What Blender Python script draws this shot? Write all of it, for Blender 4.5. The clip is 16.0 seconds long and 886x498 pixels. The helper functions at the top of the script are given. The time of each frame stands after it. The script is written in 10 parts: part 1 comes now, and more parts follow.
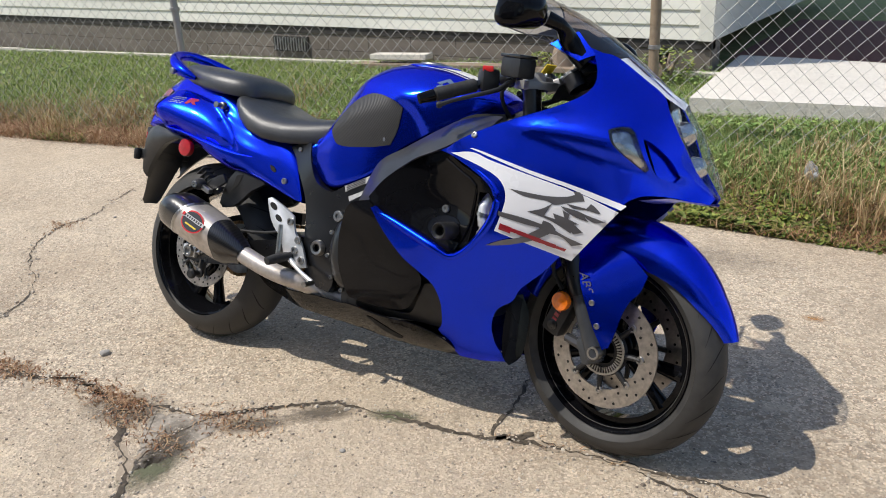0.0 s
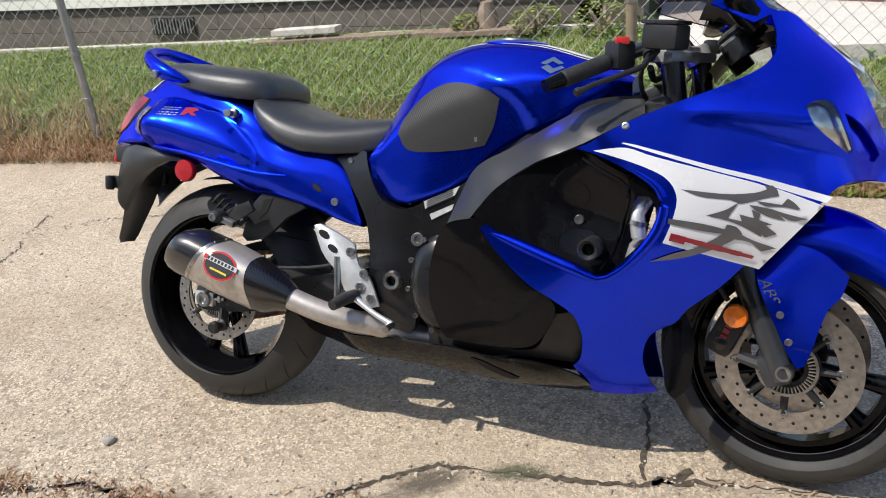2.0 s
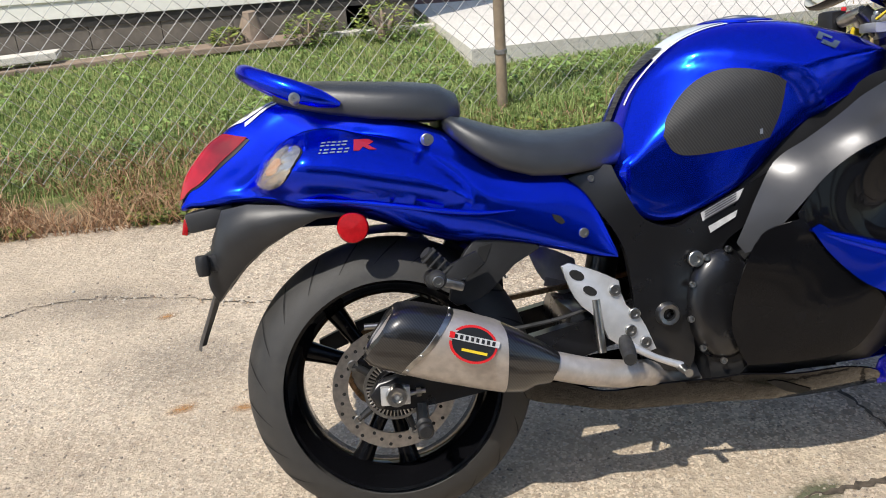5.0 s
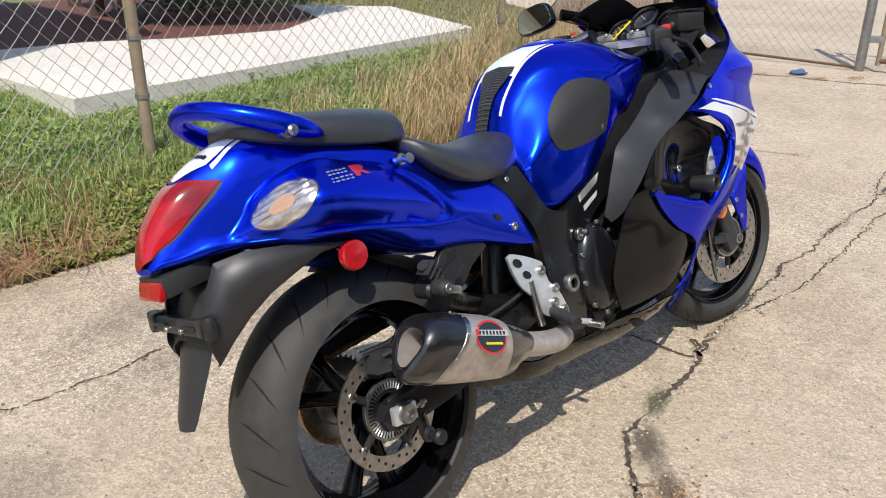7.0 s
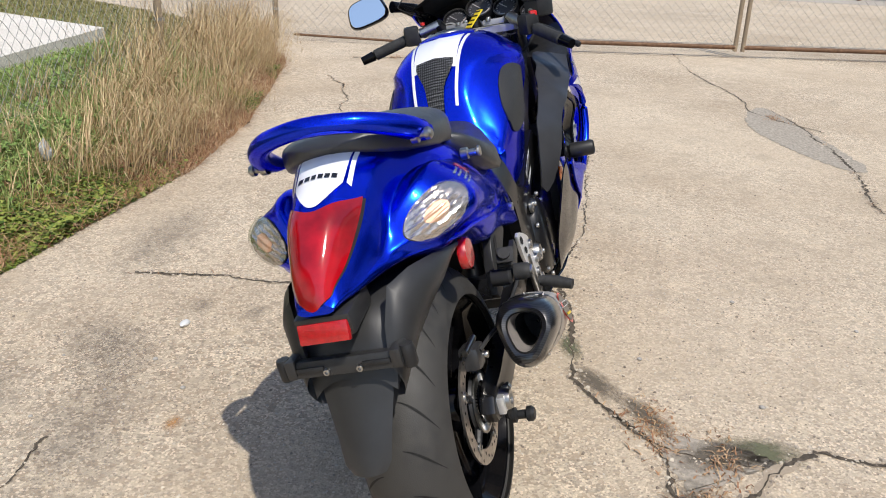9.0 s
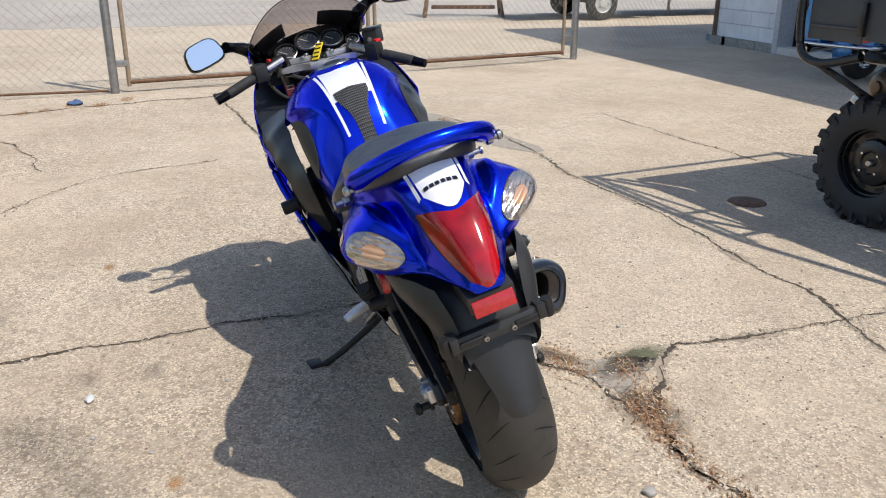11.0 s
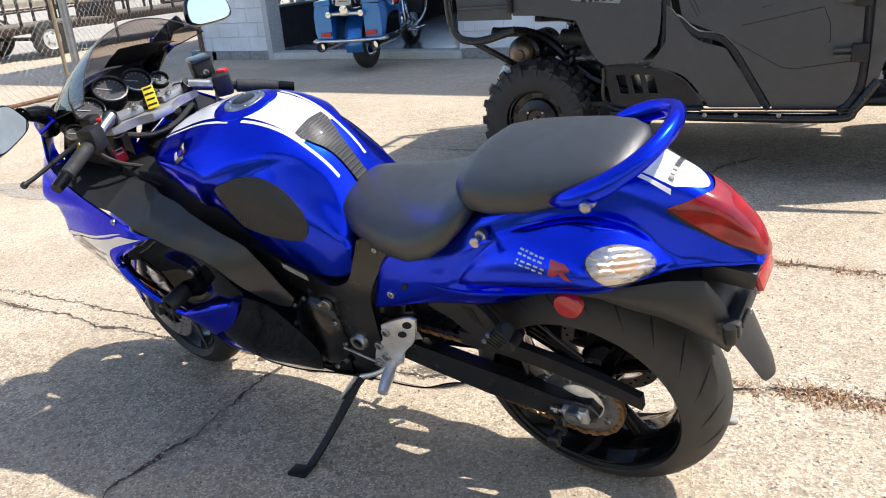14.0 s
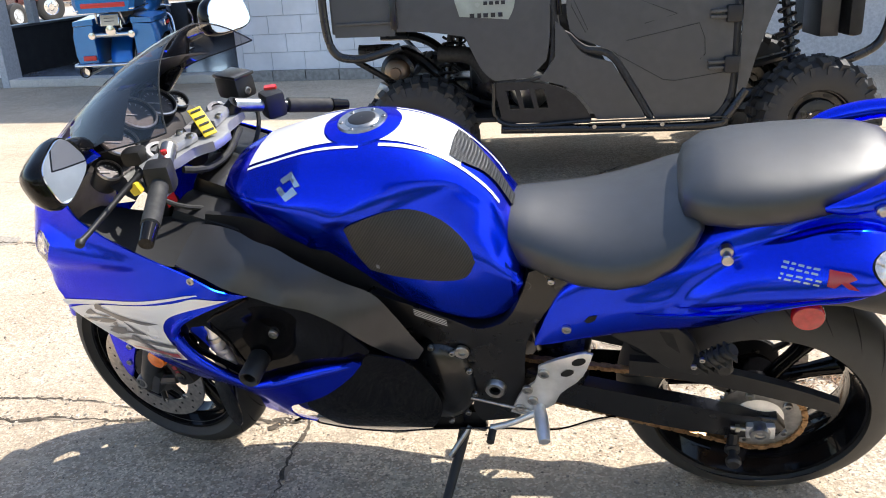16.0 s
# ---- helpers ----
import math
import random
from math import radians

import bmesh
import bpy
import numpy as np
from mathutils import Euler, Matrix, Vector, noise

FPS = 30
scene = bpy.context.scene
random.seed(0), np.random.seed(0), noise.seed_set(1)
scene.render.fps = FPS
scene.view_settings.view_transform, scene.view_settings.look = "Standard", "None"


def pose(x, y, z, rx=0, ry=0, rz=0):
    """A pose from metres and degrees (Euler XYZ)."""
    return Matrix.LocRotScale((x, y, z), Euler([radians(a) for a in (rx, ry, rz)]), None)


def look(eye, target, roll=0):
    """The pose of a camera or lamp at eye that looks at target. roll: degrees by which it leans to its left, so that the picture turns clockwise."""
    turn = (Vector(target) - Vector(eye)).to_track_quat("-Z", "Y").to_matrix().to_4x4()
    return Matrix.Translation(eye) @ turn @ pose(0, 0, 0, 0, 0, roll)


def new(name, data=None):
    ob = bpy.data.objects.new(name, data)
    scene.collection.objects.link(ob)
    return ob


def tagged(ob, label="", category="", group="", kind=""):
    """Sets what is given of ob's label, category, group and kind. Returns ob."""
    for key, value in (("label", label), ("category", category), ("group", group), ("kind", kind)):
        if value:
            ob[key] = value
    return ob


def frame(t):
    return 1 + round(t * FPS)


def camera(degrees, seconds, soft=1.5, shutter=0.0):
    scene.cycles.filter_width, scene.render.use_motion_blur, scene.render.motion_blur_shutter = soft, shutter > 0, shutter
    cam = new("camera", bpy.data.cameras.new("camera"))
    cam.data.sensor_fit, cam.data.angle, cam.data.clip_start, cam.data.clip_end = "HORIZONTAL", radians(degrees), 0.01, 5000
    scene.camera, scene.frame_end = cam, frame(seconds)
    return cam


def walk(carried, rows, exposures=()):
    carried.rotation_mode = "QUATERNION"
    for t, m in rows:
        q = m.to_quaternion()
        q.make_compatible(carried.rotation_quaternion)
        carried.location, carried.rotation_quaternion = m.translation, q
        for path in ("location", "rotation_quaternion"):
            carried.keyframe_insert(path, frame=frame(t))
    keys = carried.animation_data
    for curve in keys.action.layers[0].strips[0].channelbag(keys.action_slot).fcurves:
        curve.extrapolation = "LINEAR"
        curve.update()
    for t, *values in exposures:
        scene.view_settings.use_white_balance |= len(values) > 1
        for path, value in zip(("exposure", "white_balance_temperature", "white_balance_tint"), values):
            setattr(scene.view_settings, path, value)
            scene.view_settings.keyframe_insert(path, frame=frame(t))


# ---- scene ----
# ---------- camera ----------
cam = camera(56.7, 16.0, 1.0)
PATH = [
    (0, (1.418, -1.865, 1.34), (0.421, -0.285, 0.626), -1.8),
    (0.5, (1.228, -1.818, 1.342), (0.262, -0.223, 0.618), -3.0),
    (1, (1.042, -1.768, 1.341), (0.143, -0.146, 0.592), -4.4),
    (1.5, (0.849, -1.703, 1.34), (0.012, -0.058, 0.567), -4.0),
    (2, (0.643, -1.713, 1.335), (-0.052, -0.02, 0.527), -4.8),
    (2.5, (0.438, -1.718, 1.339), (-0.093, 0.026, 0.518), -5.2),
    (3, (0.21, -1.673, 1.334), (-0.27, 0.092, 0.527), -3.9),
    (3.5, (-0.06, -1.652, 1.324), (-0.455, 0.138, 0.523), -3.8),
    (4, (-0.318, -1.621, 1.336), (-0.517, 0.189, 0.51), -4.2),
    (4.2, (-0.406, -1.586, 1.32), (-0.545, 0.23, 0.493), -4.1),
    (6.3, (-1.462, -1.291, 1.299), (-0.5, 0.254, 0.469), -1.8),
    (6.5, (-1.551, -1.252, 1.301), (-0.48, 0.225, 0.48), -1.3),
    (7, (-1.717, -1.129, 1.302), (-0.401, 0.167, 0.535), 0.6),
    (7.5, (-1.838, -0.936, 1.299), (-0.364, 0.204, 0.573), 2.7),
    (8, (-1.993, -0.72, 1.299), (-0.378, 0.194, 0.552), 2.2),
    (8.5, (-2.133, -0.511, 1.291), (-0.409, 0.146, 0.517), 1.7),
    (8.7, (-2.166, -0.408, 1.284), (-0.406, 0.143, 0.512), 1.9),
    (10.8, (-2.506, 0.585, 1.296), (-0.676, 0.149, 0.619), -0.1),
    (11, (-2.495, 0.684, 1.294), (-0.694, 0.141, 0.615), 0.1),
    (11.5, (-2.434, 0.883, 1.287), (-0.716, 0.117, 0.608), -0.6),
    (12, (-2.29, 1.075, 1.283), (-0.66, 0.132, 0.61), -1.8),
    (12.5, (-2.097, 1.282, 1.273), (-0.601, 0.14, 0.596), -2.4),
    (13, (-1.902, 1.437, 1.277), (-0.571, 0.118, 0.579), -4.0),
    (13.5, (-1.68, 1.559, 1.276), (-0.471, 0.129, 0.573), -5.1),
    (14, (-1.452, 1.675, 1.277), (-0.382, 0.13, 0.592), -5.2),
    (14.5, (-1.233, 1.74, 1.278), (-0.285, 0.114, 0.602), -5.5),
    (15, (-1.002, 1.758, 1.283), (-0.147, 0.074, 0.625), -5.1),
    (15.5, (-0.746, 1.812, 1.282), (-0.085, 0.045, 0.619), -4.7),
    (16, (-0.478, 1.851, 1.284), (-0.021, 0.027, 0.604), -3.5),
]

walk(cam, [(t, look(eye, target, roll)) for t, eye, target, roll in PATH],
     [(0.0, 0.29), (2.5, 0.43), (7.5, 0.40), (8.5, 0.34), (11.0, 0.35), (12.5, 0.66), (14.0, 0.92), (15.5, 1.14), (16.0, 1.18)])

# ---------- light ----------
SUN_TO = Vector((0.48, 0.38, -1.0)).normalized()
world = bpy.data.worlds.new("sky")
scene.world = world
world.use_nodes = True
_sky = world.node_tree.nodes.new("ShaderNodeTexSky")
_sky.sky_type, _sky.sun_disc = "NISHITA", False
_sky.sun_elevation = math.asin(-SUN_TO.z)
_sky.sun_rotation = math.atan2(-SUN_TO.x, -SUN_TO.y)
_sky.altitude, _sky.air_density, _sky.dust_density, _sky.ozone_density = 200, 1.0, 1.2, 1.0
_bg = world.node_tree.nodes["Background"]
_bg.inputs["Strength"].default_value = 0.137
world.node_tree.links.new(_sky.outputs["Color"], _bg.inputs["Color"])
sun = new("sun", bpy.data.lights.new("sun", "SUN"))
sun.data.energy, sun.data.angle, sun.data.color = 3.4, radians(0.55), (1.0, 0.95, 0.87)
sun.matrix_world = look((0, 0, 6), Vector((0, 0, 6)) + SUN_TO)

# ---------- small building helpers ----------
from mathutils.geometry import delaunay_2d_cdt


def thing(name, m, label, category, group="", kind=""):
    ob = new(name)
    ob.empty_display_size = 0.1
    ob.matrix_world = m
    return tagged(ob, label, category, group, kind)


def part(name, bm, material, parent, label="", smooth=True, m=None, crease=38):
    """Links a bmesh as one mesh object under a thing or a part."""
    if m is not None:
        bm.transform(m)
    bmesh.ops.recalc_face_normals(bm, faces=bm.faces)
    me = bpy.data.meshes.new(name)
    bm.to_mesh(me)
    bm.free()
    me.materials.append(material)
    if smooth:
        me.shade_smooth()
        me.set_sharp_from_angle(angle=radians(crease))
    ob = new(name, me)
    ob.parent = parent
    if label:
        ob["label"] = label
    return ob


def box(bm, c, s, rot=(0, 0, 0), bevel=0.0):
    r = bmesh.ops.create_cube(bm, size=1, matrix=pose(*c, *rot) @ Matrix.Diagonal((*s, 1)))
    if bevel:
        es = list({e for v in r["verts"] for e in v.link_edges})
        bmesh.ops.bevel(bm, geom=es, offset=min(bevel, min(s) * 0.45), segments=2, profile=0.6, affect="EDGES")
    return bm


def box_bm(c, s, rot=(0, 0, 0), bevel=0.0):
    return box(bmesh.new(), c, s, rot, bevel)


def rod(bm, p, q, r, r2=None, seg=14, caps=True):
    p, q = Vector(p), Vector(q)
    d = q - p
    m = Matrix.Translation((p + q) / 2) @ d.to_track_quat("Z", "Y").to_matrix().to_4x4()
    bmesh.ops.create_cone(bm, cap_ends=caps, segments=seg, radius1=r, radius2=r if r2 is None else r2, depth=d.length, matrix=m)
    return bm


def rod_bm(p, q, r, r2=None, seg=14):
    return rod(bmesh.new(), p, q, r, r2, seg)


def spline(pts, step=0.02, closed=False, sharp=50):
    """A smooth line through points; corners that turn by more than sharp degrees stay corners."""
    P = [Vector(p) for p in pts]
    n = len(P)
    out = []

    def corner(i):
        if not closed and (i <= 0 or i >= n - 1):
            return True
        a, b, c = P[(i - 1) % n], P[i % n], P[(i + 1) % n]
        u, v = b - a, c - b
        return u.length < 1e-9 or v.length < 1e-9 or u.angle(v) > radians(sharp)

    for i in range(n if closed else n - 1):
        p1, p2 = P[i], P[(i + 1) % n]
        p0 = P[(i - 1) % n] if not corner(i) else p1 * 2 - p2
        p3 = P[(i + 2) % n] if not corner(i + 1) else p2 * 2 - p1
        k = max(1, int((p2 - p1).length / step))
        for j in range(k):
            t = j / k
            out.append(0.5 * ((2 * p1) + (p2 - p0) * t + (2 * p0 - 5 * p1 + 4 * p2 - p3) * t * t + (3 * p1 - p0 - 3 * p2 + p3) * t ** 3))
    if not closed:
        out.append(P[-1])
    return out


def tube(bm, pts, r, seg=12, step=0.02, smooth=True, flat=1.0):
    """A round bar along points; r is one radius or one for each point."""
    if smooth and len(pts) > 2:
        rr = r if isinstance(r, (list, tuple)) else [r] * len(pts)
        P4 = spline([Vector((*p, q)) for p, q in zip(pts, rr)], step, sharp=100)
        line, rad = [Vector(p[:3]) for p in P4], [p[3] for p in P4]
    else:
        line = [Vector(p) for p in pts]
        rad = list(r) if isinstance(r, (list, tuple)) else [r] * len(line)
    up = Vector((0, 0, 1))
    rings = []
    for i, p in enumerate(line):
        d = (line[min(i + 1, len(line) - 1)] - line[max(i - 1, 0)]).normalized()
        if abs(d.dot(up)) > 0.95:
            side = Vector((0, 1, 0)).cross(d).normalized() if i == 0 else side
        else:
            side = d.cross(up).normalized()
        upv = side.cross(d).normalized()
        rings.append([p + rad[i] * (math.cos(a) * side + flat * math.sin(a) * upv) for a in (2 * math.pi * k / seg for k in range(seg))])
    return loft(bm, rings)


def tube_bm(pts, r, seg=12, step=0.02, smooth=True, flat=1.0):
    return tube(bmesh.new(), pts, r, seg, step, smooth, flat)


def loft(bm, rings, closed=True, caps=True):
    rows = [[bm.verts.new(p) for p in ring] for ring in rings]
    n = len(rows[0])
    for a, b in zip(rows, rows[1:]):
        for k in range(n if closed else n - 1):
            bm.faces.new((a[k], a[(k + 1) % n], b[(k + 1) % n], b[k]))
    if caps and closed:
        bm.faces.new(rows[0][::-1])
        bm.faces.new(rows[-1])
    return bm


def lathe(bm, profile, m, seg=64, closed=False, a0=0.0, a1=360.0):
    """Turns (radius, along) points about m's Y axis."""
    full = abs(a1 - a0) >= 359.9
    n = seg if full else seg + 1
    rows = []
    for k in range(n):
        a = radians(a0 + (a1 - a0) * k / seg)
        rows.append([bm.verts.new(m @ Vector((r * math.cos(a), y, r * math.sin(a)))) for r, y in profile])
    q = len(profile)
    for k in range(seg):
        a, b = rows[k], rows[(k + 1) % n]
        for i in range(q if closed else q - 1):
            f = (a[i], a[(i + 1) % q], b[(i + 1) % q], b[i])
            if len({v.co.to_tuple(6) for v in f}) == 4:
                bm.faces.new(f)
    return bm


def lathe_bm(profile, m, seg=64, closed=False, a0=0.0, a1=360.0):
    return lathe(bmesh.new(), profile, m, seg, closed, a0, a1)


def surface(points):
    """A smooth half-width y(x, z) through points (x, z, y)."""
    P = np.array(points, float)
    X, w = P[:, :2], P[:, 2] * np.abs(P[:, 2])
    n = len(X)

    def phi(d2):
        return np.where(d2 > 1e-12, 0.5 * d2 * np.log(np.maximum(d2, 1e-12)), 0.0)

    K = phi(((X[:, None] - X[None]) ** 2).sum(-1)) + 2e-4 * np.eye(n)
    A = np.zeros((n + 3, n + 3))
    A[:n, :n] = K
    A[:n, n] = 1
    A[:n, n + 1:] = X
    A[n, :n] = 1
    A[n + 1:, :n] = X.T
    sol = np.linalg.solve(A, np.concatenate([w, np.zeros(3)]))

    def f(x, z):
        d2 = ((X - (x, z)) ** 2).sum(-1)
        v = float(phi(d2) @ sol[:n] + sol[n] + sol[n + 1] * x + sol[n + 2] * z)
        return math.sqrt(max(v, 1e-6))

    return f


def dense_rows(xs, rows, step):
    """Rows of numbers given at xs, filled in smoothly (cubic Hermite) about every step."""
    X, Y = np.array(xs, float), np.array(rows, float)
    n = len(X)
    D = (Y[1:] - Y[:-1]) / (X[1:] - X[:-1])[:, None]
    S = np.vstack([D[:1], [(D[i - 1] * (X[i + 1] - X[i]) + D[i] * (X[i] - X[i - 1])) / (X[i + 1] - X[i - 1]) for i in range(1, n - 1)], D[-1:]])
    out = []
    for i in range(n - 1):
        h = X[i + 1] - X[i]
        k = max(1, int(round(abs(h) / step)))
        for j in range(k):
            t = j / k
            v = (2 * t ** 3 - 3 * t * t + 1) * Y[i] + (t ** 3 - 2 * t * t + t) * h * S[i] + (3 * t * t - 2 * t ** 3) * Y[i + 1] + (t ** 3 - t * t) * h * S[i + 1]
            out.append((float(X[i] + h * t), v))
    out.append((float(X[-1]), Y[-1]))
    return out


def fine_line(half, n=6):
    """A smooth line through a half section, n pieces a span."""
    P = [Vector(p) for p in half]
    fine = []
    for i in range(len(P) - 1):
        p0, p1, p2, p3 = P[max(0, i - 1)], P[i], P[i + 1], P[min(len(P) - 1, i + 2)]
        for j in range(n):
            t = j / n
            fine.append(0.5 * ((2 * p1) + (p2 - p0) * t + (2 * p0 - 5 * p1 + 4 * p2 - p3) * t * t + (3 * p1 - p0 - 3 * p2 + p3) * t ** 3))
    return fine + [P[-1]]


def line_gap(x, z, line):
    """Distance from x, z to a dense line of points."""
    return float(np.sqrt(((line - (x, z)) ** 2).sum(-1).min()))


def inside(p, poly):
    x, y = p[0], p[1]
    hit = False
    for (x1, y1), (x2, y2) in zip(poly, poly[1:] + poly[:1]):
        if (y1 > y) != (y2 > y) and x < (x2 - x1) * (y - y1) / (y2 - y1) + x1:
            hit = not hit
    return hit


def sheet(outline, f, side=-1, thick=0.004, lift=0.0, step=0.025, holes=(), smooth_line=True, sharp=50):
    """A curved panel: its outline (x, z) laid on the half-width f, on one side of the middle plane."""
    loops = []
    for loop in (outline, *holes):
        q = [tuple(p) for p in (spline(loop, step * 0.6, True, sharp) if smooth_line else loop)]
        loops.append(q)
    pts, edges = [], []
    for q in loops:
        b = len(pts)
        pts += q
        edges += [(b + i, b + (i + 1) % len(q)) for i in range(len(q))]
    border = np.array(pts)
    xs, zs = border[:, 0], border[:, 1]
    for i, x in enumerate(np.arange(xs.min(), xs.max(), step)):
        for z in np.arange(zs.min() + (step / 2 if i % 2 else 0), zs.max(), step):
            if inside((x, z), loops[0]) and not any(inside((x, z), h) for h in loops[1:]):
                if ((border - (x, z)) ** 2).sum(-1).min() > (step * 0.4) ** 2:
                    pts.append((float(x), float(z)))
    v, _, faces, *_ = delaunay_2d_cdt([Vector(p) for p in pts], edges, [], 0, 1e-6)
    bm = bmesh.new()
    vs = [bm.verts.new((p.x, side * (f(p.x, p.y) + lift), p.y)) for p in v]
    for t in faces:
        c = sum((v[i] for i in t), Vector((0, 0))) / 3
        if inside(c, loops[0]) and not any(inside(c, h) for h in loops[1:]):
            try:
                bm.faces.new([vs[i] for i in t])
            except ValueError:
                pass
    bmesh.ops.delete(bm, geom=[q for q in bm.verts if not q.link_faces], context="VERTS")
    bmesh.ops.recalc_face_normals(bm, faces=bm.faces)
    if thick:
        # the skin's back lies inward
        up = sum((fa.normal.y for fa in bm.faces))
        if (up > 0) != (side > 0):
            bmesh.ops.reverse_faces(bm, faces=bm.faces)
        bm.normal_update()
        outer = list(bm.verts)
        inner = {}
        for q in outer:
            inner[q] = bm.verts.new(q.co - q.normal * thick)
        rim = [e for e in bm.edges if len(e.link_faces) == 1]
        for fa in list(bm.faces):
            bm.faces.new([inner[q] for q in reversed(fa.verts)])
        for e in rim:
            a, b = e.verts
            bm.faces.new((a, b, inner[b], inner[a]))
    return bm


def flat_plate(outline, y, thick, smooth_line=True, step=0.02, sharp=50, bevel=0.0):
    """A flat plate in the x, z plane, its outer face at y."""
    q = spline(outline, step, True, sharp) if smooth_line else [Vector(p) for p in outline]
    bm = bmesh.new()
    a = [bm.verts.new((p[0], y, p[1])) for p in q]
    b = [bm.verts.new((p[0], y + thick, p[1])) for p in q]
    n = len(q)
    bm.faces.new(a)
    bm.faces.new(b[::-1])
    for i in range(n):
        bm.faces.new((a[i], a[(i + 1) % n], b[(i + 1) % n], b[i]))
    if bevel:
        es = [e for e in bm.edges if abs(e.verts[0].co.y - e.verts[1].co.y) < 1e-6]
        bmesh.ops.bevel(bm, geom=es, offset=bevel, segments=2, profile=0.5, affect="EDGES")
    return bm


def bolt_bm(c, n, r=0.008, h=0.006, hollow=True):
    """A socket-head bolt at c, its head towards n."""
    c, n = Vector(c), Vector(n).normalized()
    m = Matrix.Translation(c) @ n.to_track_quat("Y", "Z").to_matrix().to_4x4()
    prof = [(0.0001, h * 0.25), (r * 0.45, h * 0.25), (r * 0.5, h), (r * 0.9, h), (r, h * 0.8), (r, -0.002)] if hollow else [(0.0001, h), (r * 0.8, h), (r, h * 0.6), (r, -0.002)]
    return lathe_bm(prof, m, 16)

# ---------- materials ----------
def mat(name, color, rough=0.5, metal=0.0, coat=0.0, grain=0.0, scale=40.0, bump=0.0, bump_scale=200.0, spec=0.5, tint=None, big=0.0, big_scale=2.0):
    """A plain surface with variation at two scales and fine relief."""
    m = bpy.data.materials.new(name)
    m.use_nodes = True
    nt = m.node_tree
    b = nt.nodes["Principled BSDF"]
    b.inputs["Roughness"].default_value = rough
    b.inputs["Metallic"].default_value = metal
    b.inputs["Coat Weight"].default_value = coat
    b.inputs["Coat Roughness"].default_value = 0.04
    b.inputs["Specular IOR Level"].default_value = spec
    b.inputs["Base Color"].default_value = (*color, 1)
    tc = nt.nodes.new("ShaderNodeTexCoord")
    if grain or big:
        n1 = nt.nodes.new("ShaderNodeTexNoise")
        n1.inputs["Scale"].default_value = scale
        n1.inputs["Detail"].default_value = 5
        n2 = nt.nodes.new("ShaderNodeTexNoise")
        n2.inputs["Scale"].default_value = big_scale
        n2.inputs["Detail"].default_value = 4
        nt.links.new(tc.outputs["Object"], n1.inputs["Vector"])
        nt.links.new(tc.outputs["Object"], n2.inputs["Vector"])
        last = None
        for src, amt in ((n1, grain), (n2, big)):
            if not amt:
                continue
            mix = nt.nodes.new("ShaderNodeMix")
            mix.data_type = "RGBA"
            mix.blend_type = "MIX"
            ramp = nt.nodes.new("ShaderNodeMapRange")
            ramp.inputs["From Min"].default_value, ramp.inputs["From Max"].default_value = 0.35, 0.65
            nt.links.new(src.outputs["Fac"], ramp.inputs["Value"])
            nt.links.new(ramp.outputs["Result"], mix.inputs["Factor"])
            other = tint or tuple(c * (1 - amt) for c in color)
            if last is None:
                mix.inputs["A"].default_value = (*color, 1)
            else:
                nt.links.new(last, mix.inputs["A"])
            mix.inputs["B"].default_value = (*[c * (1 - amt) + t * amt if tint else t for c, t in zip(color, other)], 1)
            last = mix.outputs["Result"]
        nt.links.new(last, b.inputs["Base Color"])
        rr = nt.nodes.new("ShaderNodeMapRange")
        rr.inputs["To Min"].default_value, rr.inputs["To Max"].default_value = max(0.02, rough * 0.8), min(1, rough * 1.25)
        nt.links.new(n1.outputs["Fac"], rr.inputs["Value"])
        nt.links.new(rr.outputs["Result"], b.inputs["Roughness"])
    if bump:
        n3 = nt.nodes.new("ShaderNodeTexNoise")
        n3.inputs["Scale"].default_value = bump_scale
        n3.inputs["Detail"].default_value = 3
        bp = nt.nodes.new("ShaderNodeBump")
        bp.inputs["Strength"].default_value = bump
        bp.inputs["Distance"].default_value = 0.002
        nt.links.new(tc.outputs["Object"], n3.inputs["Vector"])
        nt.links.new(n3.outputs["Fac"], bp.inputs["Height"])
        nt.links.new(bp.outputs["Normal"], b.inputs["Normal"])
    return m


def nodes_of(m):
    return m.node_tree, m.node_tree.nodes["Principled BSDF"]


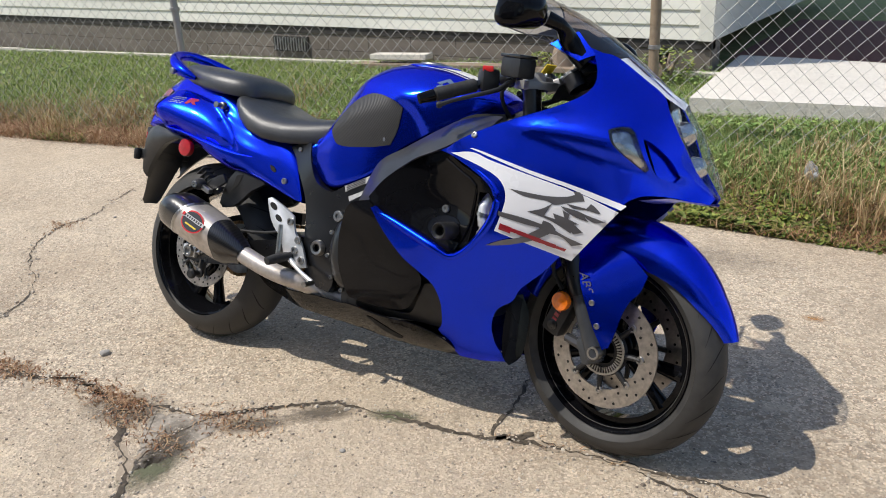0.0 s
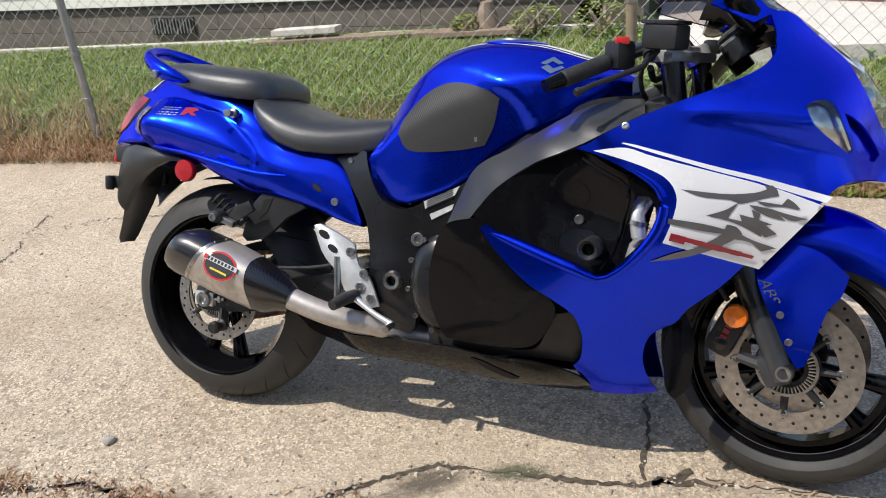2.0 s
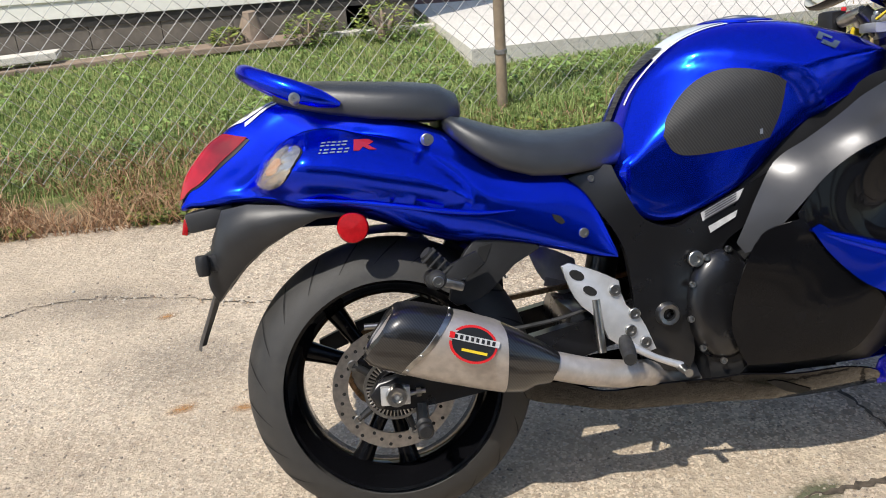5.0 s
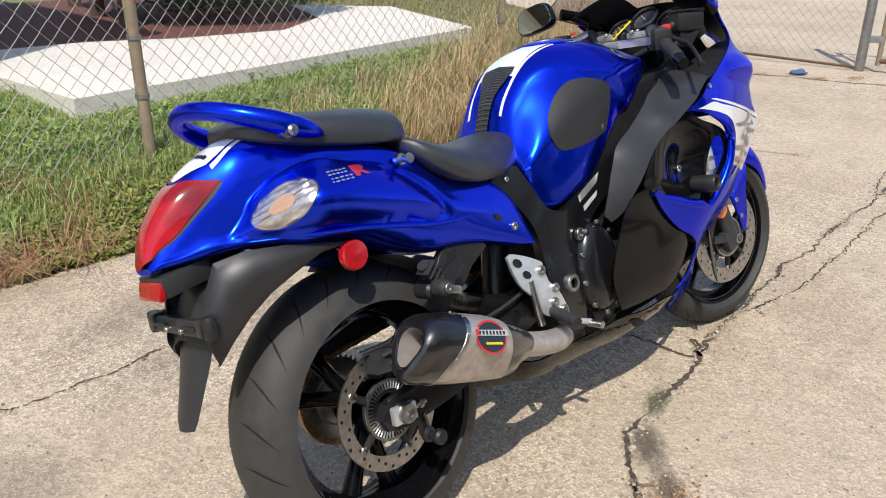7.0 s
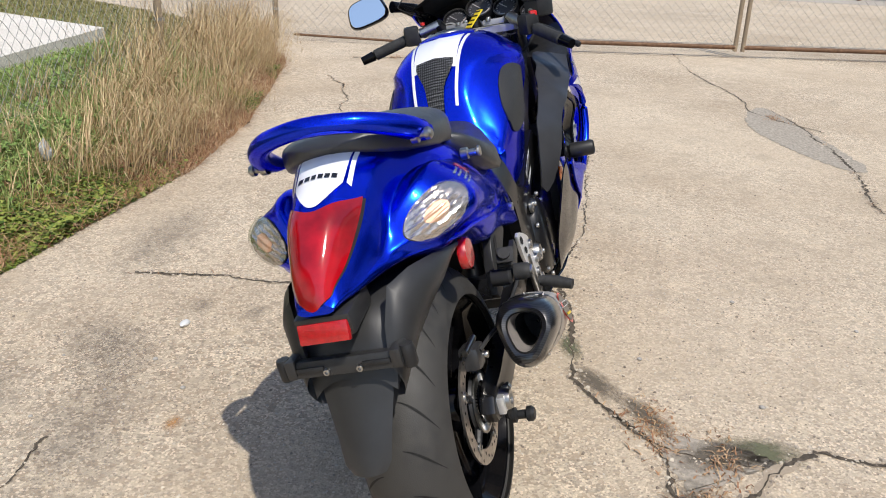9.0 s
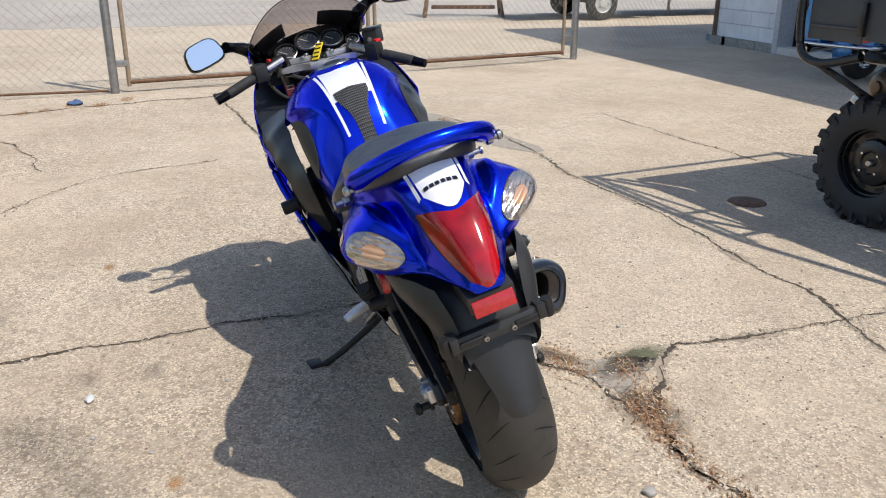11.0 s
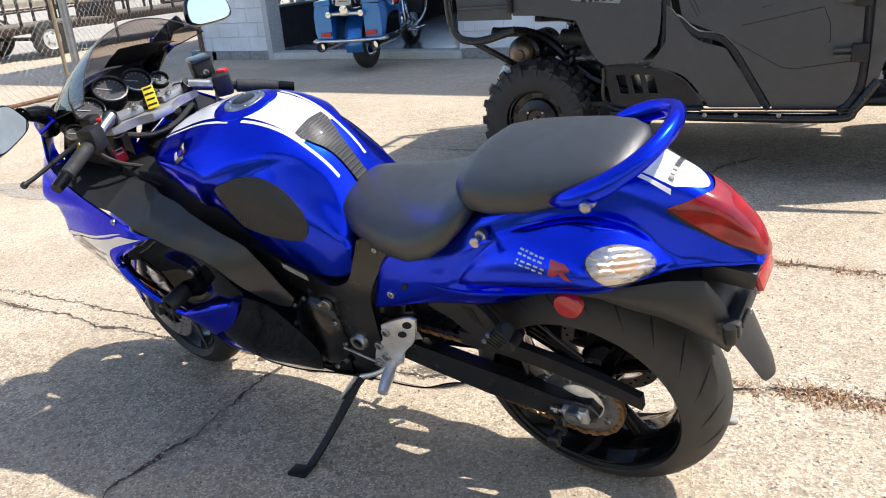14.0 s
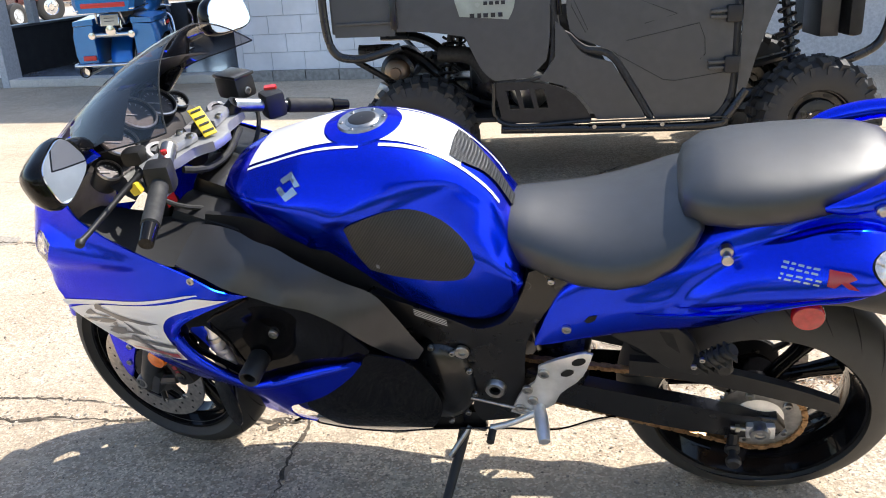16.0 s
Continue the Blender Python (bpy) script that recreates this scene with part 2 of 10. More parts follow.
def wave_mat(name, c1, c2, scale, rough, metal=0.0, coat=0.0, kind="weave", bump=0.3):
    """A woven or dotted surface: carbon cloth, grip pads, mesh."""
    m = mat(name, c1, rough, metal, coat)
    nt, b = nodes_of(m)
    tc = nt.nodes.new("ShaderNodeTexCoord")
    if kind == "ribs":
        mp = nt.nodes.new("ShaderNodeMapping")
        mp.inputs["Rotation"].default_value = (0, radians(35), 0)
        wv = nt.nodes.new("ShaderNodeTexWave")
        wv.inputs["Scale"].default_value = scale
        nt.links.new(tc.outputs["Object"], mp.inputs["Vector"])
        nt.links.new(mp.outputs["Vector"], wv.inputs["Vector"])
        fac = wv.outputs["Fac"]
    elif kind == "weave":
        mp = nt.nodes.new("ShaderNodeMapping")
        mp.inputs["Rotation"].default_value = (0.3, 0.6, 0.78)
        ck = nt.nodes.new("ShaderNodeTexChecker")
        ck.inputs["Scale"].default_value = scale
        nt.links.new(tc.outputs["Object"], mp.inputs["Vector"])
        nt.links.new(mp.outputs["Vector"], ck.inputs["Vector"])
        fac = ck.outputs["Fac"]
    else:
        vo = nt.nodes.new("ShaderNodeTexVoronoi")
        vo.inputs["Scale"].default_value = scale
        vo.inputs["Randomness"].default_value = 0.05
        nt.links.new(tc.outputs["Object"], vo.inputs["Vector"])
        mr = nt.nodes.new("ShaderNodeMapRange")
        mr.inputs["From Min"].default_value, mr.inputs["From Max"].default_value = 0.25, 0.6
        nt.links.new(vo.outputs["Distance"], mr.inputs["Value"])
        fac = mr.outputs["Result"]
    mix = nt.nodes.new("ShaderNodeMix")
    mix.data_type = "RGBA"
    mix.inputs["A"].default_value, mix.inputs["B"].default_value = (*c1, 1), (*c2, 1)
    nt.links.new(fac, mix.inputs["Factor"])
    nt.links.new(mix.outputs["Result"], b.inputs["Base Color"])
    bp = nt.nodes.new("ShaderNodeBump")
    bp.inputs["Strength"].default_value = bump
    bp.inputs["Distance"].default_value = 0.001
    nt.links.new(fac, bp.inputs["Height"])
    nt.links.new(bp.outputs["Normal"], b.inputs["Normal"])
    return m


def glass_mat(name, color, rough=0.02, alpha=0.35):
    """Thin tinted plastic or glass: clear film with a gloss on it."""
    m = bpy.data.materials.new(name)
    m.use_nodes = True
    nt = m.node_tree
    nt.nodes.remove(nt.nodes["Principled BSDF"])
    tr = nt.nodes.new("ShaderNodeBsdfTransparent")
    tr.inputs["Color"].default_value = (*color, 1)
    gl = nt.nodes.new("ShaderNodeBsdfGlossy")
    gl.inputs["Roughness"].default_value = rough
    lw = nt.nodes.new("ShaderNodeLayerWeight")
    lw.inputs["Blend"].default_value = 0.5
    pw = nt.nodes.new("ShaderNodeMath")
    pw.operation = "POWER"
    pw.inputs[1].default_value = 4.0
    nt.links.new(lw.outputs["Facing"], pw.inputs[0])
    fr = nt.nodes.new("ShaderNodeMath")
    fr.operation = "MULTIPLY_ADD"
    fr.inputs[1].default_value, fr.inputs[2].default_value = 0.8, 0.05
    nt.links.new(pw.outputs[0], fr.inputs[0])
    mx = nt.nodes.new("ShaderNodeMixShader")
    nt.links.new(fr.outputs[0], mx.inputs["Fac"])
    nt.links.new(tr.outputs["BSDF"], mx.inputs[1])
    nt.links.new(gl.outputs["BSDF"], mx.inputs[2])
    nt.links.new(mx.outputs["Shader"], nt.nodes["Material Output"].inputs["Surface"])
    return m


def paint(name, color, flake=0.25, rough=0.3, metal=0.7, coat=1.0):
    """Metallic paint under clear lacquer, with fine flakes."""
    m = mat(name, color, rough, metal, coat)
    nt, b = nodes_of(m)
    b.inputs["Coat Roughness"].default_value = 0.03
    tc = nt.nodes.new("ShaderNodeTexCoord")
    vo = nt.nodes.new("ShaderNodeTexVoronoi")
    vo.inputs["Scale"].default_value = 900
    nt.links.new(tc.outputs["Object"], vo.inputs["Vector"])
    mix = nt.nodes.new("ShaderNodeMix")
    mix.data_type = "RGBA"
    mix.inputs["A"].default_value = (*[c * (1 - flake) for c in color], 1)
    mix.inputs["B"].default_value = (*[min(1, c * (1 + flake) + 0.003) for c in color], 1)
    nt.links.new(vo.outputs["Color"], mix.inputs["Factor"])
    nt.links.new(mix.outputs["Result"], b.inputs["Base Color"])
    ns = nt.nodes.new("ShaderNodeTexNoise")
    ns.inputs["Scale"].default_value = 6
    nt.links.new(tc.outputs["Object"], ns.inputs["Vector"])
    mr = nt.nodes.new("ShaderNodeMapRange")
    mr.inputs["To Min"].default_value, mr.inputs["To Max"].default_value = 0.02, 0.07
    nt.links.new(ns.outputs["Fac"], mr.inputs["Value"])
    nt.links.new(mr.outputs["Result"], b.inputs["Coat Roughness"])
    return m


BLUE = paint("blue_metallic_paint", (0.0, 0.030, 0.80), 0.35, 0.23, 0.95, 0.36)
nodes_of(BLUE)[1].inputs["Specular Tint"].default_value = (0.2, 0.28, 0.95, 1)
SKY_BLUE = paint("light_blue_metallic_paint", (0.015, 0.17, 0.5))
GLOSS_BLACK = mat("gloss_black_paint", (0.005, 0.005, 0.006), 0.06, 0, 0.0, grain=0.3, scale=9, spec=0.17)
SATIN_GREY = mat("satin_dark_grey_plastic", (0.058, 0.058, 0.061), 0.30, 0.45, 0.0, grain=0.15, scale=14, bump=0.05, bump_scale=900)
BLACK_PLASTIC = mat("black_plastic", (0.018, 0.018, 0.019), 0.45, 0, 0, grain=0.3, scale=30, bump=0.08, bump_scale=700, spec=0.38)
# Black plastic lifted in tone: the mudguard's sunlit grey put into colour.
GUARD_PLASTIC = mat("lighter_black_guard_plastic", (0.026, 0.026, 0.027), 0.42, 0, 0, grain=0.25, scale=18, bump=0.08, bump_scale=700)
FRAME_BLACK = mat("black_frame_paint", (0.0075, 0.0075, 0.0085), 0.28, 0.0, 0.2, grain=0.2, scale=20)
VINYL = mat("black_seat_vinyl", (0.027, 0.028, 0.030), 0.40, 0, 0, grain=0.2, scale=25, bump=0.25, bump_scale=800, spec=0.85)
RUBBER = mat("black_rubber", (0.024, 0.024, 0.024), 0.7, 0, 0, grain=0.4, scale=60, bump=0.15, bump_scale=500)
TYRE = mat("tyre_rubber", (0.022, 0.0215, 0.021), 0.62, 0, 0, grain=0.35, scale=35, bump=0.2, bump_scale=400, tint=(0.075, 0.07, 0.062), big=0.25, big_scale=5)
# Near-black film for grooves, slots and holes: their shade as colour.
CUT_SHADE = mat("painted_groove_and_hole_shade", (0.006, 0.006, 0.006), 0.85, grain=0.3, scale=60)
CHROME = mat("chrome", (0.75, 0.75, 0.76), 0.08, 1, 0, grain=0.1, scale=30)
STEEL = mat("bare_steel", (0.5, 0.49, 0.47), 0.3, 1, 0, grain=0.35, scale=50, bump=0.05)
DISC_STEEL = mat("brake_disc_steel", (0.58, 0.54, 0.50), 0.33, 1, 0, grain=0.3, scale=80, bump=0.06, bump_scale=300)
ALU = mat("cast_aluminium", (0.80, 0.80, 0.80), 0.36, 0.7, 0, grain=0.15, scale=40, bump=0.08, bump_scale=400)
TITANIUM = mat("brushed_titanium", (0.60, 0.55, 0.505), 0.42, 0.6, 0, grain=0.25, scale=50, bump=0.06, bump_scale=500, big=0.2, big_scale=9)
CARBON = wave_mat("carbon_fibre_cloth", (0.004, 0.004, 0.0045), (0.022, 0.022, 0.024), 75, 0.3, 0.2, 0.9, "ribs", 0.1)
GRIP_PAD = wave_mat("ribbed_grip_pad", (0.034, 0.033, 0.033), (0.010, 0.010, 0.010), 62, 0.6, 0, 0, "ribs", 0.5)
DIAMOND_PAD = wave_mat("studded_tank_pad", (0.20, 0.20, 0.205), (0.02, 0.02, 0.02), 170, 0.34, 0.2, 0.3, "dots", 1.0)
WHITE_GLOSS = mat("white_lacquer", (0.78, 0.78, 0.8), 0.25, 0, 0.8, grain=0.05, scale=8)
GREY_DECAL = mat("grey_decal_film", (0.12, 0.115, 0.12), 0.3, 0.2, 0.6, grain=0.2, scale=12)
SILVER_DECAL = mat("silver_decal_film", (0.42, 0.45, 0.52), 0.25, 0.6, 0.6, grain=0.1, scale=12)
RED_DECAL = mat("dark_red_decal_film", (0.3, 0.008, 0.02), 0.3, 0, 0.6, grain=0.2, scale=30)
BRIGHT_RED = mat("bright_red_plastic", (0.62, 0.015, 0.015), 0.3, 0, 0.4, grain=0.15, scale=40)
BLACK_DECAL = mat("black_decal_film", (0.01, 0.01, 0.01), 0.35, 0, 0.5, grain=0.2, scale=30)
LABEL_WHITE = mat("white_printed_label", (0.55, 0.55, 0.55), 0.5, 0, 0, grain=0.2, scale=90)
YELLOW_TAG = mat("yellow_card_tag", (0.75, 0.55, 0.02), 0.5, 0, 0.1, grain=0.15, scale=40)
RED_LENS = mat("red_lamp_lens", (0.44, 0.003, 0.010), 0.10, 0, 0.5, grain=0.3, scale=22, big=0.6, big_scale=11)
SIGNAL_AMBER = mat("amber_signal_insert", (0.74, 0.50, 0.34), 0.25, 0.4, 0.3, grain=0.5, scale=60, tint=(0.8, 0.3, 0.08))
BADGE_FILM = mat("dull_silver_badge", (0.42, 0.46, 0.54), 0.25, 0.6, 0.6, grain=0.1, scale=12)
BADGE_RED = mat("red_badge_film", (0.36, 0.01, 0.03), 0.25, 0, 0.7, grain=0.1, scale=12)
SIGNAL_SILVER = mat("fluted_signal_reflector", (0.72, 0.69, 0.66), 0.18, 0.85, 0.3, grain=0.35, scale=45, tint=(0.75, 0.42, 0.2), big=0.25, big_scale=18, bump=0.5, bump_scale=150)
ORANGE_LENS = mat("orange_reflector", (0.85, 0.19, 0.01), 0.2, 0, 0.8, grain=0.25, scale=90, bump=0.4, bump_scale=300)
RED_REFLECTOR = mat("red_reflector", (0.45, 0.006, 0.01), 0.2, 0, 0.8, grain=0.25, scale=90, bump=0.4, bump_scale=300)
CLEAR_LENS = glass_mat("clear_lamp_lens", (0.92, 0.93, 0.94), 0.03)
SMOKED = glass_mat("smoked_screen", (0.56, 0.51, 0.50), 0.03)
LAMP_SILVER = mat("lamp_reflector", (0.75, 0.74, 0.72), 0.16, 1, 0, grain=0.4, scale=60, bump=0.6, bump_scale=120)
MIRROR_GLASS = mat("mirror_glass", (0.86, 0.88, 0.9), 0.015, 1)
CHAIN_GOLD = mat("bronze_chain", (0.50, 0.31, 0.16), 0.42, 0.9, 0, grain=0.5, scale=90, bump=0.2)
GAUGE_FACE = mat("dark_dial_face", (0.022, 0.022, 0.024), 0.35, 0, 0.0, grain=0.3, scale=40, spec=0.25)
FORK_GREY = mat("grey_fork_casting", (0.06, 0.064, 0.07), 0.38, 0.4, 0, grain=0.2, scale=30, bump=0.05)
DIAL_GREY = mat("grey_dial_print", (0.075, 0.08, 0.09), 0.4, 0, 0.2, grain=0.4, scale=160)
YOKE_GREY = mat("satin_grey_yoke", (0.36, 0.36, 0.365), 0.42, 0.35, 0, grain=0.2, scale=30, bump=0.05)

# ---------- ground materials ----------
def concrete_mat(name, base, stone_a, stone_b, scale=55.0, stain=0.35, rough=0.9, bump=0.5):
    """Old concrete with exposed pebbles, patches and stains."""
    m = mat(name, base, rough)
    nt, b = nodes_of(m)
    N, L = nt.nodes, nt.links
    tc = N.new("ShaderNodeTexCoord")

    def noise_fac(s, lo, hi, detail=5, rough_=0.6):
        n = N.new("ShaderNodeTexNoise")
        n.inputs["Scale"].default_value, n.inputs["Detail"].default_value, n.inputs["Roughness"].default_value = s, detail, rough_
        L.new(tc.outputs["Object"], n.inputs["Vector"])
        r = N.new("ShaderNodeMapRange")
        r.inputs["From Min"].default_value, r.inputs["From Max"].default_value = lo, hi
        L.new(n.outputs["Fac"], r.inputs["Value"])
        return r.outputs["Result"]

    def mix(a, bcol, fac, blend="MIX", amount=1.0):
        x = N.new("ShaderNodeMix")
        x.data_type, x.blend_type = "RGBA", blend
        if isinstance(a, tuple):
            x.inputs["A"].default_value = (*a, 1)
        else:
            L.new(a, x.inputs["A"])
        if isinstance(bcol, tuple):
            x.inputs["B"].default_value = (*bcol, 1)
        else:
            L.new(bcol, x.inputs["B"])
        if amount != 1.0:
            q = N.new("ShaderNodeMath")
            q.operation = "MULTIPLY"
            q.inputs[1].default_value = amount
            L.new(fac, q.inputs[0])
            fac = q.outputs[0]
        L.new(fac, x.inputs["Factor"])
        return x.outputs["Result"]

    vo = N.new("ShaderNodeTexVoronoi")
    vo.inputs["Scale"].default_value = scale
    L.new(tc.outputs["Object"], vo.inputs["Vector"])
    sp = N.new("ShaderNodeSeparateColor")
    L.new(vo.outputs["Color"], sp.inputs["Color"])
    v2 = N.new("ShaderNodeTexVoronoi")
    v2.inputs["Scale"].default_value = scale * 2.7
    L.new(tc.outputs["Object"], v2.inputs["Vector"])
    s2 = N.new("ShaderNodeSeparateColor")
    L.new(v2.outputs["Color"], s2.inputs["Color"])

    def step_fac(src, lo, hi):
        r = N.new("ShaderNodeMapRange")
        r.inputs["From Min"].default_value, r.inputs["From Max"].default_value = lo, hi
        L.new(src, r.inputs["Value"])
        return r.outputs["Result"]

    big = noise_fac(1.3, 0.38, 0.68)
    worn = noise_fac(0.45, 0.4, 0.62, 6)
    c = mix(base, tuple(v * 0.78 for v in base), noise_fac(9, 0.35, 0.7))
    c = mix(c, stone_a, step_fac(sp.outputs["Red"], 0.66, 0.70), "MIX", 0.72)
    c = mix(c, stone_b, step_fac(s2.outputs["Green"], 0.76, 0.80), "MIX", 0.75)
    c = mix(c, tuple(min(1, v * 1.5) for v in base), step_fac(s2.outputs["Blue"], 0.8, 0.84), "MIX", 0.8)
    c = mix(c, tuple(v * 0.42 for v in base), step_fac(sp.outputs["Blue"], 0.93, 0.95), "MIX", 0.6)
    c = mix(c, tuple(v * w for v, w in zip(base, (0.62, 0.56, 0.5))), big, "MIX", stain)
    c = mix(c, tuple(min(1, v * 1.16) for v in base), worn, "MIX", 0.4)
    c = mix(c, tuple(v * 0.55 for v in base), noise_fac(0.9, 0.62, 0.74, 6, 0.65), "MIX", 0.45)
    c = mix(c, tuple(v * w for v, w in zip(base, (0.68, 0.66, 0.64))), noise_fac(4.2, 0.52, 0.66, 8, 0.75), "MIX", stain)
    c = mix(c, tuple(min(1, v * w) for v, w in zip(base, (1.22, 1.2, 1.14))), noise_fac(7.5, 0.56, 0.68, 8, 0.75), "MIX", stain)
    c = mix(c, tuple(v * 0.6 for v in base), noise_fac(26, 0.60, 0.66, 9, 0.8), "MIX", stain * 0.35)
    c = mix(c, tuple(min(1, v * w) for v, w in zip(base, (1.32, 1.34, 1.34))), noise_fac(34, 0.61, 0.67, 9, 0.8), "MIX", stain * 0.8)
    L.new(c, b.inputs["Base Color"])
    bp = N.new("ShaderNodeBump")
    bp.inputs["Strength"].default_value, bp.inputs["Distance"].default_value = bump, 0.004
    ad = N.new("ShaderNodeMath")
    ad.operation = "ADD"
    L.new(vo.outputs["Distance"], ad.inputs[0])
    L.new(noise_fac(160, 0.2, 0.8), ad.inputs[1])
    a2 = N.new("ShaderNodeMath")
    a2.operation = "MULTIPLY_ADD"
    a2.inputs[1].default_value = 0.6
    L.new(noise_fac(22, 0.3, 0.7, 9, 0.7), a2.inputs[0])
    L.new(ad.outputs[0], a2.inputs[2])
    L.new(a2.outputs[0], bp.inputs["Height"])
    L.new(bp.outputs["Normal"], b.inputs["Normal"])
    return m


def leaf_mat(name, a, bcol, rough=0.6):
    m = mat(name, a, rough)
    nt, b = nodes_of(m)
    g = nt.nodes.new("ShaderNodeNewGeometry")
    r = nt.nodes.new("ShaderNodeMix")
    r.data_type = "RGBA"
    r.inputs["A"].default_value, r.inputs["B"].default_value = (*a, 1), (*bcol, 1)
    nt.links.new(g.outputs["Random Per Island"], r.inputs["Factor"])
    nt.links.new(r.outputs["Result"], b.inputs["Base Color"])
    b.inputs["Subsurface Weight"].default_value = 0.0
    return m


CONCRETE = concrete_mat("weathered_concrete", (0.57, 0.475, 0.357), (0.335, 0.25, 0.172), (0.225, 0.185, 0.15), 62, 0.6, 0.9, 0.95)
PALE_CONCRETE = concrete_mat("pale_new_concrete", (0.66, 0.62, 0.56), (0.6, 0.55, 0.48), (0.55, 0.52, 0.47), 90, 0.15, 0.85, 0.15)
STREET = concrete_mat("grey_street_surface", (0.43, 0.385, 0.33), (0.26, 0.23, 0.2), (0.2, 0.19, 0.18), 40, 0.3, 0.9, 0.2)
CRACK = mat("crack_dirt", (0.10, 0.078, 0.055), 0.95, grain=0.6, scale=60, bump=0.8, bump_scale=120)
CRUMBLE = mat("crumbled_crack_rim", (0.38, 0.31, 0.23), 0.95, grain=0.5, scale=70, bump=0.8, bump_scale=140, tint=(0.22, 0.175, 0.125), big=0.4, big_scale=9)
TAR = mat("tar_patch", (0.40, 0.35, 0.285), 0.9, grain=0.4, scale=60, bump=0.5, bump_scale=160)
GREEN_BLADE = leaf_mat("grass_blade", (0.125, 0.215, 0.042), (0.37, 0.42, 0.15))
DRY_LAWN = leaf_mat("dry_lawn_blade", (0.17, 0.17, 0.06), (0.34, 0.28, 0.13))
STRAW = leaf_mat("dry_straw", (0.34, 0.21, 0.10), (0.62, 0.49, 0.28))
RUSTY_STRAW = leaf_mat("reddish_dead_weed", (0.24, 0.10, 0.045), (0.50, 0.34, 0.19))
WEED_LEAF = leaf_mat("weed_leaf", (0.055, 0.11, 0.018), (0.27, 0.30, 0.05))
SIDING = mat("cream_siding_paint", (0.82, 0.80, 0.71), 0.55, grain=0.08, scale=20, bump=0.1, bump_scale=90, big=0.15, big_scale=1.2)
FOUNDATION = mat("grey_brown_foundation_paint", (0.20, 0.17, 0.14), 0.85, grain=0.25, scale=12, bump=0.4, bump_scale=80, big=0.3, big_scale=1.5)
OLD_WOOD = mat("weathered_wood", (0.36, 0.27, 0.20), 0.85, grain=0.4, scale=14, bump=0.4, bump_scale=60, big=0.3, big_scale=3)
# Near-black: the roof, the vent's opening, and shade painted below the siding.
DARK_ROOF_AND_SHADE = mat("dark_roof_and_painted_shade", (0.05, 0.045, 0.04), 0.8, grain=0.3, scale=15)
GALV = mat("galvanised_steel", (0.40, 0.40, 0.40), 0.45, 0.85, grain=0.3, scale=18, bump=0.1, big=0.2, big_scale=5)
WIRE = mat("galvanised_wire", (0.46, 0.45, 0.42), 0.5, 0.6, grain=0.3, scale=40)
RUST = mat("rusty_pipe", (0.23, 0.13, 0.075), 0.7, 0.4, grain=0.5, scale=30, bump=0.3, bump_scale=120, big=0.4, big_scale=6)
TAN_POST = mat("tan_painted_post", (0.36, 0.28, 0.19), 0.6, 0.1, grain=0.3, scale=25, bump=0.2, big=0.3, big_scale=6)
MULCH = mat("red_brown_mulch", (0.17, 0.065, 0.05), 0.95, grain=0.5, scale=40, bump=1.0, bump_scale=60, big=0.3, big_scale=3)
PORCH_WOOD = mat("brown_porch_wood", (0.13, 0.075, 0.06), 0.75, grain=0.3, scale=14, bump=0.2, bump_scale=60)
BLOCK_WHITE = mat("white_painted_block", (0.9, 0.9, 0.9), 0.7, grain=0.04, scale=18, bump=0.4, bump_scale=70, big=0.2, big_scale=2)
BLOCK_GREY = mat("bare_grey_block", (0.38, 0.36, 0.33), 0.9, grain=0.3, scale=25, bump=0.5, bump_scale=80)
MORTAR = mat("block_mortar", (0.6, 0.6, 0.6), 0.9, grain=0.2, scale=40)
FLOOR_BLUE = mat("blue_grey_floor_paint", (0.33, 0.38, 0.46), 0.2, 0, 0.3, grain=0.25, scale=8, big=0.4, big_scale=1.5)
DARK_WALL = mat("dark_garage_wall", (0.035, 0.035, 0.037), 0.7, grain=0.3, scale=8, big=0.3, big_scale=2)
SHRUB = leaf_mat("dark_shrub_leaf", (0.018, 0.04, 0.012), (0.05, 0.085, 0.02))


